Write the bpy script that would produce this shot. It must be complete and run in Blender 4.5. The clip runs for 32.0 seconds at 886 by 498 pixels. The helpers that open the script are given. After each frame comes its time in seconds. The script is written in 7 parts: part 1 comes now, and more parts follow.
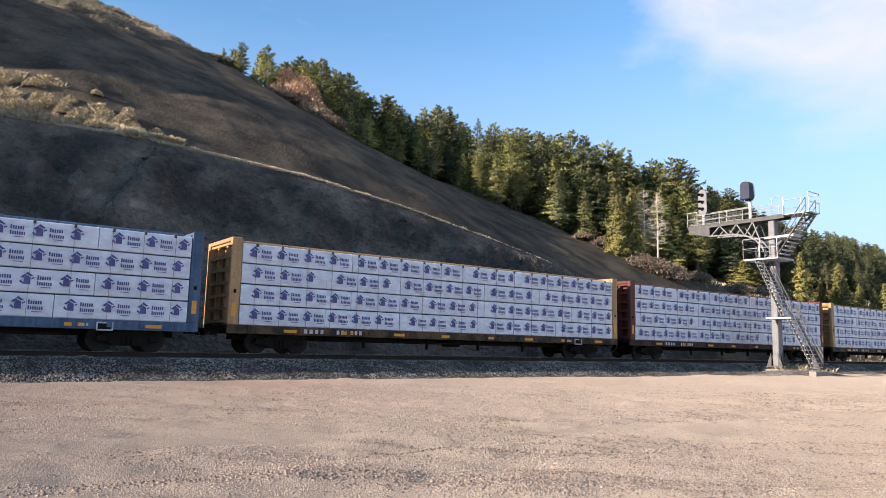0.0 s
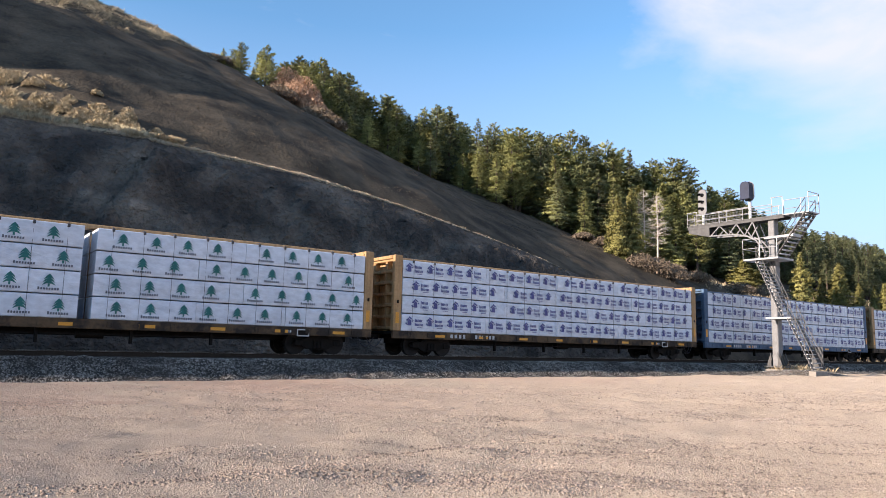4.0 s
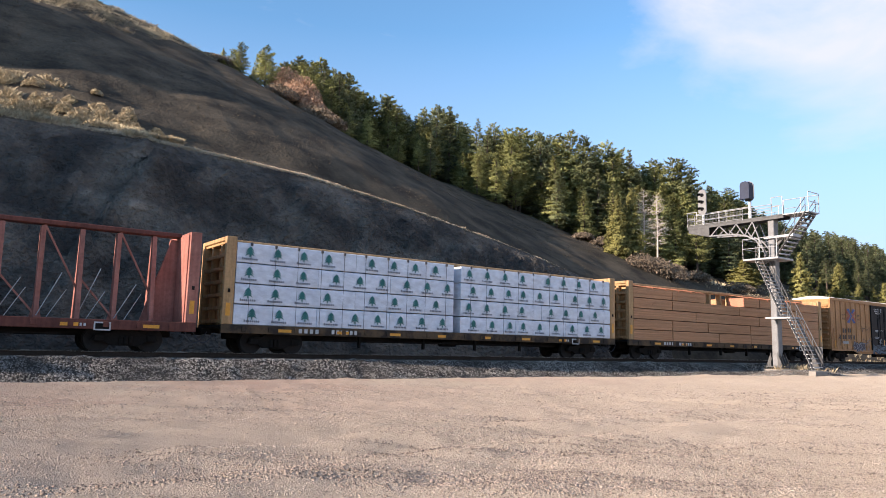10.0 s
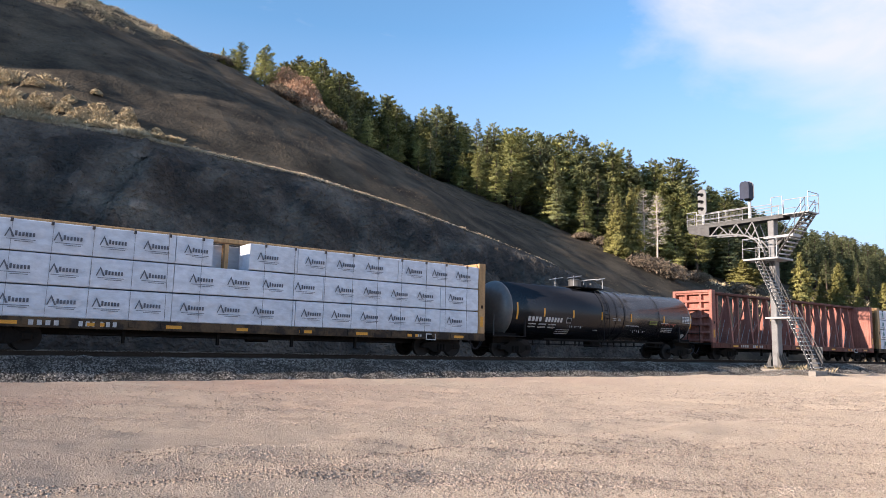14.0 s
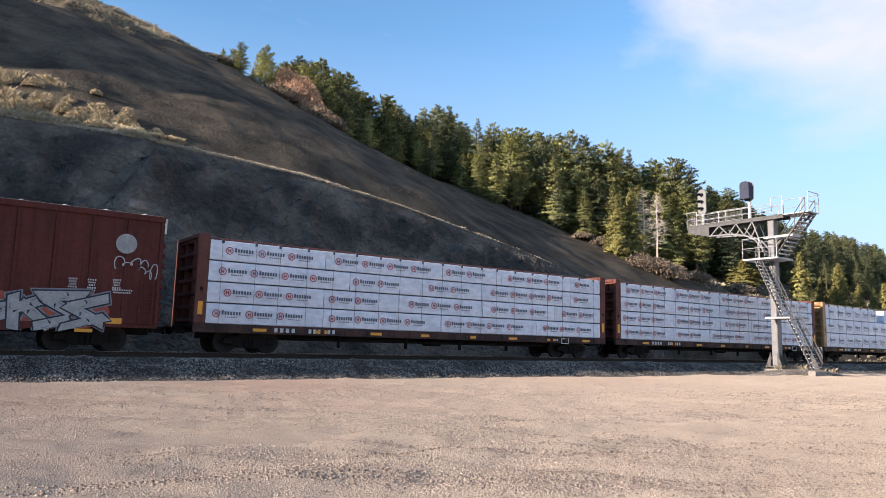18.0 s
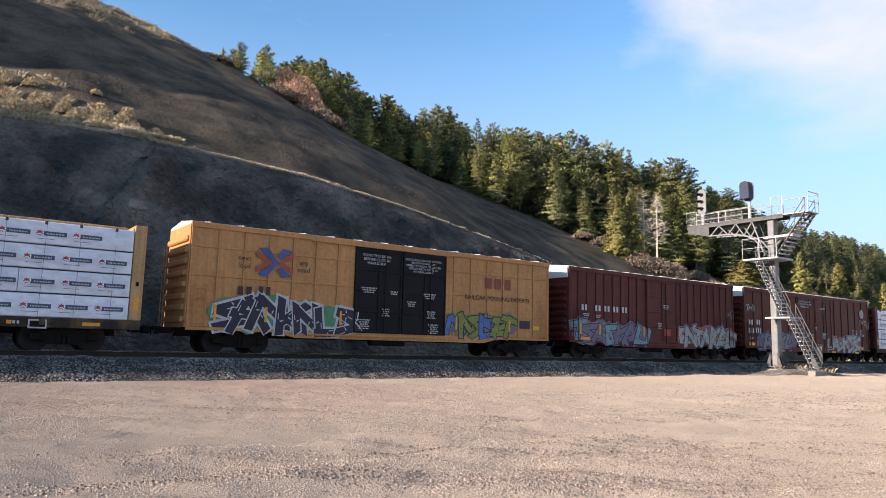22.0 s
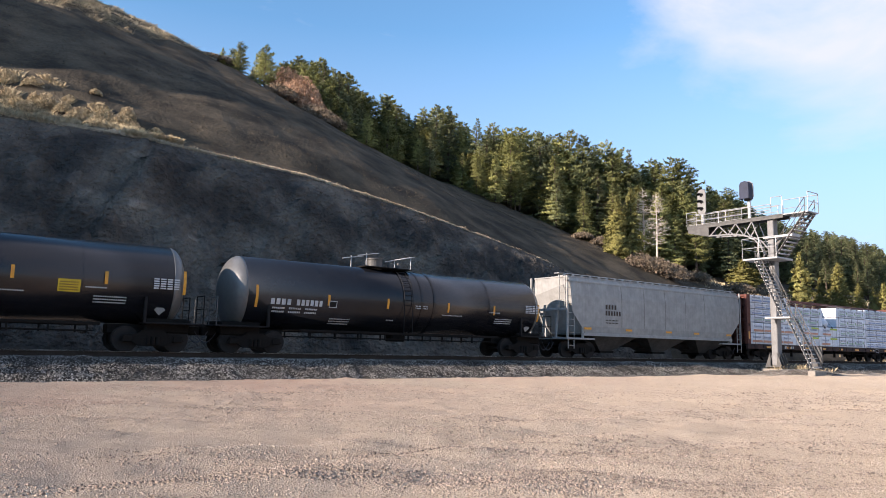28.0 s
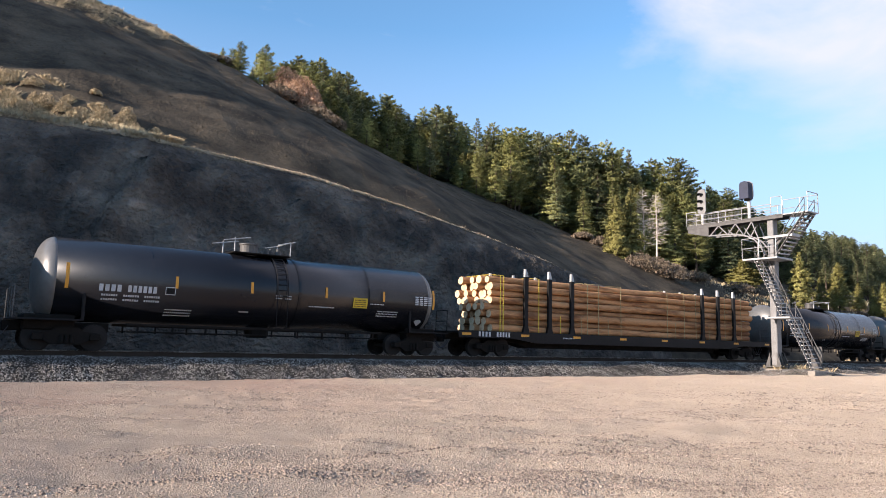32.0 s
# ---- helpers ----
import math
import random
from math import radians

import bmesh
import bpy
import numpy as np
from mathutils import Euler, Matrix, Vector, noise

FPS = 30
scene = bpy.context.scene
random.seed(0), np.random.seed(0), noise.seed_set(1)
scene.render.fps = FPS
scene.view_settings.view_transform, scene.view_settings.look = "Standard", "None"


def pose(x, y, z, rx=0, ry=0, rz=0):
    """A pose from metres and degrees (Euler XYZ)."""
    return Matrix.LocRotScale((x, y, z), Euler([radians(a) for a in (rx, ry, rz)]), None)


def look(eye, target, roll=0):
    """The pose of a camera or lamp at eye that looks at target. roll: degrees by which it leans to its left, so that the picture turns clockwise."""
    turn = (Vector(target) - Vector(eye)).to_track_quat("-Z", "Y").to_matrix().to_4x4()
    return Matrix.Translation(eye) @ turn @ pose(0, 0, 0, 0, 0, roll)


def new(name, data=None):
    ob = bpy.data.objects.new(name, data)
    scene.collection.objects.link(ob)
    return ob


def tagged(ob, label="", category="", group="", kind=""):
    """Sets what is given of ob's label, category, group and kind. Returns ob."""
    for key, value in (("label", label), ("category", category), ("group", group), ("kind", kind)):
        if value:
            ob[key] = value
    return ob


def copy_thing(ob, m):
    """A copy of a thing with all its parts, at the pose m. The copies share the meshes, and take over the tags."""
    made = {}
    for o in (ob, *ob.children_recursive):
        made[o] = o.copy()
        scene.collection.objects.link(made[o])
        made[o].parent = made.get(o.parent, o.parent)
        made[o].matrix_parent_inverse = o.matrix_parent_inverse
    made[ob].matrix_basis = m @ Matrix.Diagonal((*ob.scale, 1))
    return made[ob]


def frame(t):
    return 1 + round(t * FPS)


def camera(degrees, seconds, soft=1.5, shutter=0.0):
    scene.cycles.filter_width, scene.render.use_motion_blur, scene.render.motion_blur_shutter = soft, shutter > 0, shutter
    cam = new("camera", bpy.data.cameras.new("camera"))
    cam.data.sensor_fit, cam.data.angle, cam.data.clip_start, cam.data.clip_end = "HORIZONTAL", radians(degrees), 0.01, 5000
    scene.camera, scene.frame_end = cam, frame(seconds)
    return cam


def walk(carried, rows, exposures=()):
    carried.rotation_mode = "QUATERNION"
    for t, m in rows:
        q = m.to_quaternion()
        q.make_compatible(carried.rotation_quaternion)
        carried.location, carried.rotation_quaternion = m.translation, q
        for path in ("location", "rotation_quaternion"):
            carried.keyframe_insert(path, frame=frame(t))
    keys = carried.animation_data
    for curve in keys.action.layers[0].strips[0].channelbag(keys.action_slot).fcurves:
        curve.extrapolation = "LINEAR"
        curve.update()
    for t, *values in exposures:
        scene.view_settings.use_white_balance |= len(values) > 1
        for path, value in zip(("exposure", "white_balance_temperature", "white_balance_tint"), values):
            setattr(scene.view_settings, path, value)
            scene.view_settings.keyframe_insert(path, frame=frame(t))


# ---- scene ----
cam = camera(64.34, 32.0, soft=0.85)
EYE = Vector((0, 0, 1.45))
YAW, TILT, LEAN = radians(54.35), radians(7.733), 1.4527
AIM = EYE + 100 * Vector((math.cos(TILT) * math.cos(YAW), math.cos(TILT) * math.sin(YAW), math.sin(TILT)))
walk(cam, [(0, look(EYE, AIM, LEAN)), (32, look(EYE, AIM + Vector((0.10, -0.07, -0.05)), LEAN))],
     exposures=[(0, 1.0, 6500, 19.5), (32, 1.0, 6500, 19.5)])

# ---- light: low sun from the rear of the train, slightly behind it, and a blue sky with thin cloud ----
SUN_EL, SUN_AZ = radians(15.5), radians(5)          # azimuth: from -x towards +y
SUN_DIR = Vector((-math.cos(SUN_EL) * math.cos(SUN_AZ), math.cos(SUN_EL) * math.sin(SUN_AZ), math.sin(SUN_EL)))
sun = new("sun", bpy.data.lights.new("sun", "SUN"))
sun.data.energy, sun.data.angle, sun.data.color = 5.0, radians(0.6), (1.0, 0.88, 0.72)
sun.matrix_world = look(SUN_DIR * 300, (0, 0, 0))

world = bpy.data.worlds.new("sky")
scene.world = world
world.use_nodes = True
wn, wl = world.node_tree.nodes, world.node_tree.links
wn.clear()


def wnode(kind, **kw):
    n = wn.new(kind)
    for k, v in kw.items():
        n.inputs[k.replace("_", " ")].default_value = v
    return n


sky = wn.new("ShaderNodeTexSky")
sky.sky_type, sky.sun_disc = "NISHITA", False
sky.sun_elevation, sky.sun_rotation = SUN_EL, math.atan2(SUN_DIR.x, SUN_DIR.y)
sky.air_density, sky.dust_density, sky.ozone_density = 1.0, 0.15, 2.5
geo = wn.new("ShaderNodeTexCoord")
mapping = wn.new("ShaderNodeMapping")
mapping.inputs["Rotation"].default_value = (0, 0, radians(-20))
mapping.inputs["Scale"].default_value = (1.2, 2.6, 5.0)
wl.new(geo.outputs["Generated"], mapping.inputs["Vector"])
cloud = wnode("ShaderNodeTexNoise", Scale=1.3, Detail=9.0, Roughness=0.58, Distortion=0.5)
wl.new(mapping.outputs["Vector"], cloud.inputs["Vector"])
# the bank of cloud: its lower edge slopes down towards the far end of the line, its near edge stands upright
def over(normal, scale):
    n = wn.new("ShaderNodeVectorMath")
    n.operation = "DOT_PRODUCT"
    n.inputs[1].default_value = [c * scale for c in normal]
    wl.new(geo.outputs["Generated"], n.inputs[0])
    return n.outputs["Value"]


def wmath(op, a, b):
    n = wn.new("ShaderNodeMath")
    n.operation = op
    wl.new(a, n.inputs[0])
    if isinstance(b, float):
        n.inputs[1].default_value = b
    else:
        wl.new(b, n.inputs[1])
    return n.outputs[0]


bank = wmath("MINIMUM", over((-0.061, -0.458, 0.887), 3.6), over((0.662, -0.748, -0.045), 3.6))
# wide cone: cloud added past the view's edge, so shaded sides get more light
bank = wmath("MINIMUM", bank, wmath("ADD", over((0.872, 0.251, 0.421), 4.0), -1.9))
bank = wmath("MAXIMUM", wmath("MINIMUM", bank, 0.30), -0.21)
cover = wnode("ShaderNodeMapRange", From_Min=0.44, From_Max=0.84, To_Min=0.0, To_Max=0.95)
wl.new(wmath("ADD", cloud.outputs["Fac"], bank), cover.inputs["Value"])
blend = wn.new("ShaderNodeMix")
blend.data_type = "RGBA"
blend.inputs["B"].default_value = (3.75, 4.05, 4.8, 1)
wl.new(cover.outputs["Result"], blend.inputs["Factor"])
tint = wn.new("ShaderNodeMix")
tint.data_type, tint.blend_type = "RGBA", "MULTIPLY"
tint.inputs["Factor"].default_value = 1.0
tint.inputs["B"].default_value = (0.90, 1.22, 1.25, 1)
wl.new(sky.outputs["Color"], tint.inputs["A"])
# pale haze low over the land
rise = wn.new("ShaderNodeSeparateXYZ")
wl.new(geo.outputs["Generated"], rise.inputs[0])
thick = wnode("ShaderNodeMapRange", From_Min=0.42, From_Max=0.12, To_Min=0.0, To_Max=0.75)
wl.new(rise.outputs["Z"], thick.inputs["Value"])
haze = wn.new("ShaderNodeMix")
haze.data_type = "RGBA"
haze.inputs["B"].default_value = (2.4, 2.9, 4.0, 1)
wl.new(thick.outputs["Result"], haze.inputs["Factor"])
wl.new(tint.outputs["Result"], haze.inputs["A"])
wl.new(haze.outputs["Result"], blend.inputs["A"])
bg = wn.new("ShaderNodeBackground")
bg.inputs["Strength"].default_value = 0.115
wl.new(blend.outputs["Result"], bg.inputs["Color"])
wout = wn.new("ShaderNodeOutputWorld")
wl.new(bg.outputs["Background"], wout.inputs["Surface"])


# ---- materials ----
def mat(name, base, alt=None, rough=0.7, metal=0.0, big=0.8, fine=14.0, bump=0.25, depth=0.02, stretch=(1, 1, 1),
        rnd=0.0, spec=0.4, edge=(0.35, 0.65), island=0.0, speck=None, streak=0.0, rug=0.0, crag=0.0):
    """Two colours mixed by a large noise, darkened by a fine one, with relief; rnd and island vary brightness by object and by piece."""
    alt = alt or tuple(c * 0.72 for c in base)
    m = bpy.data.materials.new(name)
    m.use_nodes = True
    n, l = m.node_tree.nodes, m.node_tree.links
    b = n["Principled BSDF"]
    b.inputs["Roughness"].default_value, b.inputs["Metallic"].default_value = rough, metal
    b.inputs["Specular IOR Level"].default_value = spec
    b.inputs["Diffuse Roughness"].default_value = rug
    co = n.new("ShaderNodeTexCoord")
    mp = n.new("ShaderNodeMapping")
    mp.inputs["Scale"].default_value = stretch
    l.new(co.outputs["Object"], mp.inputs["Vector"])
    vec = mp.outputs["Vector"]
    if rnd:
        info = n.new("ShaderNodeObjectInfo")
        off = n.new("ShaderNodeVectorMath")
        off.operation = "MULTIPLY_ADD"
        cmb = n.new("ShaderNodeCombineXYZ")
        for i in range(3):
            l.new(info.outputs["Random"], cmb.inputs[i])
        l.new(cmb.outputs[0], off.inputs[0])
        off.inputs[1].default_value = (37, 53, 71)
        l.new(vec, off.inputs[2])
        vec = off.outputs[0]
    n1 = n.new("ShaderNodeTexNoise")
    n1.inputs["Scale"].default_value, n1.inputs["Detail"].default_value = big, 5
    n1.inputs["Roughness"].default_value = 0.6
    n2 = n.new("ShaderNodeTexNoise")
    n2.inputs["Scale"].default_value, n2.inputs["Detail"].default_value = fine, 4
    l.new(vec, n1.inputs["Vector"]), l.new(vec, n2.inputs["Vector"])
    r1 = n.new("ShaderNodeMapRange")
    r1.inputs["From Min"].default_value, r1.inputs["From Max"].default_value = edge
    l.new(n1.outputs["Fac"], r1.inputs["Value"])
    mx = n.new("ShaderNodeMix")
    mx.data_type = "RGBA"
    mx.inputs["A"].default_value, mx.inputs["B"].default_value = (*alt, 1), (*base, 1)
    l.new(r1.outputs["Result"], mx.inputs["Factor"])
    col = mx.outputs["Result"]
    if speck:
        th = n.new("ShaderNodeMapRange")
        th.inputs["From Min"].default_value, th.inputs["From Max"].default_value = 0.56, 0.66
        l.new(n2.outputs["Fac"], th.inputs["Value"])
        m3 = n.new("ShaderNodeMix")
        m3.data_type = "RGBA"
        m3.inputs["B"].default_value = (*speck, 1)
        l.new(th.outputs["Result"], m3.inputs["Factor"]), l.new(col, m3.inputs["A"])
        col = m3.outputs["Result"]
    val = n.new("ShaderNodeMapRange")
    val.inputs["From Min"].default_value, val.inputs["From Max"].default_value = 0.3, 0.7
    val.inputs["To Min"].default_value, val.inputs["To Max"].default_value = 0.86, 1.12
    l.new(n2.outputs["Fac"], val.inputs["Value"])
    fac = val.outputs["Result"]

    def times(a, src, lo, hi):
        r = n.new("ShaderNodeMapRange")
        r.inputs["To Min"].default_value, r.inputs["To Max"].default_value = lo, hi
        l.new(src, r.inputs["Value"])
        t = n.new("ShaderNodeMath")
        t.operation = "MULTIPLY"
        l.new(a, t.inputs[0]), l.new(r.outputs["Result"], t.inputs[1])
        return t.outputs[0]
    if rnd:
        fac = times(fac, info.outputs["Random"], 1 - rnd, 1 + rnd)
    if island:
        g = n.new("ShaderNodeNewGeometry")
        fac = times(fac, g.outputs["Random Per Island"], 1 - island, 1 + island)
    if streak:
        ms = n.new("ShaderNodeMapping")
        ms.inputs["Scale"].default_value = (5.0, 5.0, 0.22)
        l.new(co.outputs["Object"], ms.inputs["Vector"])
        n3 = n.new("ShaderNodeTexNoise")
        n3.inputs["Scale"].default_value, n3.inputs["Detail"].default_value = 1.6, 6
        l.new(ms.outputs["Vector"], n3.inputs["Vector"])
        r3 = n.new("ShaderNodeMapRange")
        r3.inputs["From Min"].default_value, r3.inputs["From Max"].default_value = 0.35, 0.7
        r3.inputs["To Min"].default_value, r3.inputs["To Max"].default_value = 1.0 + streak * 0.3, 1.0 - streak
        l.new(n3.outputs["Fac"], r3.inputs["Value"])
        t = n.new("ShaderNodeMath")
        t.operation = "MULTIPLY"
        l.new(fac, t.inputs[0]), l.new(r3.outputs["Result"], t.inputs[1])
        fac = t.outputs[0]
    height = n2.outputs["Fac"]
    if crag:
        # broken ledges: a warped ridged noise, shade of its clefts put into the colour
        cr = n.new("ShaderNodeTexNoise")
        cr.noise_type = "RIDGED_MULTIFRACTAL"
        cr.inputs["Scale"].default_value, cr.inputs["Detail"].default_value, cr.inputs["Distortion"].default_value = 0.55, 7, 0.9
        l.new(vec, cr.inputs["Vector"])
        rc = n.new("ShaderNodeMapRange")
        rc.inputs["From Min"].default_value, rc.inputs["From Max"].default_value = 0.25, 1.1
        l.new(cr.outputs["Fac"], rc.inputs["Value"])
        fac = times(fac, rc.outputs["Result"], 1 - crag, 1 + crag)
        hs = n.new("ShaderNodeMath")
        hs.operation = "MULTIPLY_ADD"
        hs.inputs[1].default_value = 0.8
        l.new(rc.outputs["Result"], hs.inputs[0]), l.new(n2.outputs["Fac"], hs.inputs[2])
        height = hs.outputs[0]
    sc = n.new("ShaderNodeVectorMath")
    sc.operation = "SCALE"
    l.new(col, sc.inputs[0]), l.new(fac, sc.inputs["Scale"])
    l.new(sc.outputs[0], b.inputs["Base Color"])
    if bump:
        bp = n.new("ShaderNodeBump")
        bp.inputs["Strength"].default_value, bp.inputs["Distance"].default_value = bump, depth
        l.new(height, bp.inputs["Height"])
        l.new(bp.outputs["Normal"], b.inputs["Normal"])
    return m


M = {}
M["gravel"] = mat("gravel", (0.55, 0.385, 0.295), (0.50, 0.405, 0.31), rough=0.95, big=0.16, fine=55, bump=1.0, depth=0.05, spec=0.05, speck=(0.30, 0.23, 0.185), rug=1.0)
# the yard turns from pink gravel to greyer tan over its length
gt = M["gravel"].node_tree
gmix = [q for q in gt.nodes if q.bl_idname == "ShaderNodeMix"][0]
gpos, gdot, gmap, gtone = gt.nodes.new("ShaderNodeTexCoord"), gt.nodes.new("ShaderNodeVectorMath"), gt.nodes.new("ShaderNodeMapRange"), gt.nodes.new("ShaderNodeMix")
gdot.operation, gdot.inputs[1].default_value = "DOT_PRODUCT", (0.5, -1.0, 0)
gmap.inputs["From Min"].default_value, gmap.inputs["From Max"].default_value = -20.0, -3.5
gtone.data_type = "RGBA"
gtone.inputs["A"].default_value, gtone.inputs["B"].default_value = (0.450, 0.306, 0.233, 1), (0.54, 0.440, 0.342, 1)
gt.links.new(gpos.outputs["Object"], gdot.inputs[0]), gt.links.new(gdot.outputs["Value"], gmap.inputs["Value"])
gt.links.new(gmap.outputs["Result"], gtone.inputs["Factor"]), gt.links.new(gtone.outputs["Result"], gmix.inputs["B"])
M["pebble"] = mat("pebble", (0.43, 0.35, 0.28), (0.26, 0.205, 0.165), rough=0.95, big=0.8, fine=30, island=0.38, bump=0.3, spec=0.1)
M["ballast"] = mat("ballast", (0.065, 0.058, 0.050), (0.035, 0.031, 0.027), rough=0.9, big=0.5, fine=18, bump=1.0, depth=0.06, spec=0.15)
M["stone"] = mat("ballast_stone", (0.285, 0.268, 0.242), (0.088, 0.083, 0.077), rough=0.85, big=0.6, fine=40, island=0.75, bump=0.3, spec=0.2)
# strong pale and dark tones stand in for relief that open shade flattens
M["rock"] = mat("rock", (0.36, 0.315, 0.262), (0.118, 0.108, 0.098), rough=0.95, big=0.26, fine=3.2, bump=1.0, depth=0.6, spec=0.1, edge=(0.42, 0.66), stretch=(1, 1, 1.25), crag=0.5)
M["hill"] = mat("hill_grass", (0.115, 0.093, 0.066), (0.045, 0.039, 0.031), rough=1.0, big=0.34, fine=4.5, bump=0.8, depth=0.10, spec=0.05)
M["palegrass"] = mat("pale_grass", (0.54, 0.45, 0.33), (0.38, 0.31, 0.21), rough=0.9, big=0.3, fine=5, island=0.3, bump=0, spec=0.1)
M["drygrass"] = mat("dry_grass", (0.50, 0.41, 0.265), (0.30, 0.235, 0.145), rough=0.9, big=0.2, fine=5, island=0.35, bump=0, spec=0.1)
M["brush"] = mat("leafless_brush", (0.25, 0.195, 0.14), (0.14, 0.11, 0.08), rough=0.95, big=0.3, fine=5, island=0.4, bump=0, spec=0.05)
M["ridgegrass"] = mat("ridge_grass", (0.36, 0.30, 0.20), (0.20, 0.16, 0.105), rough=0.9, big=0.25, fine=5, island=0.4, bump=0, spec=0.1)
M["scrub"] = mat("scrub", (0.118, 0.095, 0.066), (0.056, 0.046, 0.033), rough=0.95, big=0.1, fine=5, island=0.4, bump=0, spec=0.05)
M["railhead"] = mat("polished_rail_head", (0.55, 0.53, 0.50), rough=0.3, metal=1.0, big=2, fine=20, bump=0.02)
M["rail"] = mat("rail_steel", (0.060, 0.042, 0.032), rough=0.85, spec=0.1, big=2, fine=20, bump=0.1)
M["tie"] = mat("tie_wood", (0.10, 0.085, 0.07), rough=0.9, big=2, fine=30, bump=0.4)
M["white"] = mat("white_wrap", (0.66, 0.69, 0.74), (0.60, 0.63, 0.69), rough=0.38, big=0.9, fine=3.0, bump=0.30, depth=0.06, rnd=0.05, stretch=(1, 1, 1.8))
M["wood"] = mat("sawn_wood", (0.56, 0.295, 0.15), (0.44, 0.215, 0.105), rough=0.75, big=1.2, fine=9, bump=0.35, depth=0.01, stretch=(0.35, 4, 9), rnd=0.12, island=0.14)
M["endwood"] = mat("end_grain", (0.50, 0.20, 0.12), rough=0.8, rnd=0.1)
M["log"] = mat("peeled_log", (0.46, 0.235, 0.108), (0.20, 0.090, 0.042), rough=0.75, big=0.9, fine=7, bump=0.5, depth=0.03, stretch=(0.5, 3, 3), rnd=0.28, spec=0.12, edge=(0.38, 0.54))
M["logend"] = mat("log_end", (0.66, 0.50, 0.32), (0.55, 0.38, 0.22), rough=0.8, big=5, fine=20, rnd=0.1)
M["yellow"] = mat("yellow_paint", (0.50, 0.305, 0.145), (0.39, 0.235, 0.115), rough=0.55, big=1.0, fine=10, bump=0.06, streak=0.28, spec=0.16)
M["boxyellow"] = mat("boxcar_yellow_paint", (0.435, 0.222, 0.094), (0.36, 0.178, 0.074), rough=0.55, big=0.5, fine=8, bump=0.04, streak=0.14, spec=0.16)
M["boxgold"] = mat("boxcar_gold_paint", (0.50, 0.255, 0.098), (0.42, 0.205, 0.08), rough=0.5, big=0.6, fine=8, bump=0.04, streak=0.12, spec=0.16)
M["boxred"] = mat("oxide_red_paint", (0.110, 0.028, 0.020), (0.080, 0.022, 0.017), rough=0.55, big=0.6, fine=8, bump=0.06, streak=0.25, spec=0.16)
M["boxmaroon"] = mat("maroon_paint", (0.118, 0.029, 0.025), (0.085, 0.023, 0.021), rough=0.55, big=0.6, fine=8, bump=0.06, streak=0.3, spec=0.16)
M["redcar"] = mat("faded_red_paint", (0.40, 0.175, 0.135), (0.29, 0.115, 0.088), rough=0.6, big=0.8, fine=9, bump=0.06, streak=0.25, spec=0.16)
M["brown"] = mat("brown_paint", (0.15, 0.055, 0.042), (0.10, 0.04, 0.032), rough=0.6, big=0.8, fine=9, bump=0.06, streak=0.25, spec=0.16)
M["bluecar"] = mat("blue_paint", (0.085, 0.14, 0.215), (0.06, 0.10, 0.16), rough=0.6, big=0.8, fine=9, bump=0.06, streak=0.3, spec=0.16)
M["black"] = mat("black_paint", (0.014, 0.013, 0.014), (0.010, 0.010, 0.010), rough=0.6, big=0.7, fine=6, bump=0.02, spec=0.15)
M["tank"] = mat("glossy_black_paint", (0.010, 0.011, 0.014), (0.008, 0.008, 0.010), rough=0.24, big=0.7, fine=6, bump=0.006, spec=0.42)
# ends greyer than the shell: dust, and the low sun's sheen put into the colour
M["tankhead"] = mat("dusty_sunlit_black", (0.115, 0.115, 0.112), (0.085, 0.085, 0.082), rough=0.36, big=0.7, fine=6, bump=0.012, spec=0.7)
M["blackdoor"] = mat("black_door_paint", (0.014, 0.014, 0.016), (0.009, 0.009, 0.010), rough=0.6, big=0.7, fine=6, bump=0.03, spec=0.12)
M["grime"] = mat("grimy_steel", (0.018, 0.015, 0.013), (0.011, 0.010, 0.009), rough=0.85, spec=0.1, big=1.5, fine=12, bump=0.2)
M["sill"] = mat("rusty_sill", (0.11, 0.072, 0.042), (0.035, 0.028, 0.023), rough=0.75, big=1.4, fine=10, bump=0.15, edge=(0.42, 0.58), spec=0.16)
M["darksill"] = mat("dark_sill", (0.075, 0.04, 0.034), (0.035, 0.026, 0.024), rough=0.75, big=1.4, fine=10, bump=0.15, edge=(0.42, 0.58), spec=0.16)
M["wheel"] = mat("wheel_steel", (0.026, 0.022, 0.020), (0.016, 0.014, 0.013), rough=0.7, spec=0.2, big=3, fine=20, bump=0.1)
M["hopper"] = mat("grey_hopper_paint", (0.33, 0.325, 0.31), (0.30, 0.295, 0.28), rough=0.5, big=0.4, fine=3, bump=0.015, streak=0.07, spec=0.2)
M["seam"] = mat("weathered_seam", (0.19, 0.18, 0.165), (0.14, 0.13, 0.12), rough=0.7, big=1.0, fine=6, bump=0)
# darker than the body: grime, and the shade below it put into the colour
M["chute"] = mat("grimy_shaded_chute_paint", (0.085, 0.08, 0.075), (0.05, 0.048, 0.045), rough=0.8, big=1.0, fine=8, bump=0.05, spec=0.1)
M["galv"] = mat("galvanised_steel", (0.42, 0.42, 0.415), (0.32, 0.32, 0.315), rough=0.5, metal=0.2, big=2, fine=15, bump=0.08)
M["mast"] = mat("grey_mast_paint", (0.105, 0.103, 0.100), (0.070, 0.068, 0.066), rough=0.6, metal=0.2, big=2, fine=15, bump=0.1)
M["steelgrey"] = mat("grey_steel", (0.21, 0.21, 0.21), (0.16, 0.16, 0.16), rough=0.55, metal=0.2, big=2, fine=15, bump=0.08)
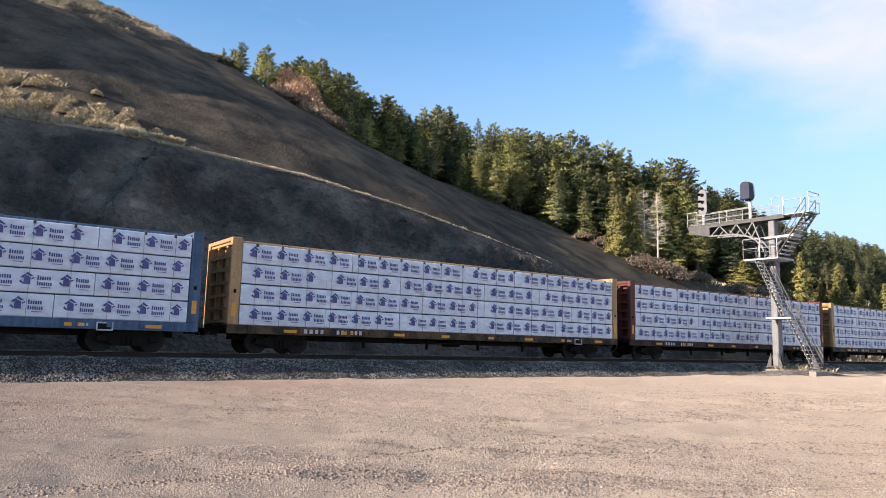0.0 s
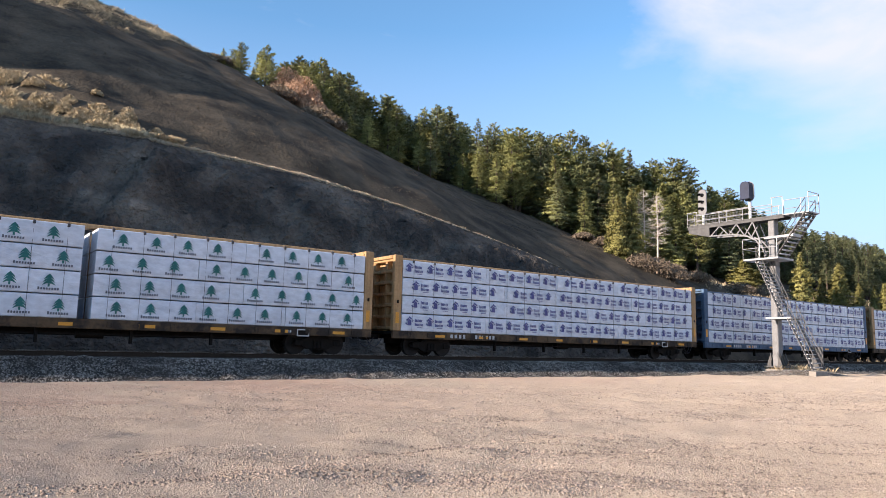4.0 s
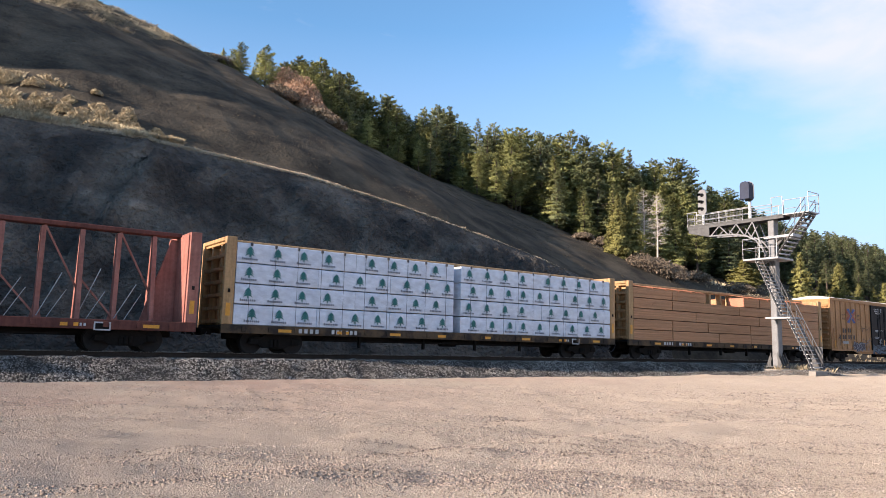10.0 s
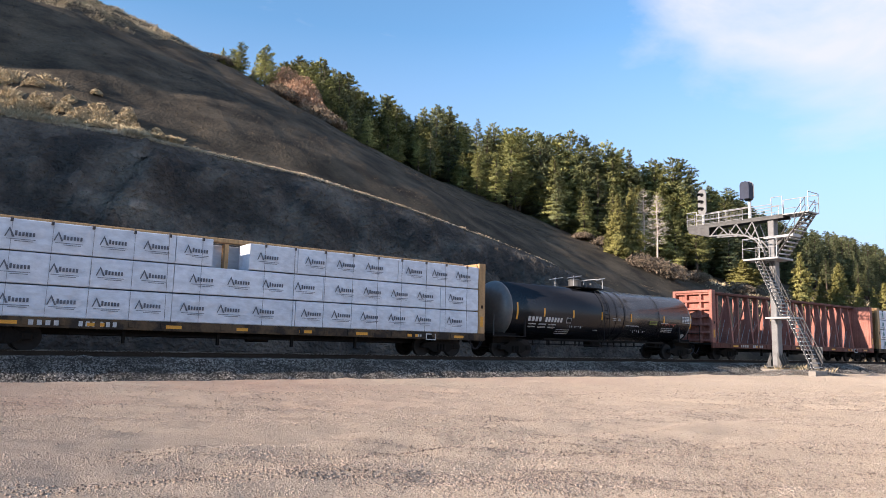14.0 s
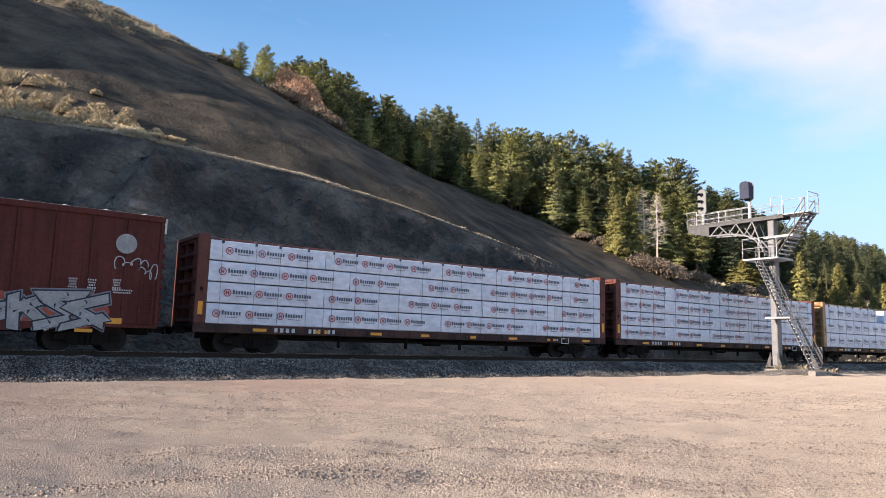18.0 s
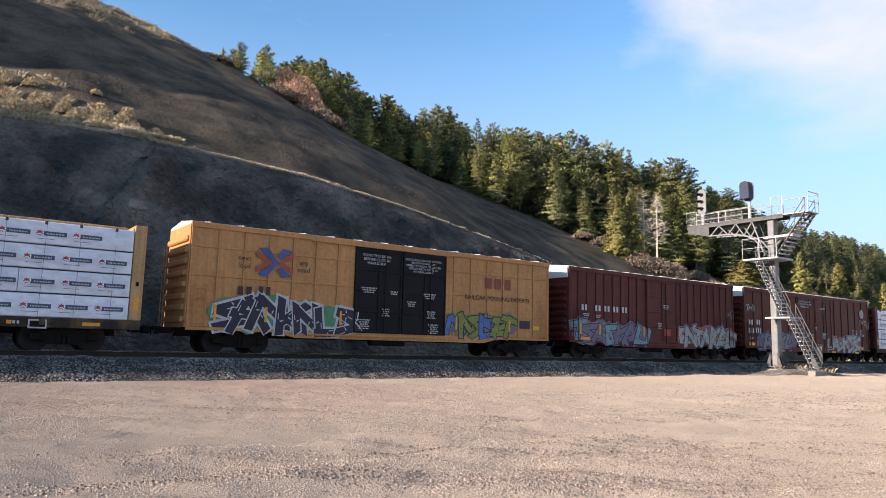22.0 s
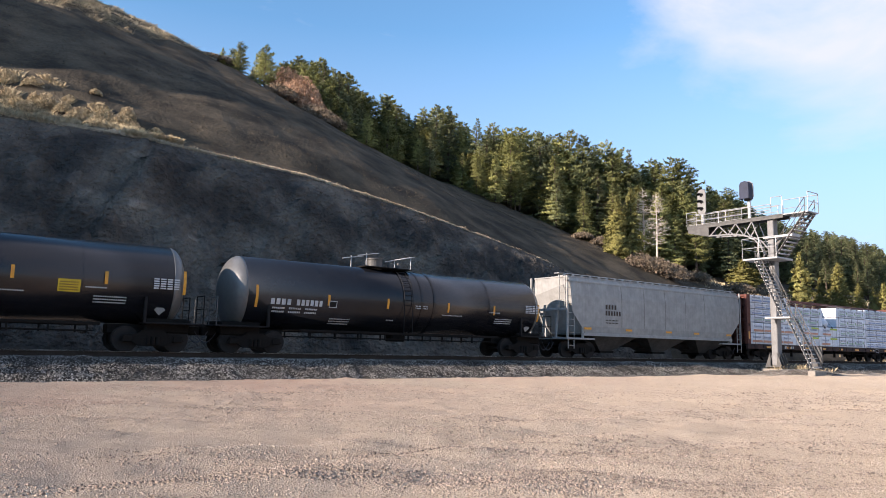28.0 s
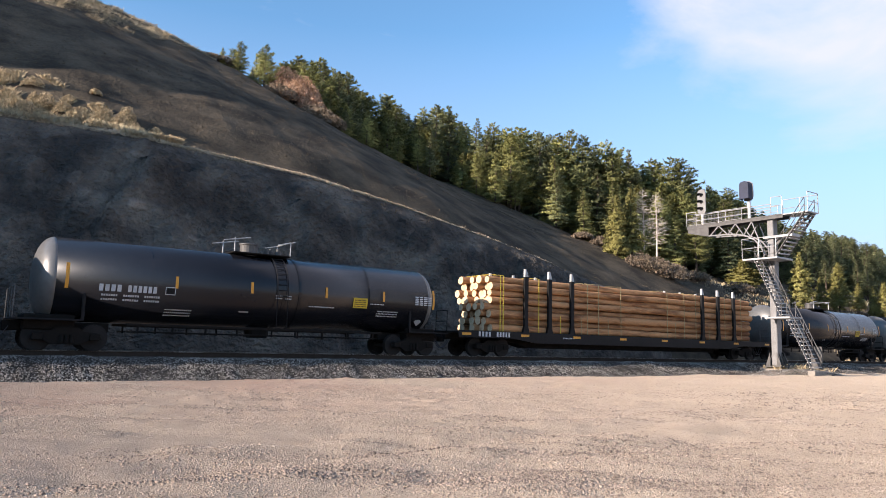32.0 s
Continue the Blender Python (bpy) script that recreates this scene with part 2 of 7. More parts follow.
M["roof"] = mat("galvanised_roof", (0.50, 0.49, 0.47), (0.40, 0.39, 0.375), rough=0.5, metal=0.2, big=2, fine=15, bump=0.08)
M["endcap"] = mat("pale_end_plate", (0.66, 0.64, 0.61), (0.58, 0.56, 0.53), rough=0.5, big=2, fine=15, bump=0.05)
M["silver"] = mat("silver_paint", (0.62, 0.62, 0.60), rough=0.45, metal=0.3, big=2, fine=15, bump=0.05)
M["concrete"] = mat("concrete", (0.30, 0.265, 0.225), rough=0.9, big=2, fine=25, bump=0.3)
M["ink"] = mat("white_lettering", (0.55, 0.55, 0.55), rough=0.6, big=3, fine=30, bump=0)
M["darkink"] = mat("dark_lettering", (0.05, 0.03, 0.02), rough=0.6, big=3, fine=30, bump=0)
M["reflector"] = mat("yellow_reflector", (0.75, 0.33, 0.03), (0.6, 0.26, 0.03), rough=0.35, big=6, fine=30, bump=0)
M["strapline"] = mat("strap_line", (0.16, 0.165, 0.18), rough=0.6, bump=0)
M["strap"] = mat("strap", (0.05, 0.05, 0.06), rough=0.6, bump=0)
M["webbing"] = mat("yellow_webbing", (0.72, 0.53, 0.06), rough=0.7, bump=0)
M["palewebbing"] = mat("pale_webbing", (0.42, 0.33, 0.17), rough=0.8, bump=0, spec=0.1)
M["dirt"] = mat("stony_earth", (0.30, 0.245, 0.195), (0.17, 0.14, 0.115), rough=0.95, big=0.7, fine=22, bump=1.0, depth=0.05, spec=0.05)
M["clod"] = mat("clod", (0.35, 0.275, 0.22), (0.21, 0.165, 0.135), rough=0.95, big=0.8, fine=30, island=0.4, bump=0.3, spec=0.05)
M["bark"] = mat("bark", (0.13, 0.095, 0.07), rough=0.95, big=2, fine=14, bump=0.5)
M["deadwood"] = mat("dead_branch", (0.58, 0.51, 0.43), rough=0.9, big=2, fine=14, bump=0.2)
M["needles"] = mat("pine_needles", (0.32, 0.315, 0.112), (0.165, 0.175, 0.072), rough=0.8, big=0.35, fine=3, island=0.34, rnd=0.38, bump=0, spec=0.12)
M["needles_dark"] = mat("fir_needles", (0.205, 0.215, 0.100), (0.120, 0.136, 0.072), rough=0.8, big=0.35, fine=3, island=0.34, rnd=0.3, bump=0, spec=0.12)
M["needles_gold"] = mat("yellow_needles", (0.265, 0.245, 0.082), (0.165, 0.155, 0.058), rough=0.8, big=0.35, fine=3, island=0.3, rnd=0.2, bump=0, spec=0.12)
M["russet"] = mat("russet_twigs", (0.56, 0.36, 0.24), (0.36, 0.225, 0.145), rough=0.9, big=0.3, fine=3, island=0.4, bump=0, spec=0.1)


# ---- mesh building ----
class Mesh:
    """Collects solids, then becomes one mesh object."""

    def __init__(self):
        self.v, self.f = [], []

    def add(self, verts, faces, m=None):
        k = len(self.v)
        self.v += [tuple(m @ Vector(p)) for p in verts] if m else [tuple(p) for p in verts]
        self.f += [tuple(i + k for i in face) for face in faces]
        return self

    def box(self, x0, x1, y0, y1, z0, z1, c=0.0, m=None):
        """A box, its edges chamfered by c."""
        lo, hi = (x0, y0, z0), (x1, y1, z1)
        if c <= 0:
            v = [(x, y, z) for z in (z0, z1) for y in (y0, y1) for x in (x0, x1)]
            return self.add(v, [(0, 2, 3, 1), (4, 5, 7, 6), (0, 1, 5, 4), (2, 6, 7, 3), (0, 4, 6, 2), (1, 3, 7, 5)], m)
        v, ids = [], {}
        for sx in (0, 1):
            for sy in (0, 1):
                for sz in (0, 1):
                    s = (sx, sy, sz)
                    for ax in range(3):
                        p = [(hi if s[i] else lo)[i] + (0 if i == ax else (-c if s[i] else c)) for i in range(3)]
                        ids[s, ax] = len(v)
                        v.append(p)
        f = []
        for ax in range(3):
            a, b = (ax + 1) % 3, (ax + 2) % 3
            for s in (0, 1):
                q = []
                for u, w in ((0, 0), (1, 0), (1, 1), (0, 1)):
                    k = [0, 0, 0]
                    k[ax], k[a], k[b] = s, u, w
                    q.append(ids[tuple(k), ax])
                f.append(tuple(q if s else q[::-1]))
            for u in (0, 1):
                for w in (0, 1):
                    k0, k1 = [0, 0, 0], [0, 0, 0]
                    k0[a] = k1[a] = u
                    k0[b] = k1[b] = w
                    k1[ax] = 1
                    q = (ids[tuple(k0), a], ids[tuple(k1), a], ids[tuple(k1), b], ids[tuple(k0), b])
                    f.append(q if u == w else q[::-1])
        for s in [(i, j, k) for i in (0, 1) for j in (0, 1) for k in (0, 1)]:
            q = (ids[s, 0], ids[s, 1], ids[s, 2])
            f.append(q if sum(s) % 2 else q[::-1])
        return self.add(v, f, m)

    def tube(self, a, b, r, n=8, r2=None, cap=True):
        """A round bar from a to b."""
        a, b = Vector(a), Vector(b)
        d = (b - a).normalized()
        u = d.orthogonal().normalized()
        w = d.cross(u)
        r2 = r if r2 is None else r2
        v = [a + (u * math.cos(t) + w * math.sin(t)) * r for t in [2 * math.pi * i / n for i in range(n)]]
        v += [b + (u * math.cos(t) + w * math.sin(t)) * r2 for t in [2 * math.pi * i / n for i in range(n)]]
        f = [(i, (i + 1) % n, n + (i + 1) % n, n + i) for i in range(n)]
        if cap:
            f += [tuple(range(n))[::-1], tuple(range(n, 2 * n))]
        return self.add(v, f)

    def beam(self, a, b, w, h, up=(0, 0, 1)):
        """A rectangular bar from a to b."""
        a, b = Vector(a), Vector(b)
        d = (b - a).normalized()
        s = d.cross(Vector(up))
        s = (s if s.length > 1e-4 else d.orthogonal()).normalized()
        t = s.cross(d)
        v = [p + s * (i * w / 2) + t * (j * h / 2) for p in (a, b) for i, j in ((-1, -1), (1, -1), (1, 1), (-1, 1))]
        return self.add(v, [(0, 1, 2, 3), (7, 6, 5, 4), (0, 4, 5, 1), (1, 5, 6, 2), (2, 6, 7, 3), (3, 7, 4, 0)])

    def spin(self, profile, n=32, axis="x"):
        """Turns a profile of (along, radius) round the x (or y, z) axis."""
        v, f = [], []
        for a, r in profile:
            for i in range(n):
                t = 2 * math.pi * i / n
                c, s = r * math.cos(t), r * math.sin(t)
                v.append({"x": (a, c, s), "y": (s, a, c), "z": (c, s, a)}[axis])
        for k in range(len(profile) - 1):
            for i in range(n):
                j = (i + 1) % n
                f.append((k * n + i, k * n + j, (k + 1) * n + j, (k + 1) * n + i))
        f.append(tuple(range(n))[::-1])
        f.append(tuple(range((len(profile) - 1) * n, len(profile) * n)))
        return self.add(v, f)

    def prism(self, poly, y0, y1):
        """An outline in x, z drawn through from y0 to y1."""
        n = len(poly)
        v = [(x, y0, z) for x, z in poly] + [(x, y1, z) for x, z in poly]
        f = [(i, (i + 1) % n, n + (i + 1) % n, n + i) for i in range(n)]
        return self.add(v, f + [tuple(range(n))[::-1], tuple(range(n, 2 * n))])

    def data(self, name, material, smooth=False):
        me = bpy.data.meshes.new(name)
        me.from_pydata(self.v, [], self.f)
        me.materials.append(material)
        if smooth:
            me.polygons.foreach_set("use_smooth", [True] * len(me.polygons))
        me.update()
        return me


def part(name, mesh, material, parent=None, label="", smooth=False, at=None):
    """Links a mesh as one object under a thing or a part."""
    me = mesh.data(name, material, smooth) if isinstance(mesh, Mesh) else mesh
    ob = new(name, me)
    if parent:
        ob.parent = parent
    if at:
        ob.matrix_local = at
    return tagged(ob, label)


def thing(name, m, label, category, group="", kind=""):
    ob = new(name)
    ob.matrix_world = m
    return tagged(ob, label, category, group, kind)


def big_mesh(name, verts, faces, material, smooth=False):
    """A large mesh from arrays of equal-sided faces."""
    me = bpy.data.meshes.new(name)
    verts, faces = np.asarray(verts, np.float32), np.asarray(faces, np.int32)
    k = faces.shape[1]
    me.vertices.add(len(verts))
    me.vertices.foreach_set("co", verts.ravel())
    me.loops.add(faces.size)
    me.loops.foreach_set("vertex_index", faces.ravel())
    me.polygons.add(len(faces))
    me.polygons.foreach_set("loop_start", np.arange(0, faces.size, k, dtype=np.int32))
    me.materials.append(material)
    me.update(calc_edges=True)
    me.validate()
    if smooth:
        me.polygons.foreach_set("use_smooth", np.ones(len(faces), bool))
    return me
for key, base in (("navyhood", (0.018, 0.026, 0.055)), ("purple", (0.095, 0.10, 0.27)), ("teal", (0.02, 0.16, 0.15)), ("slate", (0.13, 0.14, 0.17)), ("paleslate", (0.31, 0.35, 0.43)), ("palegreen", (0.33, 0.52, 0.36)), ("crimson", (0.42, 0.07, 0.07)), ("navyteal", (0.065, 0.095, 0.15)),
                  ("woodblue", (0.28, 0.37, 0.57)), ("woodorange", (0.64, 0.33, 0.22)), ("leafgreen", (0.20, 0.50, 0.18)), ("lime", (0.48, 0.60, 0.08)), ("logoblue", (0.065, 0.10, 0.26)), ("logored", (0.38, 0.085, 0.05)), ("oxide", (0.24, 0.06, 0.035)),
                  ("greyspray", (0.20, 0.21, 0.24)), ("silverspray", (0.34, 0.35, 0.34)), ("whitespray", (0.50, 0.51, 0.52)), ("violetspray", (0.15, 0.13, 0.20)), ("darkspray", (0.025, 0.022, 0.04)), ("greenspray", (0.07, 0.25, 0.12)),
                  ("doorspray", (0.045, 0.10, 0.15)), ("cyanspray", (0.16, 0.29, 0.33)), ("bluespray", (0.07, 0.16, 0.45)), ("olivespray", (0.22, 0.25, 0.05)), ("redspray", (0.35, 0.07, 0.04)), ("placardyellow", (0.75, 0.50, 0.03))):
    M[key] = mat(key, base, rough=0.6, big=2.0, fine=12, bump=0)

# ---- the land ----
RAIL_Z, TRACK_Y = 0.9, 28.5


def fbm(x, y, scale, octaves=4, seed=0.0):
    """Value noise on arrays, between about -1 and 1."""
    out, amp = np.zeros_like(x), 1.0
    for o in range(octaves):
        fx, fy = x / scale * 2 ** o + seed * 17.3 + o * 5.1, y / scale * 2 ** o + seed * 9.7 + o * 3.7
        ix, iy = np.floor(fx), np.floor(fy)
        tx, ty = fx - ix, fy - iy
        tx, ty = tx * tx * (3 - 2 * tx), ty * ty * (3 - 2 * ty)

        def h(a, b):
            s = np.sin(a * 127.1 + b * 311.7 + seed * 74.7) * 43758.5453
            return (s - np.floor(s)) * 2 - 1
        out += amp * ((h(ix, iy) * (1 - tx) + h(ix + 1, iy) * tx) * (1 - ty) + (h(ix, iy + 1) * (1 - tx) + h(ix + 1, iy + 1) * tx) * ty)
        amp *= 0.5
    return out / 1.6


def rim_y(x):
    return np.interp(x, [-80, -20, 20, 45, 70, 120], [46, 45, 44, 43, 41, 40])


def rim_z(x):
    return np.interp(x, [-80, -20, 2, 9, 20, 28, 39, 48, 60, 80, 130], [12.5, 13.2, 13.3, 13.4, 12.7, 11.5, 9.4, 7.2, 4.5, 2.4, 1.6])


def crest_y(x):
    return np.interp(x, [-120, 13, 23, 34.5, 41, 54, 65, 77, 97, 130, 300], [108, 95, 92, 85, 82, 80, 75, 70, 65, 60, 60])


def crest_z(x):
    return np.interp(x, [-120, -40, -5, 8, 13, 18, 23, 27, 31, 34.5, 41, 54, 60, 65, 77, 97, 130, 200, 400],
                     [54, 50.5, 47.8, 45.3, 43.7, 42.0, 39.9, 37.4, 34.0, 32.0, 28.4, 25.2, 23.0, 20.8, 17.2, 13.2, 12.4, 15.0, 18.0])


def hill_z(x, y):
    """Height of the cutting, the grass slope above its rim, the crest and the forest floor behind it."""
    ry, rz, cy, cz = rim_y(x), rim_z(x), crest_y(x), crest_z(x)
    t = np.clip((y - 37.5) / (ry - 37.5), 0, 1)
    face = 0.55 + (rz - 0.55) * (t ** 0.72)
    u = np.clip((y - ry) / (cy - ry), 0, 1)
    wide = np.interp(x, [-20, -3, 7, 40], [0.17, 0.16, 0.05, 0.03])        # the grass shelf behind the rim
    q = np.clip((u - wide) / (1 - wide), 0, 1) ** 0.86
    bench = np.where(u < wide, u * 0.5, wide * 0.5 + q * (1 - wide * 0.5))
    grass = rz + (cz - rz) * bench
    d = np.clip(y - cy, 0, None)
    back = cz + np.interp(x, [30, 45, 120], [-0.05, 0.10, 0.13]) * np.minimum(d, 34) - np.clip(d - 34, 0, None) * 0.12
    z = np.where(y < ry, face, np.where(y < cy, grass, back))
    # a near spur and a bluff further back, added out of view to cast shade
    shade_spur = np.interp(y, [54.0, 55.5, 59, 63, 66, 69.5, 71.5], [17, 24, 29.2, 32.2, 33.2, 34.6, 33])
    z = z + np.clip(shade_spur - z, 0, None) * np.exp(-((x + 10) / 4.5) ** 4) * ((y > 54) & (y < 72.5))
    z = z + 26.0 * np.exp(-((x + 44) / 10) ** 2 - ((y - 42) / 8) ** 6)
    return np.where(y < 37.5, 0.55, z)


def ground_z(x, y):
    """The yard in front of the line: nearly level, rutted."""
    return 0.0 + 0.0022 * np.clip(x, -20, 60) * np.clip(y / 25, 0, 1) + 0.03 * fbm(x, y, 5.0, 4, 3) * np.clip((y - 1) / 6, 0.3, 1)


def grid(xs, ys, zf):
    gx, gy = np.meshgrid(xs, ys)
    v = np.stack([gx, gy, zf(gx, gy)], -1).reshape(-1, 3)
    nx, ny = len(xs), len(ys)
    i = (np.arange(ny - 1)[:, None] * nx + np.arange(nx - 1)[None]).ravel()
    return v, np.stack([i, i + 1, i + nx + 1, i + nx], 1)


def steps(*runs):
    """Coordinates in runs of (start, stop, step)."""
    return np.concatenate([np.arange(a, b, s) for a, b, s in runs])


# one sheet of ground to the horizon; it passes under the ballast and the hill
def yard(x, y):
    near = (np.abs(x) < 120) & (y > -20) & (y < 27)
    rut = 0.035 * np.sin((y - 6.4 - 0.10 * x) * 3.3) * np.exp(-((y - 7.5 - 0.12 * x) / 2.6) ** 2)
    q, p = x * 0.59 + y * 0.81, x * 0.81 - y * 0.59              # wheel marks run across the view
    streak = 0.05 * fbm(p * 0.16, q * 1.2, 0.9, 3, 14) + 0.03 * fbm(p * 0.5, q * 2.2, 0.8, 2, 15) - 0.05 * np.abs(fbm(p * 0.10, q, 1.6, 2, 18)) ** 3
    rough = 0.026 * fbm(x, y, 0.5, 3, 5) + 0.030 * fbm(p * 0.22, q, 0.30, 2, 26) * np.clip(0.75 + fbm(p * 0.4, q, 2.5, 2, 27), 0.2, 1.3) + 0.028 * np.clip(fbm(p * 0.45, q, 0.55, 3, 19), 0, 1) * np.clip(0.5 + fbm(x, y * 2.0, 3.0, 2, 20), 0, 1)
    return np.where(near, (ground_z(x, y) + rut + streak * np.interp(y, [8, 20], [1.25, 2.4]) + rough * np.interp(y, [4, 9, 16], [1.0, 1.5, 1.9])) * np.clip((25.2 - y) / 1.6, 0.12, 1), np.where(y > 27, 0.02, 0.0))


v, f = grid(steps((-2500, -100, 300), (-100, -12, 8), (-12, 30, 0.10), (30, 50, 0.25), (50, 90, 0.8), (90, 300, 15), (300, 2600, 230)),
            steps((-2500, -60, 250), (-60, 2, 6), (2, 15, 0.09), (15, 28, 0.16), (28, 40, 2), (40, 2600, 256)), yard)
tagged(part("ground", big_mesh("ground", v, f, M["gravel"], True), None), "pinkish tan gravel yard with tyre ruts beside the line", "ground", kind="structure")


def ballast_z(x, y):
    top = RAIL_Z - 0.22
    d = np.abs(y - TRACK_Y)
    slope = np.clip((d - 2.05) / 1.75, 0, 1)
    return np.maximum(top + 0.10 * fbm(x, y, 0.5, 2, 8) * (d > 1.6) - slope * (top + 0.12) + 0.04 * fbm(x, y, 2.0, 2, 2) * slope, -0.1)


v, f = grid(steps((-60, -4, 2), (-4, 80, 0.35), (80, 420, 10)), steps((24.2, 32.8, 0.25),), ballast_z)
tagged(part("ballast_bed", big_mesh("ballast_bed", v, f, M["ballast"], True), None), "dark grey crushed stone ballast bed under the rails", "ballast", kind="structure")


def hill_surface(x, y):
    z = hill_z(x, y)
    face = ((y > 37.6) & (y < rim_y(x))).astype(float) * np.clip((rim_z(x) - 3) / 5, 0, 1)
    edge = np.clip((rim_y(x) - y - 0.3) / 1.8, 0, 1)
    crag = fbm(x * 1.1 + z * 0.5, z * 1.2 + y * 0.4, 5.0, 5, 4) * 1.5 + np.abs(fbm(x + 0.6 * z, z * 1.6, 2.4, 4, 6)) * 1.7
    crag = crag + 1.2 * np.exp(-((x - 6.9 - 1.44 * (y - 39.4)) / 0.75) ** 2) * np.clip((42.0 - y) / 1.0, 0, 1)   # a rib of rock
    crag = crag + 0.75 * fbm(x * 1.3 + z, z * 2.2 - x * 0.4, 1.3, 4, 9)
    crag = crag + 0.9 * (0.5 - np.abs(fbm(x * 0.8 + z * 1.2, z * 1.5 - x * 0.5, 1.5, 3, 41))) * np.clip(0.4 + fbm(x, z, 4.0, 2, 42), 0, 1)
    z = z + face * edge * crag
    z = z + np.where(y > rim_y(x), 0.9 * fbm(x, y, 11.0, 5, 7) * np.clip((y - rim_y(x)) / 4, 0, 1), 0)
    return z


xs = steps((-160, -16, 4), (-16, 50, 0.22), (50, 60, 0.5), (60, 140, 1.6), (140, 420, 12))
v1, f1 = grid(xs, steps((33.2, 37, 0.8), (37, 46.2, 0.17)), hill_surface)
rock_x = v1[f1].mean(1)
upper = rock_x[:, 1] > rim_y(rock_x[:, 0]) - 0.1
earth = rock_x[:, 0] > 52 + 6 * fbm(rock_x[:, 0], rock_x[:, 1], 6.0, 2, 1)
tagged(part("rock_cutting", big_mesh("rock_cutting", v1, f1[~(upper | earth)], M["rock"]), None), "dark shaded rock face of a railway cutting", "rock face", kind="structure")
v2, f2 = grid(xs, steps((46.12, 60, 0.6), (60, 110, 1.3), (110, 420, 12)), hill_surface)
hv, hf = np.concatenate([v1, v2]), np.concatenate([f1[upper | earth], f2 + len(v1)])
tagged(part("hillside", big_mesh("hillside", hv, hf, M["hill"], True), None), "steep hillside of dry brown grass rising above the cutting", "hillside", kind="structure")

# rails and ties
for side in (-1, 1):
    r = Mesh()
    y = TRACK_Y + side * 0.755
    r.box(-80, 420, y - 0.036, y + 0.036, RAIL_Z - 0.04, RAIL_Z, 0.008)
    r.box(-80, 420, y - 0.009, y + 0.009, RAIL_Z - 0.155, RAIL_Z - 0.04)
    r.box(-80, 420, y - 0.07, y + 0.07, RAIL_Z - 0.17, RAIL_Z - 0.155)
    rl = part("rail", r, M["rail"])
    part("rail_head", Mesh().box(-80, 420, y - 0.026, y + 0.026, RAIL_Z, RAIL_Z + 0.003), M["railhead"], rl, "polished running surface")
    tagged(rl, "brown steel running rail on wooden ties", "rail", "rails of the track", "structure")
tie_mesh = Mesh().box(-0.115, 0.115, -1.3, 1.3, -0.18, 0, 0.012).data("tie", M["tie"])
ties = new("tie_row")
tagged(ties, "dark wooden ties under the rails", "ties", kind="structure")
for i in range(190):
    part("tie", tie_mesh, None, ties, at=pose(-10 + i * 0.52, TRACK_Y, RAIL_Z - 0.172, 0, 0, random.uniform(-1, 1)))


# ---- stones and grass: things past counting ----
def scatter(name, pos, size, material, label, category, flat=0.7, shape="stone"):
    """Many small stones as one mesh."""
    n = len(pos)
    rs = np.random.RandomState(len(name) * 7 + n % 1000)
    base = np.array([(1, 0, 0), (0, 1, 0), (-1, 0, 0), (0, -1, 0), (0, 0, 1), (0, 0, -1)], float)
    v = base[None] * rs.uniform(0.6, 1.25, (n, 6, 1)) + rs.uniform(-0.25, 0.25, (n, 6, 3))
    v[:, :, 2] *= flat
    a = rs.uniform(0, 6.283, n)
    c, s = np.cos(a)[:, None], np.sin(a)[:, None]
    x, y = v[:, :, 0] * c - v[:, :, 1] * s, v[:, :, 0] * s + v[:, :, 1] * c
    v = np.stack([x, y, v[:, :, 2]], -1) * np.asarray(size)[:, None, None] + np.asarray(pos)[:, None]
    tri = np.array([(0, 1, 4), (1, 2, 4), (2, 3, 4), (3, 0, 4), (1, 0, 5), (2, 1, 5), (3, 2, 5), (0, 3, 5)])
    f = (np.arange(n)[:, None, None] * 6 + tri[None]).reshape(-1, 3)
    ob = part(name, big_mesh(name, v.reshape(-1, 3), f, material), None)
    return tagged(ob, label, category, kind="stuff")


rs = np.random.RandomState(4)
n = 72000
bx, by = rs.uniform(0, 1, n) ** 1.35 * 78 - 4, rs.uniform(24.55, 27.35, n)
bs = rs.uniform(0.018, 0.043, n)
scatter("ballast_stones", np.stack([bx, by, ballast_z(bx, by) + bs * 0.25], 1), bs, M["stone"], "loose crushed stone of mixed greys on the ballast shoulder", "ballast", 0.85)

n = 170000
d = 4.3 * (21.0 / 4.3) ** rs.uniform(0, 1, n)
az = np.radians(rs.uniform(20, 92, n))
px, py = d * np.cos(az) * np.interp(d, [4, 21], [1, 1.7]), d * np.sin(az) + rs.uniform(0, 3.5, n) * (d > 10)
keep = (py < 24.6) & (fbm(px, py, 2.2, 3, 12) + rs.uniform(-0.6, 0.6, n) > -0.05)
px, py = px[keep], py[keep]
ps = rs.uniform(0.006, 0.016, len(px)) * np.interp(np.hypot(px, py), [4, 24], [0.8, 1.6]) * np.where(rs.uniform(0, 1, len(px)) > 0.992, 2.0, 1)
scatter("pebbles", np.stack([px, py, yard(px, py) + ps * 0.15], 1), ps, M["pebble"], "loose tan and pink pebbles over the yard", "pebbles", 0.7)


n = 60000
d = 4.6 * (20.0 / 4.6) ** rs.uniform(0, 1, n)
az = np.radians(rs.uniform(20, 92, n))
px, py = d * np.cos(az) * np.interp(d, [4, 21], [1, 1.7]), d * np.sin(az)
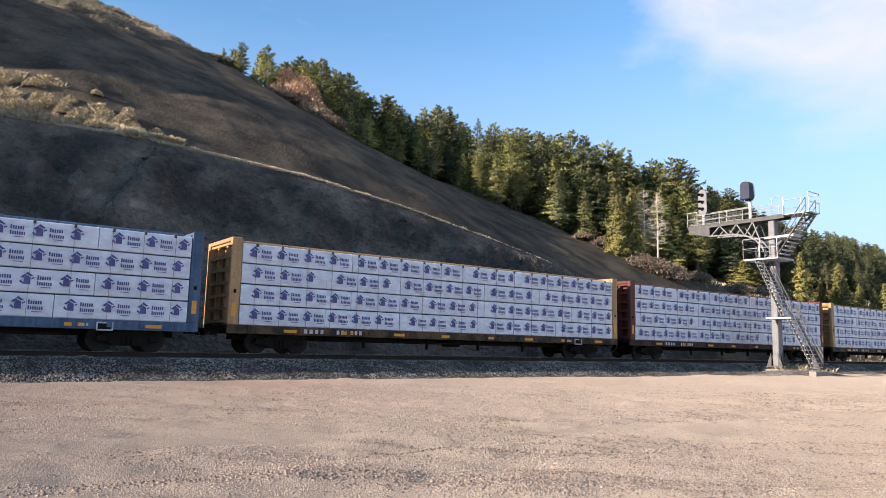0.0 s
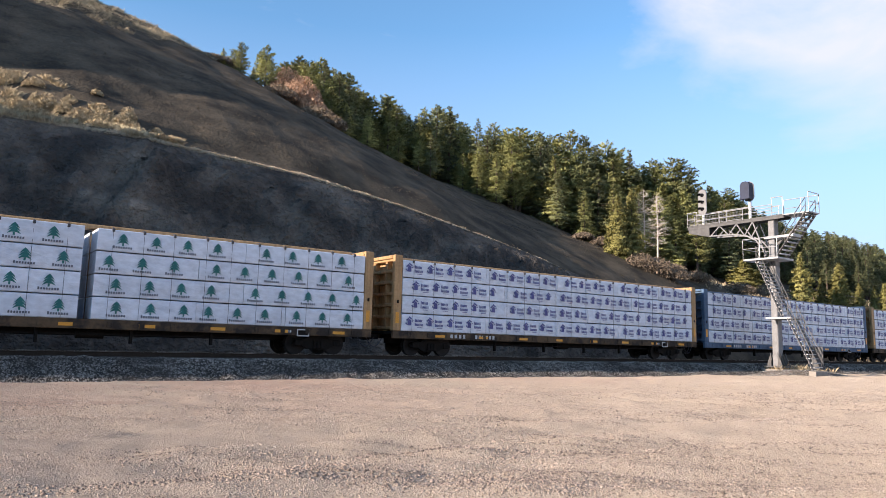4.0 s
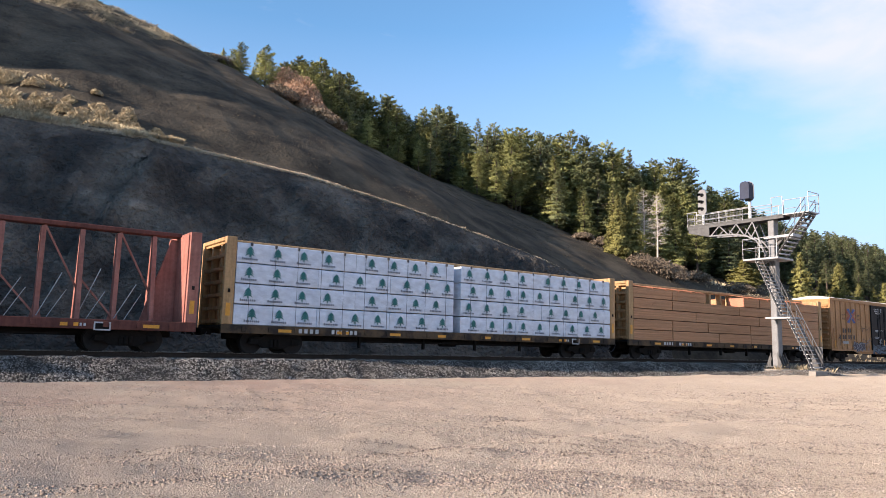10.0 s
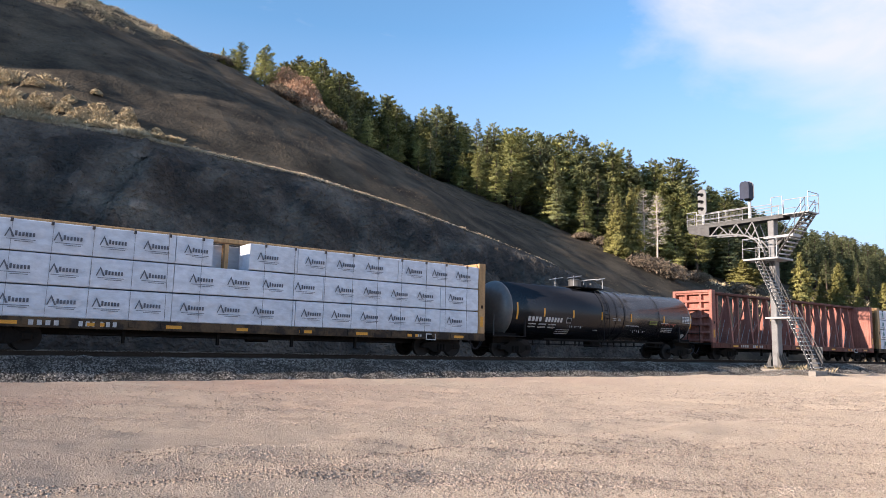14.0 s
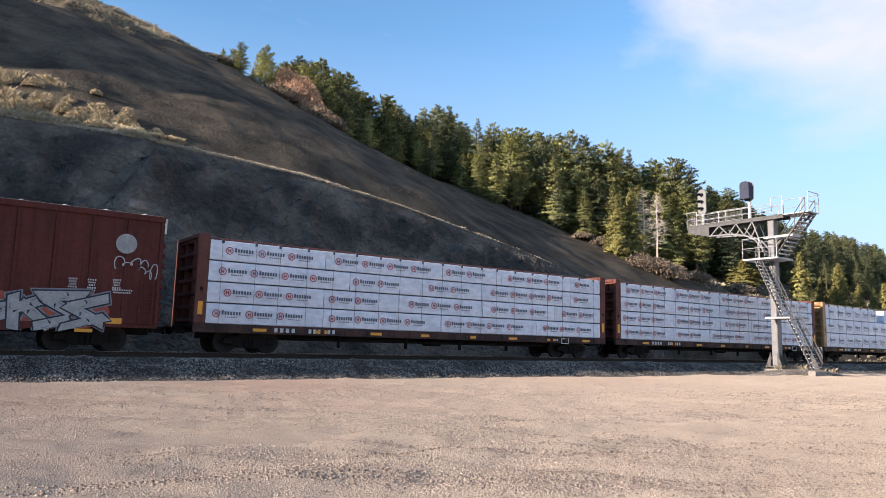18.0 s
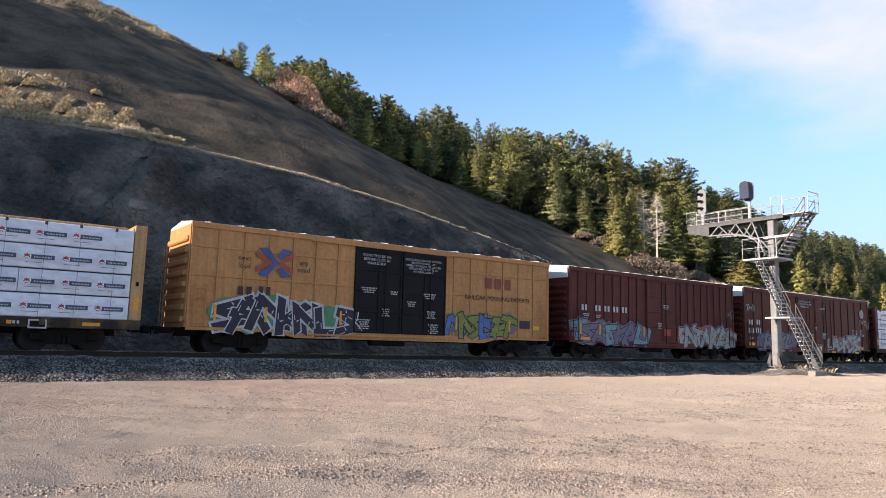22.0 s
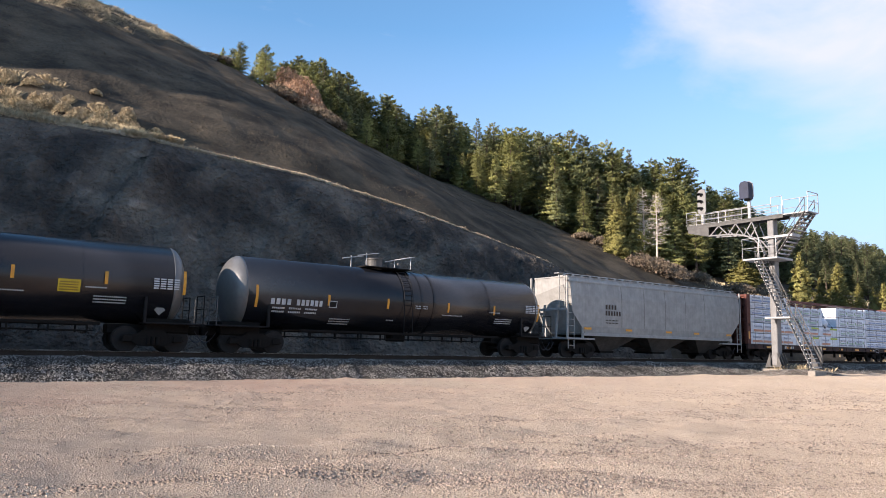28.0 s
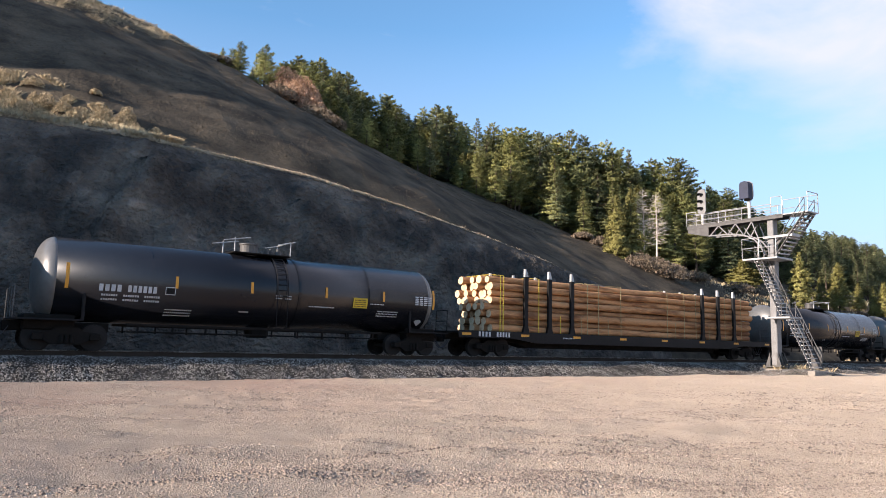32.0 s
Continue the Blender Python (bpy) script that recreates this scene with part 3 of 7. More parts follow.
keep = fbm((px * 0.81 - py * 0.59) * 0.25, px * 0.59 + py * 0.81, 1.3, 3, 33) + rs.uniform(-0.2, 0.2, n) > 0.16
px, py = px[keep], py[keep]
ps = rs.uniform(0.008, 0.026, len(px)) * np.interp(np.hypot(px, py), [4, 24], [0.8, 1.5])
# rows of lugs pressed up by tyres
for q0, slope, p0, p1 in ((8.0, 0.32, -4.2, 0.4), (7.62, 0.10, -0.2, 2.6), (9.5, 0.18, -1.0, 3.0)):
    for lane in range(5):
        lp = np.arange(p0, p1, 0.105) + 0.03 * lane + rs.normal(0, 0.012, len(np.arange(p0, p1, 0.105)))
        lq = q0 + slope * lp + 0.075 * lane + rs.normal(0, 0.01, len(lp))
        px, py = np.concatenate([px, 0.81 * lp + 0.59 * lq]), np.concatenate([py, 0.81 * lq - 0.59 * lp])
        ps = np.concatenate([ps, rs.uniform(0.022, 0.034, len(lp))])
scatter("clods", np.stack([px, py, yard(px, py) + ps * 0.1], 1), ps, M["clod"], "clods and larger stones turned up along the ruts", "stones", 0.65)


def blades(name, x, y, tall, wide, material, label, category, per=5, lean=0.5, zf=hill_surface, sink=0.06):
    """Tufts of thin blades as one mesh."""
    r = np.random.RandomState(len(x) % 977)
    n = len(x)
    z = zf(x, y) - sink
    k = np.repeat(np.arange(n), per)
    a = r.uniform(0, 6.283, n * per)
    ln, w = np.asarray(tall)[k] * r.uniform(0.55, 1.15, n * per), np.asarray(wide)[k] * r.uniform(0.5, 1.3, n * per)
    sp = r.uniform(0.0, 1.0, n * per) * np.asarray(tall)[k] * 0.35
    bx, by, bz = x[k] + np.cos(a) * sp, y[k] + np.sin(a) * sp, z[k]
    out = r.uniform(0.1, 1, n * per) * lean * ln
    dx, dy = np.cos(a) * out + 0.12 * ln, np.sin(a) * out
    px, py = -np.sin(a) * w, np.cos(a) * w
    v = np.stack([np.stack([bx - px, by - py, bz], -1), np.stack([bx + px, by + py, bz], -1),
                  np.stack([bx + dx * 0.4 + px * 0.7, by + dy * 0.4 + py * 0.7, bz + ln * 0.62], -1), np.stack([bx + dx, by + dy, bz + ln * 0.95], -1)], 1)
    f = (np.arange(n * per)[:, None, None] * 4 + np.array([(0, 1, 2), (0, 2, 3)])[None]).reshape(-1, 3)
    return tagged(part(name, big_mesh(name, v.reshape(-1, 3), f, material), None), label, category, kind="stuff")


# tall dry grass along the rim, thick on the shelf, thin towards the low end
n = 6500
gx = rs.uniform(-4, 44, n)
keep = rs.uniform(0, 1, n) < np.interp(gx, [0, 20, 30, 34, 44], [1, 1, 0.8, 0.3, 0.1])
gx = gx[keep]
n = len(gx)
gy = rim_y(gx) + np.abs(rs.normal(0, 1, n)) * np.interp(gx, [0, 12], [0.45, 0.22]) - 0.10
blades("rim_grass", gx, gy, rs.uniform(0.04, 0.20, n) * (1 + 0.7 * np.clip(fbm(gx, gy, 0.9, 3, 51) * 2, 0, 1)) * np.interp(gx, [0, 12, 30, 44], [1.1, 1.0, 0.8, 0.5]), np.full(n, 0.007), M["palegrass"], "sunlit pale dry grass along the rim of the cutting", "grass", 9, 0.8)
n = 20000
gx = rs.uniform(-4, 12, n)
gy = rim_y(gx) + rs.uniform(0.0, 1, n) * np.interp(gx, [-4, 4, 8, 12], [10.5, 8.5, 3.5, 1.5])
keep = fbm(gx, gy, 1.3, 3, 21) > np.interp(gx, [4, 10], [-0.12, 0.2])
gx, gy = gx[keep], gy[keep]
blades("shelf_grass", gx, gy, rs.uniform(0.08, 0.42, len(gx)), np.full(len(gx), 0.007), M["drygrass"], "tall golden dry grass on the shelf above the cutting", "grass", 12, 1.0)
n = 42000
gx = rs.uniform(-4, 110, n)
u = rs.uniform(0, 1, n)
gy = rim_y(gx) + 0.8 + u * (crest_y(gx) - rim_y(gx) + 3)
keep = fbm(gx, gy, 4.0, 3, 23) > -0.2
gx, gy = gx[keep], gy[keep]
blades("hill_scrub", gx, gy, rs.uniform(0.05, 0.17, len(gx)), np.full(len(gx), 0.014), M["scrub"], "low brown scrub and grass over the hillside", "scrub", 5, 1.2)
# pale grass on the ridge, its tone set for the wide belt of sun
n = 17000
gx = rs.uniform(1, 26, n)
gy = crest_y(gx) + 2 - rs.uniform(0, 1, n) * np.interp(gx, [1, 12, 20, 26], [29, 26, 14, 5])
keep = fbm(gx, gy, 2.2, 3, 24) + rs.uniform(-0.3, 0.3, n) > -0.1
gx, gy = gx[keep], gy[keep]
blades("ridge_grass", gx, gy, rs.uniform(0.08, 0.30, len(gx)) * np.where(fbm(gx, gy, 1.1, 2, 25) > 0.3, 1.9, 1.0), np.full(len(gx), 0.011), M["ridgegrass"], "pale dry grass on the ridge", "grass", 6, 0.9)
# grass at the foot of the far forest, beyond the line
n = 5000
gx, gy = rs.uniform(82, 190, n), rs.uniform(33.5, 60, n)
blades("meadow_grass", gx, gy, rs.uniform(0.2, 0.6, n), np.full(n, 0.04), M["drygrass"], "sunlit straw-coloured grass beside the line", "grass", 4)
# weeds on the rock face
n = 1100
gx, gy = rs.uniform(-6, 46, n), 0
gy = rim_y(gx) - rs.uniform(0.1, 1, n) ** 1.5 * 5.5
blades("rock_weeds", gx, gy, rs.uniform(0.08, 0.3, n), np.full(n, 0.015), M["scrub"], "sparse weeds rooted on the rock face", "weeds", 4)


# ---- trees ----
def crown(height, spread, low, seed, form="fir", density=1.0):
    """Whorls of boughs, each a fan of many small needle tufts; the outline swells and thins at random."""
    r = np.random.RandomState(seed)
    boughs = []
    z = low * height
    wave = r.uniform(0, 6.28, 4)
    while z < height * 0.99:
        t = (z - low * height) / (height * (1 - low))
        if form == "fir":
            rad = spread * ((1 - t) ** 0.8 * (0.45 + 0.55 * min(1.0, t / 0.10)) + 0.02)
        else:
            rad = spread * ((1 - t) ** 0.58 * (0.5 + 0.5 * min(1.0, t / 0.25)) + 0.03)
        nb = 4 + int(3 * (1 - t))
        a0 = r.uniform(0, 6.28)
        for b in range(nb):
            a = a0 + 6.283 * b / nb + r.uniform(-0.3, 0.3)
            lump = 1 + 0.22 * math.sin(2 * a + wave[0] + 9 * t) + 0.18 * math.sin(3 * a + wave[1] - 14 * t)
            boughs.append((a, max(0.25, rad * lump * r.uniform(0.72, 1.12)), z + r.uniform(-0.5, 0.5) * height * 0.03, r.uniform(-0.25, 0.35) + 0.7 * t * t))
        z += height * (0.036 - 0.016 * t) * r.uniform(0.7, 1.3)
    boughs = np.array(boughs)
    per = np.maximum(8, (boughs[:, 1] * 30 * density).astype(int))
    k = np.repeat(np.arange(len(boughs)), per)
    a, ln, bz, up = boughs[k].T
    n = len(k)
    q = r.uniform(0.18, 1, n) ** 0.75
    side = r.normal(0, 0.16, n) * ln * (1.15 - 0.55 * q)
    droop = (0.35 * q - 0.5 * q * q) * ln * (0.55 if form == "fir" else -0.45)
    cs = np.stack([np.cos(a) * ln * q - np.sin(a) * side, np.sin(a) * ln * q + np.cos(a) * side, bz + droop + up * ln * q * 0.5 + r.normal(0, 0.055, n)], 1)
    ang, s = a + r.uniform(-1.1, 1.1, n), r.uniform(0.09, 0.21, n) * (1.2 - 0.3 * q) * np.clip(0.7 + 0.4 * ln / spread, 0.7, 1)
    ca, sa = np.cos(ang), np.sin(ang)
    tilt = r.uniform(-0.5, 1.0, n)
    ex = np.stack([ca * np.cos(tilt), sa * np.cos(tilt), np.sin(tilt)], 1) * s[:, None]
    roll = r.uniform(-1.3, 1.3, n)
    ey = np.stack([-sa * np.cos(roll), ca * np.cos(roll), np.sin(roll)], 1) * (s * 0.46)[:, None]
    # the tufts turn their faces outwards and shade softly, as a mass of needles does
    t = (cs[:, 2] - low * height) / (height * (1 - low))
    out = np.stack([np.cos(a), np.sin(a), 0.15 + 0.7 * t + 0.25 * up], 1)
    out = out / np.linalg.norm(out, axis=1)[:, None]
    face = np.cross(ex, ey)
    turn = np.where((face * out).sum(1) < 0, -1.0, 1.0)[:, None]
    ey, face = ey * turn, face * turn
    face = face / np.linalg.norm(face, axis=1)[:, None]
    v = np.stack([cs - ex, cs + ey - face * s[:, None] * 0.25, cs + ex * 1.25, cs - ey - face * s[:, None] * 0.25], 1)
    tri = np.array([(0, 3, 2), (0, 2, 1)])
    soft = out * 0.75 + face * 0.45
    soft = soft / np.linalg.norm(soft, axis=1)[:, None]
    return v.reshape(-1, 3), (np.arange(n)[:, None, None] * 4 + tri[None]).reshape(-1, 3), np.repeat(soft, 4, axis=0)


def tree(name, height, spread, low, seed, form, needles, label, density=1.0):
    t = thing(name, pose(0, 0, -50), label, "tree", "trees of the hillside wood")
    m = Mesh()
    pts = [(0, 0, -0.6), (0.02 * height * math.sin(seed), 0, height * 0.4), (0, 0.012 * height * math.cos(seed), height * 0.75), (0, 0, height * 0.97)]
    rad = [0.016 * height + 0.05, 0.011 * height + 0.03, 0.006 * height + 0.02, 0.015]
    for i in range(3):
        m.tube(pts[i], pts[i + 1], rad[i], 7, rad[i + 1])
    r = random.Random(seed)
    for i in range(16):
        z = height * r.uniform(0.12, 0.85)
        a = r.uniform(0, 6.28)
        ln = spread * r.uniform(0.4, 0.9) * (1 - 0.6 * z / height)
        m.tube((0, 0, z), (math.cos(a) * ln, math.sin(a) * ln, z + 0.1 * ln), 0.035, 4, 0.01)
    part("trunk", m, M["bark"], t, smooth=True)
    v, f, soft = crown(height, spread, low, seed, form, density)
    me = big_mesh("crown", v, f, needles, True)
    me.normals_split_custom_set_from_vertices(soft.tolist())
    part("crown", me, None, t)
    return t


KINDS = [tree("pine_tree", 13.0, 3.3, 0.20, 1, "pine", M["needles"], "tall green pine on the wooded hillside"),
         tree("pine_tree", 12.0, 3.2, 0.26, 2, "pine", M["needles"], "tall green pine on the wooded hillside"),
         tree("fir_tree", 13.0, 3.0, 0.08, 3, "fir", M["needles_dark"], "dark green fir on the wooded hillside"),
         tree("fir_tree", 12.0, 2.6, 0.06, 4, "fir", M["needles_dark"], "dark green fir on the wooded hillside"),
         tree("pine_tree", 14.0, 3.0, 0.34, 5, "pine", M["needles_dark"], "dark green pine with a bare lower trunk"),
         tree("fir_tree", 11.0, 2.9, 0.05, 6, "fir", M["needles"], "green fir on the wooded hillside")]
KIND_H = [13.0, 12.0, 13.0, 12.0, 14.0, 11.0]
GOLD = [tree("young_fir", 6.0, 1.8, 0.05, 7, "fir", M["needles_gold"], "small sunlit yellow-green fir at the wood's edge", 1.3),
        tree("young_fir", 7.0, 2.2, 0.08, 8, "fir", M["needles_gold"], "small sunlit yellow-green fir at the wood's edge", 1.3)]

SKY_AZ = [20, 21.9, 22.8, 24.9, 27, 30, 31.5, 32.7, 34.4, 36, 37.7, 39.3, 41.7, 44, 46.3, 49.1, 52.4, 55.1, 57.2, 59.2, 61.5, 63.3, 64.5, 65.4, 67.5, 70, 71.6, 73.1, 74.5]
SKY_EL = [7.0, 7.3, 7.8, 8.5, 9.0, 10.6, 12.2, 12.5, 13.6, 15.2, 14.5, 15.7, 16.1, 17.4, 17.4, 17.8, 18.3, 19.5, 18.6, 20.2, 19.9, 21.7, 22.3, 22.2, 22.2, 22.8, 22.9, 22.1, 22.0]


def land_z(x, y):
    return float(hill_z(np.array([x]), np.array([y]))[0])


def plant(src, src_h, x, y, h, rnd, wide=1.0):
    k = h / src_h
    w = k * wide
    copy_thing(src, Matrix.Translation((x, y, land_z(x, y) - 0.2)) @ Matrix.Rotation(rnd.uniform(0, 6.28), 4, "Z") @ Matrix.Diagonal((w, w, k, 1)))


def wood():
    rnd = random.Random(8)
    put = []
    # rows behind the brow; the tops follow the outline of the wood
    for row, back in enumerate((-1.0, 2.5, 5.5, 9.5, 15, 21, 27, 33)):
        x = 24.0
        while x < 210:
            px = x + rnd.uniform(-1.4, 1.4)
            py = float(crest_y(np.array([px]))[0]) + back + rnd.uniform(-1.6, 1.6)
            dist = math.hypot(px, py)
            az = math.degrees(math.atan2(py, px))
            x += rnd.uniform(2.3, 3.9) + (1.2 if x > 110 else 0)
            if not 19.5 < az < 73.5 or (65.2 < az < 68.6 and row < 2):
                continue
            if az > 68 and row > 1:
                continue
            limit = dist * math.tan(radians(np.interp(az, SKY_AZ, SKY_EL))) + EYE.z - land_z(px, py)
            h = min(limit * rnd.uniform(0.90, 1.05), rnd.uniform(15, 20))
            if row < 2:
                h *= rnd.uniform(0.62, 0.98)
            if h < 2.5 or limit < 3.0:
                continue
            i = rnd.choice((0, 0, 1, 1, 2, 3, 4, 5)) if row else rnd.choice((0, 2, 3, 5, 5))
            # dark needles stand in for the shade over this end of the wood
            if az < 31:
                i = rnd.choice((2, 3, 4))
            if row == 0:
                h *= 0.75
            put.append((i, px, py, h))
    for i, px, py, h in put:
        plant(KINDS[i], KIND_H[i], px, py, h, rnd, rnd.uniform(0.95, 1.3))
    # trees that stand out, by bearing, distance and the bearing of their tops
    for az, el, dist, k in ((71.4, 22.9, 92, 0), (69.4, 22.9, 90, 1), (72.8, 22.3, 93, 5), (70.4, 21.2, 89, 3), (67.3, 22.0, 100, 3), (64.6, 22.2, 94, 2), (63.4, 21.6, 93, 3), (62.6, 21.0, 95, 2),
                            (55.1, 19.4, 102, 4), (55.8, 17.4, 98, 0), (36.0, 15.1, 118, 0), (44, 17.3, 108, 1), (49.1, 17.6, 104, 1), (39.3, 15.6, 112, 2)):
        x, y = dist * math.cos(radians(az)), dist * math.sin(radians(az))
        h = dist * math.tan(radians(el)) + EYE.z - land_z(x, y)
        if h > 2:
            plant(KINDS[k], KIND_H[k], x, y, min(h, 19), rnd)
    for k, (az, el, low, slim) in enumerate(((52.99, 15.22, 13.95, 0.28), (52.28, 15.41, 14.1, 0.29), (60.3, 17.56, 15.69, 0.24), (55.74, 17.22, 15.06, 0.29), (40.26, 12.22, 8.61, 0.31), (38.72, 12.66, 8.59, 0.28), (31.05, 6.96, 4.77, 0.52), (31.71, 8.59, 6.47, 0.43), (27.23, 7.34, 3.3, 0.19), (24.81, 6.53, 3.09, 0.24), (25.99, 5.51, 3.29, 0.2), (22.76, 4.84, 2.7, 0.15), (22.11, 5.02, 2.7, 0.23), (23.63, 5.06, 3.09, 0.21))):
        # step out along the bearing until the land meets the foot of the tree
        dist = 40.0
        while dist < 260:
            x, y = dist * math.cos(radians(az)), dist * math.sin(radians(az))
            if y > 36 and land_z(x, y) >= EYE.z + dist * math.tan(radians(low)) - 0.3:
                break
            if dist > 130 and az < 33:
                break
            dist += 1.0
            if y > float(crest_y(np.array([x]))[0]) + 1.5:
                break
        h = EYE.z + dist * math.tan(radians(el)) - land_z(x, y)
        k = k % 2
        plant(GOLD[k], (6.0, 7.0)[k], x, y, max(1.6, min(h, 14)), rnd, 1.3 * slim * (6.0, 7.0)[k] / (1.8, 2.2)[k])
    # lit trees standing clear before the dark wood
    for az, el, dist, k, wide in ((40.26, 12.2, 86, 1, 0.66), (39.2, 12.7, 88, 1, 0.60), (41.0, 9.8, 86, 0, 0.62)):
        x, y = dist * math.cos(radians(az)), dist * math.sin(radians(az))
        plant(GOLD[k], (6.0, 7.0)[k], x, y, dist * math.tan(radians(el)) + EYE.z - land_z(x, y), rnd, wide * 1.1)
    for src in KINDS + GOLD:
        for o in (*src.children_recursive, src):
            bpy.data.objects.remove(o)


wood()


def bare_tree(name, x, y, h, seed):
    t = thing(name, pose(x, y, land_z(x, y) - 0.2), "pale leafless dead tree before the dark wood", "tree")
    r = random.Random(seed)
    part("trunk", Mesh().tube((0, 0, -0.4), (0.1, 0, h * 0.6), 0.13, 7, 0.08).tube((0.1, 0, h * 0.6), (0, 0.05, h), 0.08, 6, 0.015), M["deadwood"], t)
    m = Mesh()
    for i in range(80):
        z = h * (0.38 + 0.6 * r.random())
        a = r.uniform(0, 6.28)
        ln = (1.15 - z / h) * r.uniform(0.4, 1.0) * h * 0.34
        e = (math.cos(a) * ln, math.sin(a) * ln, z + r.uniform(-0.1, 0.45) * ln)
        m.tube((0.05, 0, z), e, 0.026, 4, 0.008)
        for k in range(4):
            q = r.uniform(0.3, 0.95)
            b = (e[0] * q, e[1] * q, z + (e[2] - z) * q)
            m.tube(b, (b[0] + r.uniform(-0.5, 0.5), b[1] + r.uniform(-0.5, 0.5), b[2] + r.uniform(-0.35, 0.45)), 0.012, 3, 0.005)
    part("branch_crown", m, M["deadwood"], t)


def bearing(az, dist):
    return dist * math.cos(radians(az)), dist * math.sin(radians(az))


for az, el, low, dist, seed in ((38.24, 12.6, 8.23, 89, 3), (37.25, 12.25, 7.86, 88, 4)):
    bare_tree("dead_tree", *bearing(az, dist), dist * math.tan(radians(el)) + EYE.z - land_z(*bearing(az, dist)), seed)


def twig_bush(x, y, h, w, seed, material, label, n=1500, fine=1.0):
    t = thing("bush", pose(x, y, land_z(x, y) - 0.2), label, "bush")
    r = random.Random(seed)
    m = Mesh()
    for i in range(26):
        a, q = r.uniform(0, 6.28), r.uniform(0.1, 1) * w
        m.tube((0.3 * math.cos(a), 0.3 * math.sin(a), 0), (q * math.cos(a), q * math.sin(a), h * (1 - 0.5 * (q / w) ** 2) * r.uniform(0.7, 1)), 0.05 * fine, 4, 0.012 * fine)
    part("stem", m, M["bark"], t)
    rs = np.random.RandomState(seed)
    a, q = rs.uniform(0, 6.28, n), rs.uniform(0, 1, n) ** 0.5 * w
    z = h * (1 - 0.55 * (q / w) ** 2) * rs.uniform(0.35, 1.0, n)
    c = np.stack([q * np.cos(a), q * np.sin(a), z], 1)
    d1, d2 = rs.normal(0, 0.16 * fine, (n, 3)), rs.normal(0, 0.10 * fine, (n, 3))
    d1[:, 2] += 0.12 * fine
    v = np.stack([c - d1, c + d2, c + d1, c - d2], 1).reshape(-1, 3)
    f = (np.arange(n)[:, None, None] * 4 + np.array([(0, 1, 2), (0, 2, 3)])[None]).reshape(-1, 3)
    part("twig_crown", big_mesh("twigs", v, f, material), None, t)


for az, dist, h, w, s in ((67.6, 92, 6.0, 3.0, 1), (66.4, 90, 5.6, 2.8, 2), (66.9, 88, 4.0, 2.6, 3), (65.6, 87, 3.4, 2.2, 4)):
    twig_bush(*bearing(az, dist), h, w, s, M["russet"], "leafless russet bush at the top of the slope", 4500, 0.55)
for az, dist, h, w, s in ((41.5, 97, 1.6, 1.8, 5), (39.5, 96, 1.8, 2.0, 6), (36.2, 99, 1.5, 2.0, 7), (38.6, 86, 2.4, 2.2, 13), (37.4, 87, 2.6, 2.4, 14), (36.3, 88, 2.2, 2.2, 15), (34.5, 100, 1.6, 2.2, 10), (31.5, 104, 1.8, 2.4, 11), (43.0, 97, 1.2, 1.6, 12)):
    twig_bush(*bearing(az, dist), h, w, s, M["brush"], "leafless brown brush on the slope", 2600, 0.45)

# golden shrubs on the shelf above the rim
r2 = random.Random(12)
spots = []
for i in range(36):
    x = r2.uniform(0.4, 7.6)
    spots.append((x, float(rim_y(np.array([x]))[0]) + r2.uniform(1.0, np.interp(x, [0.4, 4, 7.4], [9.0, 7.0, 4.2])), r2.uniform(0.6, 1.45), r2.uniform(0.35, 0.75)))
spots += [(8.5, 47.0, 1.2, 0.7), (9.1, 46.4, 1.05, 0.6), (8.9, 47.6, 1.3, 0.6), (10.6, 46.9, 0.75, 0.5), (10.9, 46.3, 0.6, 0.45), (7.4, 50.4, 0.5, 0.4), (7.1, 48.6, 0.5, 0.4)]
for i, (x, y, tall, wide) in enumerate(spots):
    twig_bush(x, y, tall, wide, 40 + i, M["drygrass"], "tangled golden dry shrub above the cutting", 1300, 0.22)
# dark leafless brush where the slope meets the wood
for az, dist, h, w, s in ((74.6, 96, 1.1, 2.2, 81), (73.9, 95, 1.4, 2.4, 82), (73.2, 94, 1.3, 2.6, 83), (68.4, 86, 2.4, 2.8, 84), (65.2, 84, 2.2, 2.6, 85), (64.2, 83, 2.0, 2.4, 86)):
    twig_bush(*bearing(az, dist), h, w, s, M["brush"], "leafless brown brush on the slope", 2600, 0.5)

# ---- the train ----
# each car is built round its own middle: x along the line, -y the side towards the yard, z = 0 on the rail
HALF = 1.5
TRAIN = []                                          # (thing, place along the train)


def shared(name, build, material, smooth=False, store={}):
    """A mesh that is made once and used by many alike parts."""
    if name not in store:
        m = Mesh()
        build(m)
        store[name] = m.data(name, material, smooth)
    return store[name]


def side_frame(m):
    m.prism([(-1.12, 0.40), (-0.98, 0.62), (-0.55, 0.66), (-0.35, 0.80), (0.35, 0.80), (0.55, 0.66), (0.98, 0.62), (1.12, 0.40),
             (0.72, 0.38), (0.45, 0.22), (-0.45, 0.22), (-0.72, 0.38)], -0.09, 0.09)
    for x in (-0.88, 0.88):
        m.box(x - 0.17, x + 0.17, -0.15, 0.12, 0.36, 0.60, 0.03)
    for k in (-0.16, 0, 0.16):
        m.tube((k, -0.12, 0.28), (k, -0.12, 0.56), 0.075, 8)


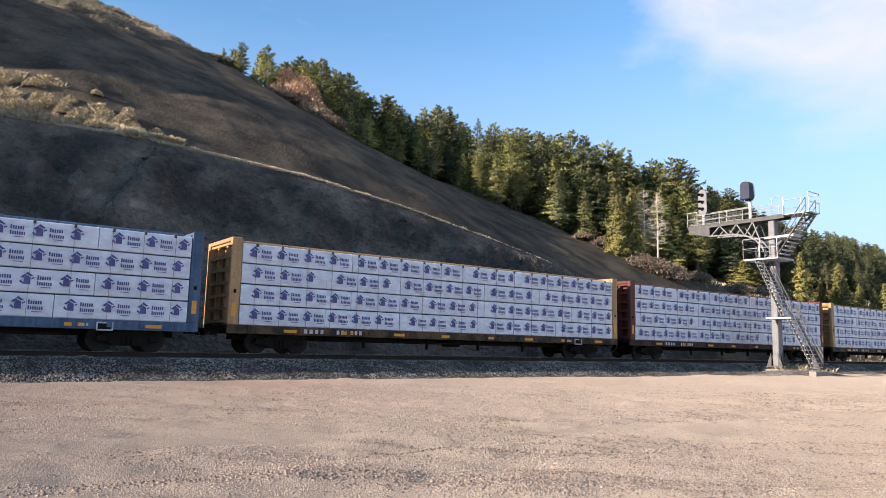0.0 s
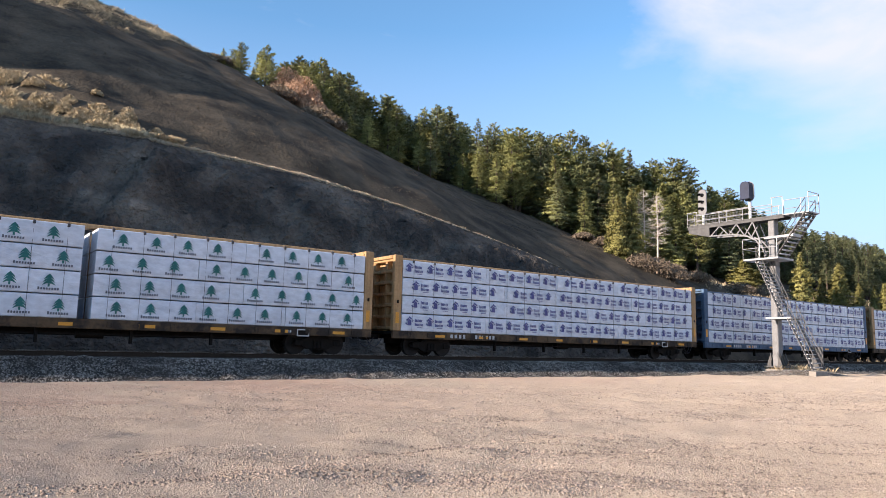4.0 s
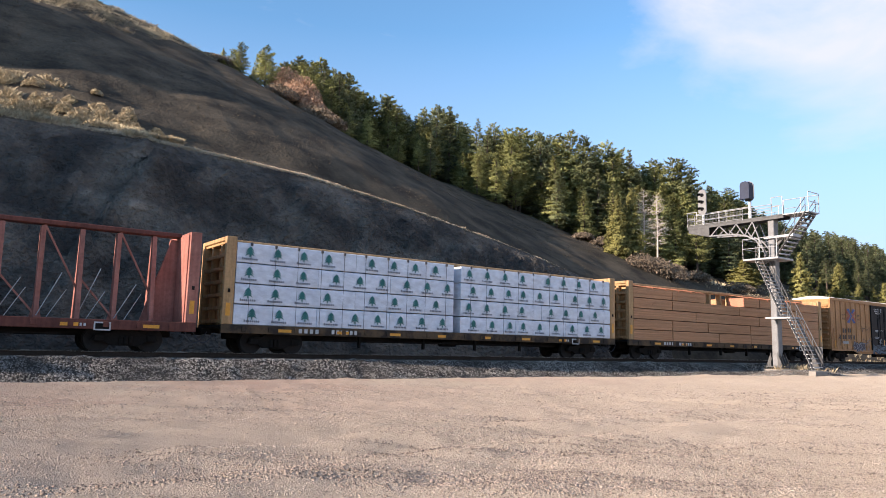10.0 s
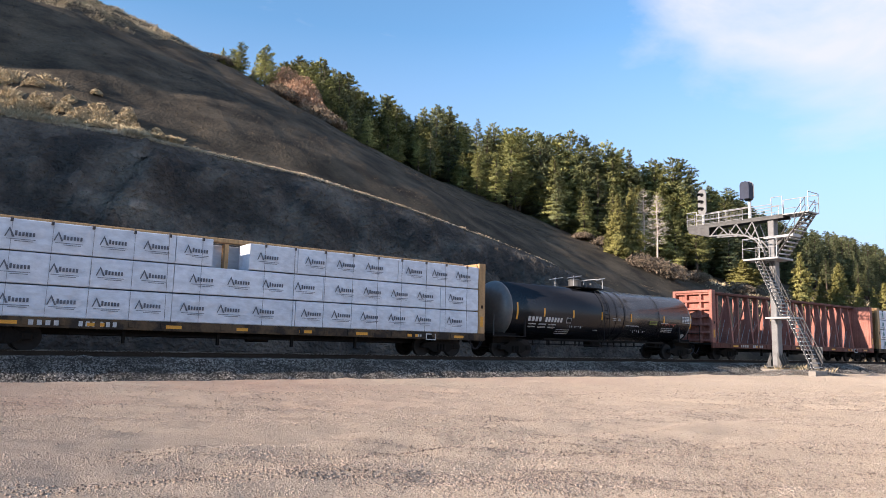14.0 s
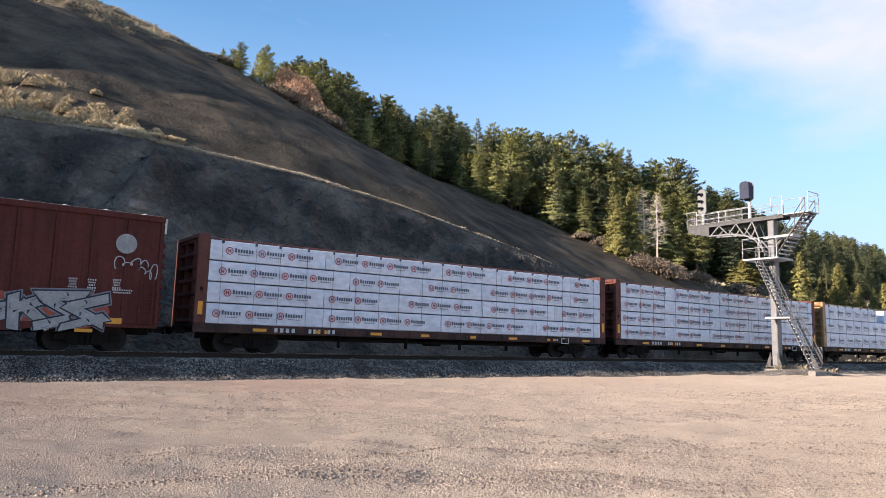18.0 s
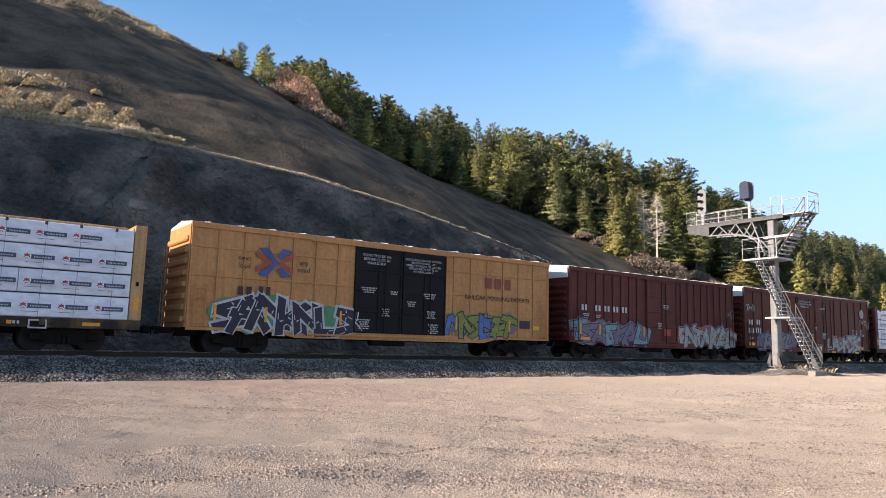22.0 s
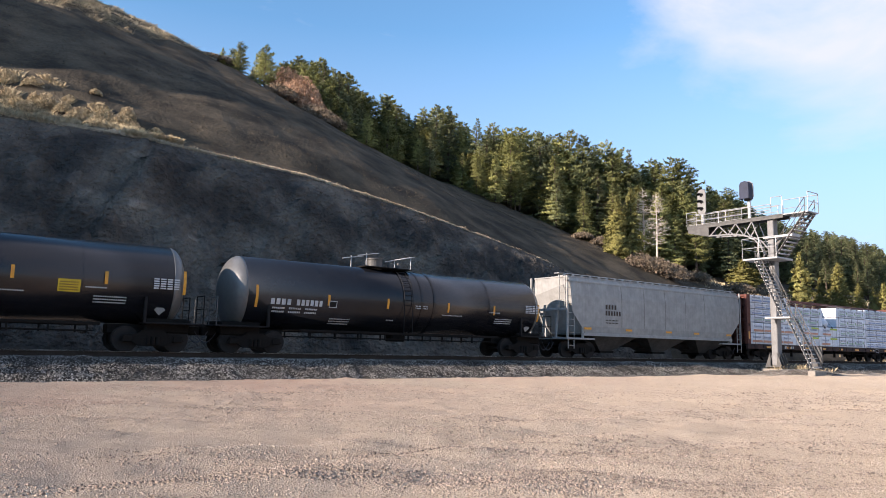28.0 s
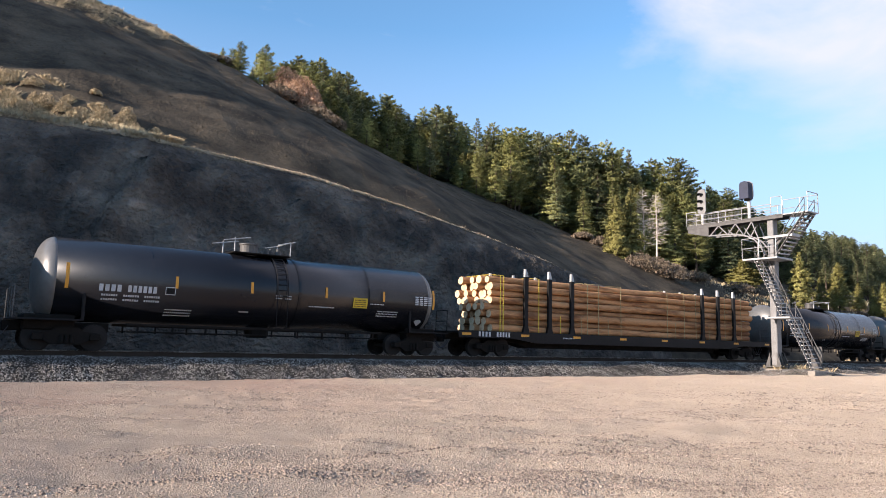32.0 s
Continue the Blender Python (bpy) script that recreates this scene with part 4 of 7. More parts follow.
def wheel_pair(m):
    m.tube((0, -0.95, 0), (0, 0.95, 0), 0.08, 10)
    for s in (-1, 1):
        y = s * 0.755
        m2 = Mesh().spin([(-0.07, 0.30), (-0.07, 0.455), (0.055, 0.465), (0.06, 0.49), (0.085, 0.49), (0.085, 0.36), (0.03, 0.33), (0.03, 0.14), (0.09, 0.12)], 26, "y")
        m.add([(x, y - s * yy, z) for x, yy, z in m2.v], [f if s > 0 else f[::-1] for f in m2.f])


WHEELS = []


def bogie(car, x, spin=True):
    """A four-wheeled bogie under a car."""
    b = part("bogie", shared("bolster", lambda m: m.box(-0.22, 0.22, -1.0, 1.0, 0.42, 0.72, 0.04), M["grime"]), None, car, at=pose(x, 0, 0))
    for s in (-1, 1):
        part("side_frame", shared("side_frame", side_frame, M["grime"]), None, b, at=pose(0, s * 1.03, 0, 0, 0, 0 if s < 0 else 180))
    for wx in (-0.89, 0.89):
        w = part("wheelset", shared("wheelset", wheel_pair, M["wheel"]), None, b, at=pose(wx, 0, 0.46))
        WHEELS.append((w, wx))
    return b


def coupler(car, x, s):
    m = Mesh()
    m.box(min(x, x + s * 0.75), max(x, x + s * 0.75), -0.09, 0.09, 0.72, 0.94, 0.02)
    m.box(x + s * 0.62 - 0.16, x + s * 0.62 + 0.16, -0.19, 0.19, 0.68, 0.98, 0.05)
    part("coupler", m, M["grime"], car)
    h = Mesh()
    pts = [(x + s * t * 0.85, -0.42, 0.80 - 0.42 * math.sin(math.pi * t)) for t in [i / 7 for i in range(8)]]
    ring = []
    for a in pts:
        ring += [(a[0], a[1] + 0.03 * math.cos(q), a[2] + 0.03 * math.sin(q)) for q in (0, 1.257, 2.513, 3.77, 5.027)]
    h.add(ring, [(5 * i + j, 5 * i + (j + 1) % 5, 5 * i + 5 + (j + 1) % 5, 5 * i + 5 + j) for i in range(7) for j in range(5)])
    part("brake_hose", h, M["strap"], car)


def letters(m, x, z, text_w, h, chars, y=-HALF - 0.004, thick=0.003, gap=0.42):
    """A word as plain bars, one for each character."""
    w = text_w / chars
    for i in range(chars):
        a = x + i * w
        m.box(a, a + w * (1 - gap), y - thick, y, z, z + h)


def text_data(body, size, material, bold=0.0):
    """A readable word as a thin mesh, in the x, z plane."""
    cu = bpy.data.curves.new("word", "FONT")
    cu.body, cu.size, cu.extrude, cu.offset = body, size, 0.002, bold
    cu.align_x, cu.align_y = "CENTER", "CENTER"
    cu.resolution_u = 2
    ob = bpy.data.objects.new("word", cu)
    scene.collection.objects.link(ob)
    me = bpy.data.meshes.new_from_object(ob.evaluated_get(bpy.context.evaluated_depsgraph_get()))
    bpy.data.objects.remove(ob)
    me.transform(Matrix.Rotation(radians(90), 4, "X"))
    me.materials.clear()
    me.materials.append(material)
    return me


def ladder(car, x, y, z0, z1, face="side", w=0.42, material=None, rungs=None):
    m = Mesh()
    n = rungs or max(2, int((z1 - z0) / 0.38))
    for k in (-1, 1):
        a = (x + k * w / 2, y, z0) if face == "side" else (x, y + k * w / 2, z0)
        m.beam(a, (a[0], a[1], z1), 0.035, 0.035, (0, 1, 0))
    for i in range(n):
        z = z0 + (z1 - z0) * (i + 0.5) / n
        m.tube((x - w / 2, y, z) if face == "side" else (x, y - w / 2, z), (x + w / 2, y, z) if face == "side" else (x, y + w / 2, z), 0.016, 6)
    return part("ladder", m, material or M["grime"], car)


def reflectors(car, xs, z, vertical=True, y=-HALF - 0.01):
    me = shared("reflector_v" if vertical else "reflector_h",
                (lambda m: m.box(-0.05, 0.05, -0.004, 0.004, -0.3, 0.3)) if vertical else (lambda m: m.box(-0.28, 0.28, -0.004, 0.004, -0.06, 0.06)), M["reflector"])
    for x in xs:
        part("reflector", me, None, car, at=pose(x, y, z))


# -- centre-beam flat car --
def bulkhead(car, x, s, paint, top):
    """End wall of a centre-beam car: s is the way out."""
    b = part("bulkhead", Mesh().box(x - 0.05, x + 0.05, -1.38, 1.38, 1.1, top - 0.1, 0.01), paint, car)
    for y in (-1.5, 1.27):
        part("post", Mesh().box(x - (0.0 if s > 0 else 0.42), x + (0.42 if s > 0 else 0.0), y, y + 0.23, 1.124, top, 0.02), paint, b)
    for i in range(7):
        z = 1.25 + (top - 1.45) * i / 6
        part("rib", Mesh().box(min(x, x + s * 0.34), max(x, x + s * 0.34), -1.27, 1.27, z - 0.07, z + 0.07, 0.015), paint, b)
    part("cap", Mesh().box(min(x, x + s * 0.42), max(x, x + s * 0.42), -1.27, 1.27, top - 0.16, top, 0.02), paint, b)
    for y in (-0.55, 0.55):
        part("stiffener", Mesh().box(min(x, x + s * 0.30), max(x, x + s * 0.30), y - 0.09, y + 0.09, 1.1, top - 0.16, 0.015), paint, b)
    part("reflector", Mesh().box(x + s * 0.21 - 0.09, x + s * 0.21 + 0.09, -1.508, -1.502, 1.45, 1.95), M["reflector"], b)
    part("latch", Mesh().box(x + s * 0.21 - 0.05, x + s * 0.21 + 0.05, -1.53, -1.5, 2.35, 2.5, 0.01), M["grime"], b)


def centerbeam(left, right, label, paint, sill, top=4.55, load=None, empty=False):
    L = right - left
    h = L / 2
    car = thing("centerbeam_car", Matrix.Identity(4), label, "freight car", "cars of the train")
    TRAIN.append((car, (left + right) / 2))
    part("deck", Mesh().box(-h, h, -1.35, 1.35, 0.98, 1.10, 0.01), M["grime"], car)
    part("center_sill", Mesh().box(-h + 0.6, h - 0.6, -0.28, 0.28, 0.55, 0.98, 0.02), M["grime"], car)
    for s in (-1, 1):
        m = Mesh().box(-h, h, s * 1.35 if s > 0 else -1.5, 1.5 if s > 0 else -1.35, 0.78, 1.12, 0.015)
        for i in range(20):
            x = -h + 0.9 + i * (L - 1.8) / 19
            m.box(x - 0.09, x + 0.09, s * 1.5 - 0.035, s * 1.5 + 0.035, 0.86, 1.06, 0.01)
        part("side_sill", m, sill, car)
    part("truss_rod", Mesh().box(-h + 4.5, h - 4.5, -1.2, -1.14, 0.58, 0.63), M["grime"], car)
    for x in (-h * 0.45, -h * 0.15, h * 0.12, h * 0.38):
        part("brake_gear", Mesh().box(x - 0.05, x + 0.05, -1.25, -1.1, 0.30, 0.8, 0.01), M["grime"], car)
    part("brake_cylinder", Mesh().tube((-0.4, -0.7, 0.62), (0.5, -0.7, 0.62), 0.17, 12), M["grime"], car)
    for s in (-1, 1):
        bulkhead(car, s * (h - 0.42), s, paint, top)
        bogie(car, s * (h - 2.35))
        coupler(car, s * (h - 0.1), s)
    part("top_chord", Mesh().box(-h + 0.4, h - 0.4, -0.24, 0.24, top - 0.12, top + 0.06, 0.03), M["brown"] if empty else paint, car)
    n = 17
    for i in range(n):
        x = -h + 1.4 + i * (L - 2.8) / (n - 1)
        m = Mesh()
        if i % 2 == 0:
            # wide tapered upright with flanges
            m.add([(x - 0.05, -0.52, 1.1), (x + 0.05, -0.52, 1.1), (x + 0.05, 0.52, 1.1), (x - 0.05, 0.52, 1.1), (x - 0.05, -0.17, top - 0.14), (x + 0.05, -0.17, top - 0.14), (x + 0.05, 0.17, top - 0.14), (x - 0.05, 0.17, top - 0.14)],
                  [(3, 2, 1, 0), (4, 5, 6, 7), (0, 1, 5, 4), (1, 2, 6, 5), (2, 3, 7, 6), (3, 0, 4, 7)])
            m.beam((x, -0.53, 1.1), (x, -0.18, top - 0.16), 0.03, 0.16, (1, 0, 0))
        else:
            m.box(x - 0.08, x + 0.08, -0.2, 0.2, 1.1, top - 0.16, 0.01)
            m.prism([(x - 0.2, 1.1), (x + 0.2, 1.1), (x + 0.07, 1.7), (x - 0.07, 1.7)], -0.06, 0.06)
        part("upright", m, paint, car)
    for i in range(n - 1):
        x = -h + 1.4 + (i + 0.5) * (L - 2.8) / (n - 1)
        d = (L - 2.8) / (n - 1) * 0.5
        s = 1 if i < n / 2 else -1
        if empty or i % 4 == 0:
            lo, hi = ((2.15, top - 0.55) if i % 2 else (1.2, 2.15))
            part("brace", Mesh().beam((x - s * d, -0.12, lo), (x + s * d, -0.12, hi + 0.5), 0.10, 0.06), paint, car)
            if empty:
                part("cable", Mesh().tube((x - d, -0.30, 1.2), (x + d * 0.1, -0.28, 2.5 + 0.25 * (i % 3)), 0.018, 5).tube((x - d * 0.55, -0.62, 1.15), (x + d * 0.35, -0.5, 2.15), 0.014, 5), M["galv"], car)
    if empty:
        for s in (-1, 1):
            e = s * (h - 0.48)
            part("end_gusset", Mesh().prism([(e, 1.1), (e - s * 1.25, 1.1), (e - s * 0.25, top - 0.2), (e, top - 0.2)][::s], -0.05, 0.05), paint, car)
    reflectors(car, [-h + 2.6 + i * (L - 4.2) / 7 for i in range(8)], 0.93, False, -1.512)
    m = Mesh()
    letters(m, -h + 3.2, 0.86, 1.0, 0.17, 4, -1.512)
    letters(m, -h + 4.7, 0.86, 1.3, 0.17, 6, -1.512)
    letters(m, h - 4.3, 0.88, 0.6, 0.10, 5, -1.512)
    tagged(part("lettering", m, M["ink"], car, "white stencilled car number"), kind="stuff")
    part("placard", Mesh().box(h - 3.5, h - 2.95, -1.52, -1.512, 0.74, 1.04, 0.002), M["ink"], car, "small white outlined placard")
    part("placard_panel", Mesh().box(h - 3.45, h - 3.0, -1.524, -1.5205, 0.79, 0.99), M["grime"], car)
    if load:
        load(left, right, h, top)
    return car


def pack_shape(L, h, w):
    """A wrapped pack of boards: soft edges and a slightly uneven skin."""
    m = Mesh()
    nx, c = max(4, int(L / 0.55)), 0.025
    v, f = [], []
    for i in range(nx + 1):
        x = -L / 2 + L * i / nx
        ring = [(x, -w + c, 0), (x, -w, c)] + [(x, -w - random.uniform(0, 0.018), h * k / 4) for k in (1, 2, 3)]
        ring += [(x, -w, h - c), (x, -w + c, h), (x, 0, h), (x, 0, 0)]
        v += ring
    r = 9
    for i in range(nx):
        for k in range(r):
            a, b = i * r + k, i * r + (k + 1) % r
            f.append((a, b, b + r, a + r)[::-1])
    f += [tuple(range(r)), tuple(range(nx * r, nx * r + r))[::-1]]
    return m.add(v, f)


def wrapped_load(style, tiers=4, seed=1, hole=None, group="lumber loads on the train"):
    def build(left, right, h, top):
        rnd = random.Random(seed)
        load = thing("lumber_load", Matrix.Identity(4), style["label"], "lumber load", group)
        TRAIN.append((load, (left + right) / 2))
        z0, z1 = 1.125, top - 0.16
        th = (z1 - z0) / tiers
        a, b = -h + 0.44, h - 0.44
        for t in range(tiers):
            x = a
            cuts = []
            while x < b - 0.5:
                w = rnd.choice(style.get("lengths", (4.9, 4.9, 3.7, 6.1)))
                if b - (x + w) < 2.2:
                    w = b - x
                cuts.append((x, x + w))
                x += w
            for p0, p1 in cuts:
                if hole and t >= hole[2] and p1 > hole[0] and p0 < hole[1]:
                    spans = [(p0, min(p1, hole[0])), (max(p0, hole[1]), p1)]
                else:
                    spans = [(p0, p1)]
                for q0, q1 in spans:
                    if q1 - q0 < 0.3:
                        continue
                    L = q1 - q0 - 0.02
                    me = pack_shape(L, th - 0.045, 1.22 + rnd.uniform(-0.012, 0.012))
                    pk = part("pack", me, style.get("mats", {}).get(t, style["mat"]), load, at=pose((q0 + q1) / 2, -0.26, z0 + t * th))
                    if style.get("marks"):
                        style["marks"](pk, L, th - 0.045, t, rnd)
                # far half of the load
                part("pack", Mesh().box(p0 + 0.01, p1 - 0.01, 0.26, 1.48, z0 + t * th, z0 + (t + 1) * th - 0.025, 0.02), style["mat"], load)
        n = style.get("straps", 19)
        for i in range(n):
            x = a + (b - a) * (i + 0.5) / n + rnd.uniform(-0.1, 0.1)
            m = Mesh()
            if not (hole and hole[0] < x < hole[1]):
                part("strap_line", Mesh().tube((x, -1.50, 1.1), (x + rnd.uniform(-.04, .04), -1.50, z1 + 0.01), 0.007, 4), M["strapline"], load)
                m.tube((x, -1.5, z1 + 0.012), (x + rnd.uniform(-0.12, 0.12), -0.2, z1 + 0.06), 0.011, 4)
                m.box(x - 0.045, x + 0.045, -1.535, -1.44, z1 - 0.15, z1 - 0.03, 0.01)
                part("strap", m, M["strap"], load)
        return load
    return build


# -- box car --
def boxcar(left, right, label, paint, door, doors, ribs=22, top=4.98, marks=None, belts=(), cap=None):
    L = right - left
    h = L / 2
    mid = (left + right) / 2
    car = thing("box_car", Matrix.Identity(4), label, "freight car", "cars of the train")
    TRAIN.append((car, mid))
    d0, d1 = doors[0] - mid, doors[-1] - mid
    part("body", Mesh().box(-h, h, -1.44, 1.44, 0.98, top - 0.06, 0.02), paint, car)
    m = Mesh()
    for s in (-1, 1):
        v = [(-h - 0.03, s * 1.50, top - 0.10), (h + 0.03, s * 1.50, top - 0.10), (h + 0.03, s * 1.50, top), (-h - 0.03, s * 1.50, top), (h + 0.03, 0, top + 0.17), (-h - 0.03, 0, top + 0.17),
             (h + 0.03, 0, top - 0.10), (-h - 0.03, 0, top - 0.10)]
        f = [(0, 1, 2, 3), (3, 2, 4, 5), (0, 3, 5, 7), (1, 6, 4, 2), (0, 7, 6, 1)]
        m.add(v, f if s < 0 else [q[::-1] for q in f])
    part("roof", m, M["roof"], car, "weathered galvanised roof")
    nr = 14
    for i in range(nr):
        x = -h + (i + 0.5) * L / nr
        part("roof_rib", shared("roof_rib", lambda m: (m.beam((0, -1.46, 0.015), (0, 0, 0.19), 0.07, 0.05), m.beam((0, 1.46, 0.015), (0, 0, 0.19), 0.07, 0.05)), M["roof"]), None, car, at=pose(x, 0, top))
    part("top_rail", Mesh().box(-h - 0.035, h + 0.035, -1.515, -1.44, top - 0.22, top - 0.008, 0.01), paint, car)
    for s in (-1, 1):
        part("side_sill", Mesh().prism([(-h, 0.98), (-h, 0.86), (-h + 3.6, 0.86), (-h + 4.4, 0.66), (h - 4.4, 0.66), (h - 3.6, 0.86), (h, 0.86), (h, 0.98)][::-1], s * 1.47 - 0.03, s * 1.47 + 0.03), paint, car)
    rib = shared("rib_%.2f" % top + paint.name, lambda m: m.prism([(-0.05, 0.95), (0.05, 0.95), (0.05, top - 0.2), (-0.05, top - 0.2)], -1.485, -1.44), paint)
    for i in range(ribs + 1):
        x = -h + 0.05 + i * (L - 0.1) / ribs
        if not d0 - 0.1 < x < d1 + 0.1:
            part("side_rib", rib, None, car, at=pose(x, 0, 0))
            part("side_rib", rib, None, car, at=pose(x, 0, 0, 0, 0, 180))
    for z in belts:
        for a, b in ((-h + 0.1, d0), (d1, h - 0.1)):
            part("belt_rail", Mesh().box(a, b, -1.478, -1.44, z - 0.04, z + 0.04, 0.008), paint, car)
    n = len(doors) - 1
    for k in range(n):
        a, b = doors[k] - mid + 0.02, doors[k + 1] - mid - 0.02
        for s in (-1, 1):
            dr = part("door", Mesh().box(a, b, s * 1.47 - 0.03, s * 1.47 + 0.03, 0.95, top - 0.26, 0.015), door, car)
            y0, y1 = (s * 1.50, s * 1.54) if s > 0 else (-1.54, -1.50)
            for i in range(5):
                z = 1.0 + i * (top - 1.36) / 4
                part("door_rib", Mesh().box(a + 0.03, b - 0.03, y0, y1, z - 0.045, z + 0.045, 0.012), door, dr)
            for x in (a + 0.05, (a + b) / 2, b - 0.05):
                part("door_post", Mesh().box(x - 0.04, x + 0.04, y0, y1 - 0.004 if s > 0 else y1, 0.97, top - 0.3, 0.01), door, dr)
            part("lock_bar", Mesh().tube(((a + b) / 2 + 0.3, s * 1.56, 1.0), ((a + b) / 2 + 0.3, s * 1.56, top - 0.4), 0.022, 6), M["grime"], dr)
    part("door_track", Mesh().box(d0 - (d1 - d0) * 0.42, d1 + 0.3, -1.56, -1.48, 0.78, 0.86, 0.01), paint, car)
    part("upper_track", Mesh().box(d0 - (d1 - d0) * 0.42, d1 + 0.3, -1.55, -1.48, top - 0.27, top - 0.2, 0.01), paint, car)
    for s in (-1, 1):
        e = part("end_wall", Mesh().box(min(s * h, s * (h + 0.05)), max(s * h, s * (h + 0.05)), -1.42, 1.42, 0.95, top - 0.1, 0.01), paint, car)
        if cap:
            part("end_cap", Mesh().box(min(s * h, s * (h + 0.12)), max(s * h, s * (h + 0.12)), -1.42, 1.42, top - 0.62, top - 0.06, 0.015), cap, e, "pale plate over the end wall")
        for i in range(8):
            z = 1.25 + i * (top - (1.9 if not cap else 2.3)) / 7
            part("corrugation", Mesh().box(min(s * h, s * (h + 0.17)), max(s * h, s * (h + 0.17)), -1.32, 1.32, z - 0.11, z + 0.11, 0.05), paint, e)
        ladder(car, s * (h + 0.26), 1.15, 1.0, 4.2, "end", material=paint)
        ladder(car, s * (h - 0.45), -1.56, 0.95, 2.6, "side", material=paint, rungs=5)
        bogie(car, s * (h - 2.2))
        coupler(car, s * (h + 0.1), s)
    part("center_sill", Mesh().box(-h, h, -0.3, 0.3, 0.62, 0.98, 0.02), M["grime"], car)
    part("brake_gear", Mesh().box(-1.2, 0.6, -1.2, -0.8, 0.42, 0.8, 0.06), M["grime"], car)
    if marks:
        marks(car, h, mid)
    return car


# -- tank car --
def tank_car(left, right, label, stripes, marks=None, radius=1.5, zc=2.52, dome=0.0):
    L = right - left
    h = L / 2
    car = thing("tank_car", Matrix.Identity(4), label, "tank car", "cars of the train")
    TRAIN.append((car, (left + right) / 2))
    prof = [(-h, 0.02)] + [(-h + 0.62 - 0.62 * math.cos(t) ** 1, radius * math.sin(t) ** 0.8) for t in [0.15, 0.3, 0.5, 0.7, 0.9, 1.1, 1.3, 1.45, math.pi / 2]]
    prof += [(-a, r) for a, r in prof[::-1]]
    n = len(prof) // 2
    sh = part("shell", Mesh().spin(prof[n - 1:n + 1], 48), M["tank"], car, "glossy black tank shell", smooth=True, at=pose(0, 0, zc))
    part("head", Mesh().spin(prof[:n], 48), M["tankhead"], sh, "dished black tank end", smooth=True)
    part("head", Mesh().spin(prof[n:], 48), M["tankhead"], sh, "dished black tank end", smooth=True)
    for x in (-0.35, 0.35):
        part("strap_band", Mesh().spin([(x + 0.9 - 0.06, radius + 0.002), (x + 0.9 - 0.06, radius + 0.02), (x + 0.9 + 0.06, radius + 0.02), (x + 0.9 + 0.06, radius + 0.002)], 40), M["tank"], sh, smooth=False)
    for x in (-h * 0.55, h * 0.55):
        part("weld_seam", Mesh().spin([(x - 0.015, radius), (x, radius + 0.008), (x + 0.015, radius)], 40), M["tank"], sh)
    zt = zc + radius
    d = part("manway", Mesh().spin([(-0.1, 0.36), (0.42, 0.36), (0.42, 0.40), (0.48, 0.40), (0.50, 0.30)], 20, "z"), M["mast"], car, "dark steel manway", smooth=False, at=pose(dome, 0, zt))
    w = part("platform", Mesh().box(dome - 0.9, dome + 1.6, -0.75, 0.75, zt + 0.0, zt + 0.05, 0.01), M["grime"], car)
    for y in (-0.72, 0.72):
        for x in (dome - 0.85, dome + 1.55):
            part("rail_post", Mesh().tube((x, y, zt), (x, y, zt + 0.62), 0.024, 6), M["galv"], w)
        part("guard_rail", Mesh().tube((dome - 1.3, y, zt + 0.46), (dome - 0.2, y, zt + 0.66), 0.024, 6), M["galv"], w)
        part("guard_rail", Mesh().tube((dome + 1.0, y, zt + 0.48), (dome + 1.75, y, zt + 0.66), 0.024, 6), M["galv"], w)
    part("guard_rail", Mesh().tube((dome + 1.55, -0.72, zt + 0.62), (dome + 1.55, 0.72, zt + 0.62), 0.024, 6), M["galv"], w)
    for k in (0.75, 1.0, 1.25):
        part("valve", Mesh().spin([(0, 0.11), (0.2, 0.11), (0.2, 0.07), (0.32, 0.07), (0.34, 0.03)], 10, "z"), M["mast"], w, at=pose(dome + k, 0.1 * (-1) ** int(k * 4), zt + 0.05))
    # ladder down the side of the shell
    lad = Mesh()
    for x in (dome + 0.75, dome + 1.2):
        pts = [(x, -(radius + 0.06) * math.sin(t), zc + (radius + 0.06) * math.cos(t)) for t in [0.45 + 0.165 * i for i in range(8)]] + [(x, -radius - 0.06, 1.0)]
        for a, b in zip(pts, pts[1:]):
            lad.tube(a, b, 0.018, 5)
    for i in range(9):
        t = 0.5 + i * 0.15
        lad.tube((dome + 0.75, -(radius + 0.06) * math.sin(t), zc + (radius + 0.06) * math.cos(t)), (dome + 1.2, -(radius + 0.06) * math.sin(t), zc + (radius + 0.06) * math.cos(t)), 0.014, 5)
    part("ladder", lad, M["black"], car)
    part("outlet_valve", Mesh().box(-0.35, 0.45, -0.35, 0.35, 0.62, 1.08, 0.08), M["grime"], car)
    for y in (-1.25, 1.25):
        m = Mesh().box(-h + 3.0, h - 3.0, y - 0.05, y + 0.05, 0.92, 1.02, 0.01)
        for i in range(9):
            x = -h + 3.4 + i * (L - 6.8) / 8
            m.box(x - 0.03, x + 0.03, y - 0.03, y + 0.03, 0.66, 1.0)
        m.tube((-h + 3.2, y, 0.72), (h - 3.2, y, 0.72), 0.025, 6)
        part("running_rail", m, M["grime"], car)
    for s in (-1, 1):
        x = s * (h - 0.9)
        part("saddle", Mesh().box(x - 1.1 * (s < 0) - 0.5 * (s > 0), x + 1.1 * (s > 0) + 0.5 * (s < 0), -0.9, 0.9, 0.70, 1.25, 0.05), M["grime"], car)
        part("stub_sill", Mesh().box(min(s * (h - 2.6), s * (h + 0.75)), max(s * (h - 2.6), s * (h + 0.75)), -0.35, 0.35, 0.66, 1.0, 0.03), M["grime"], car)
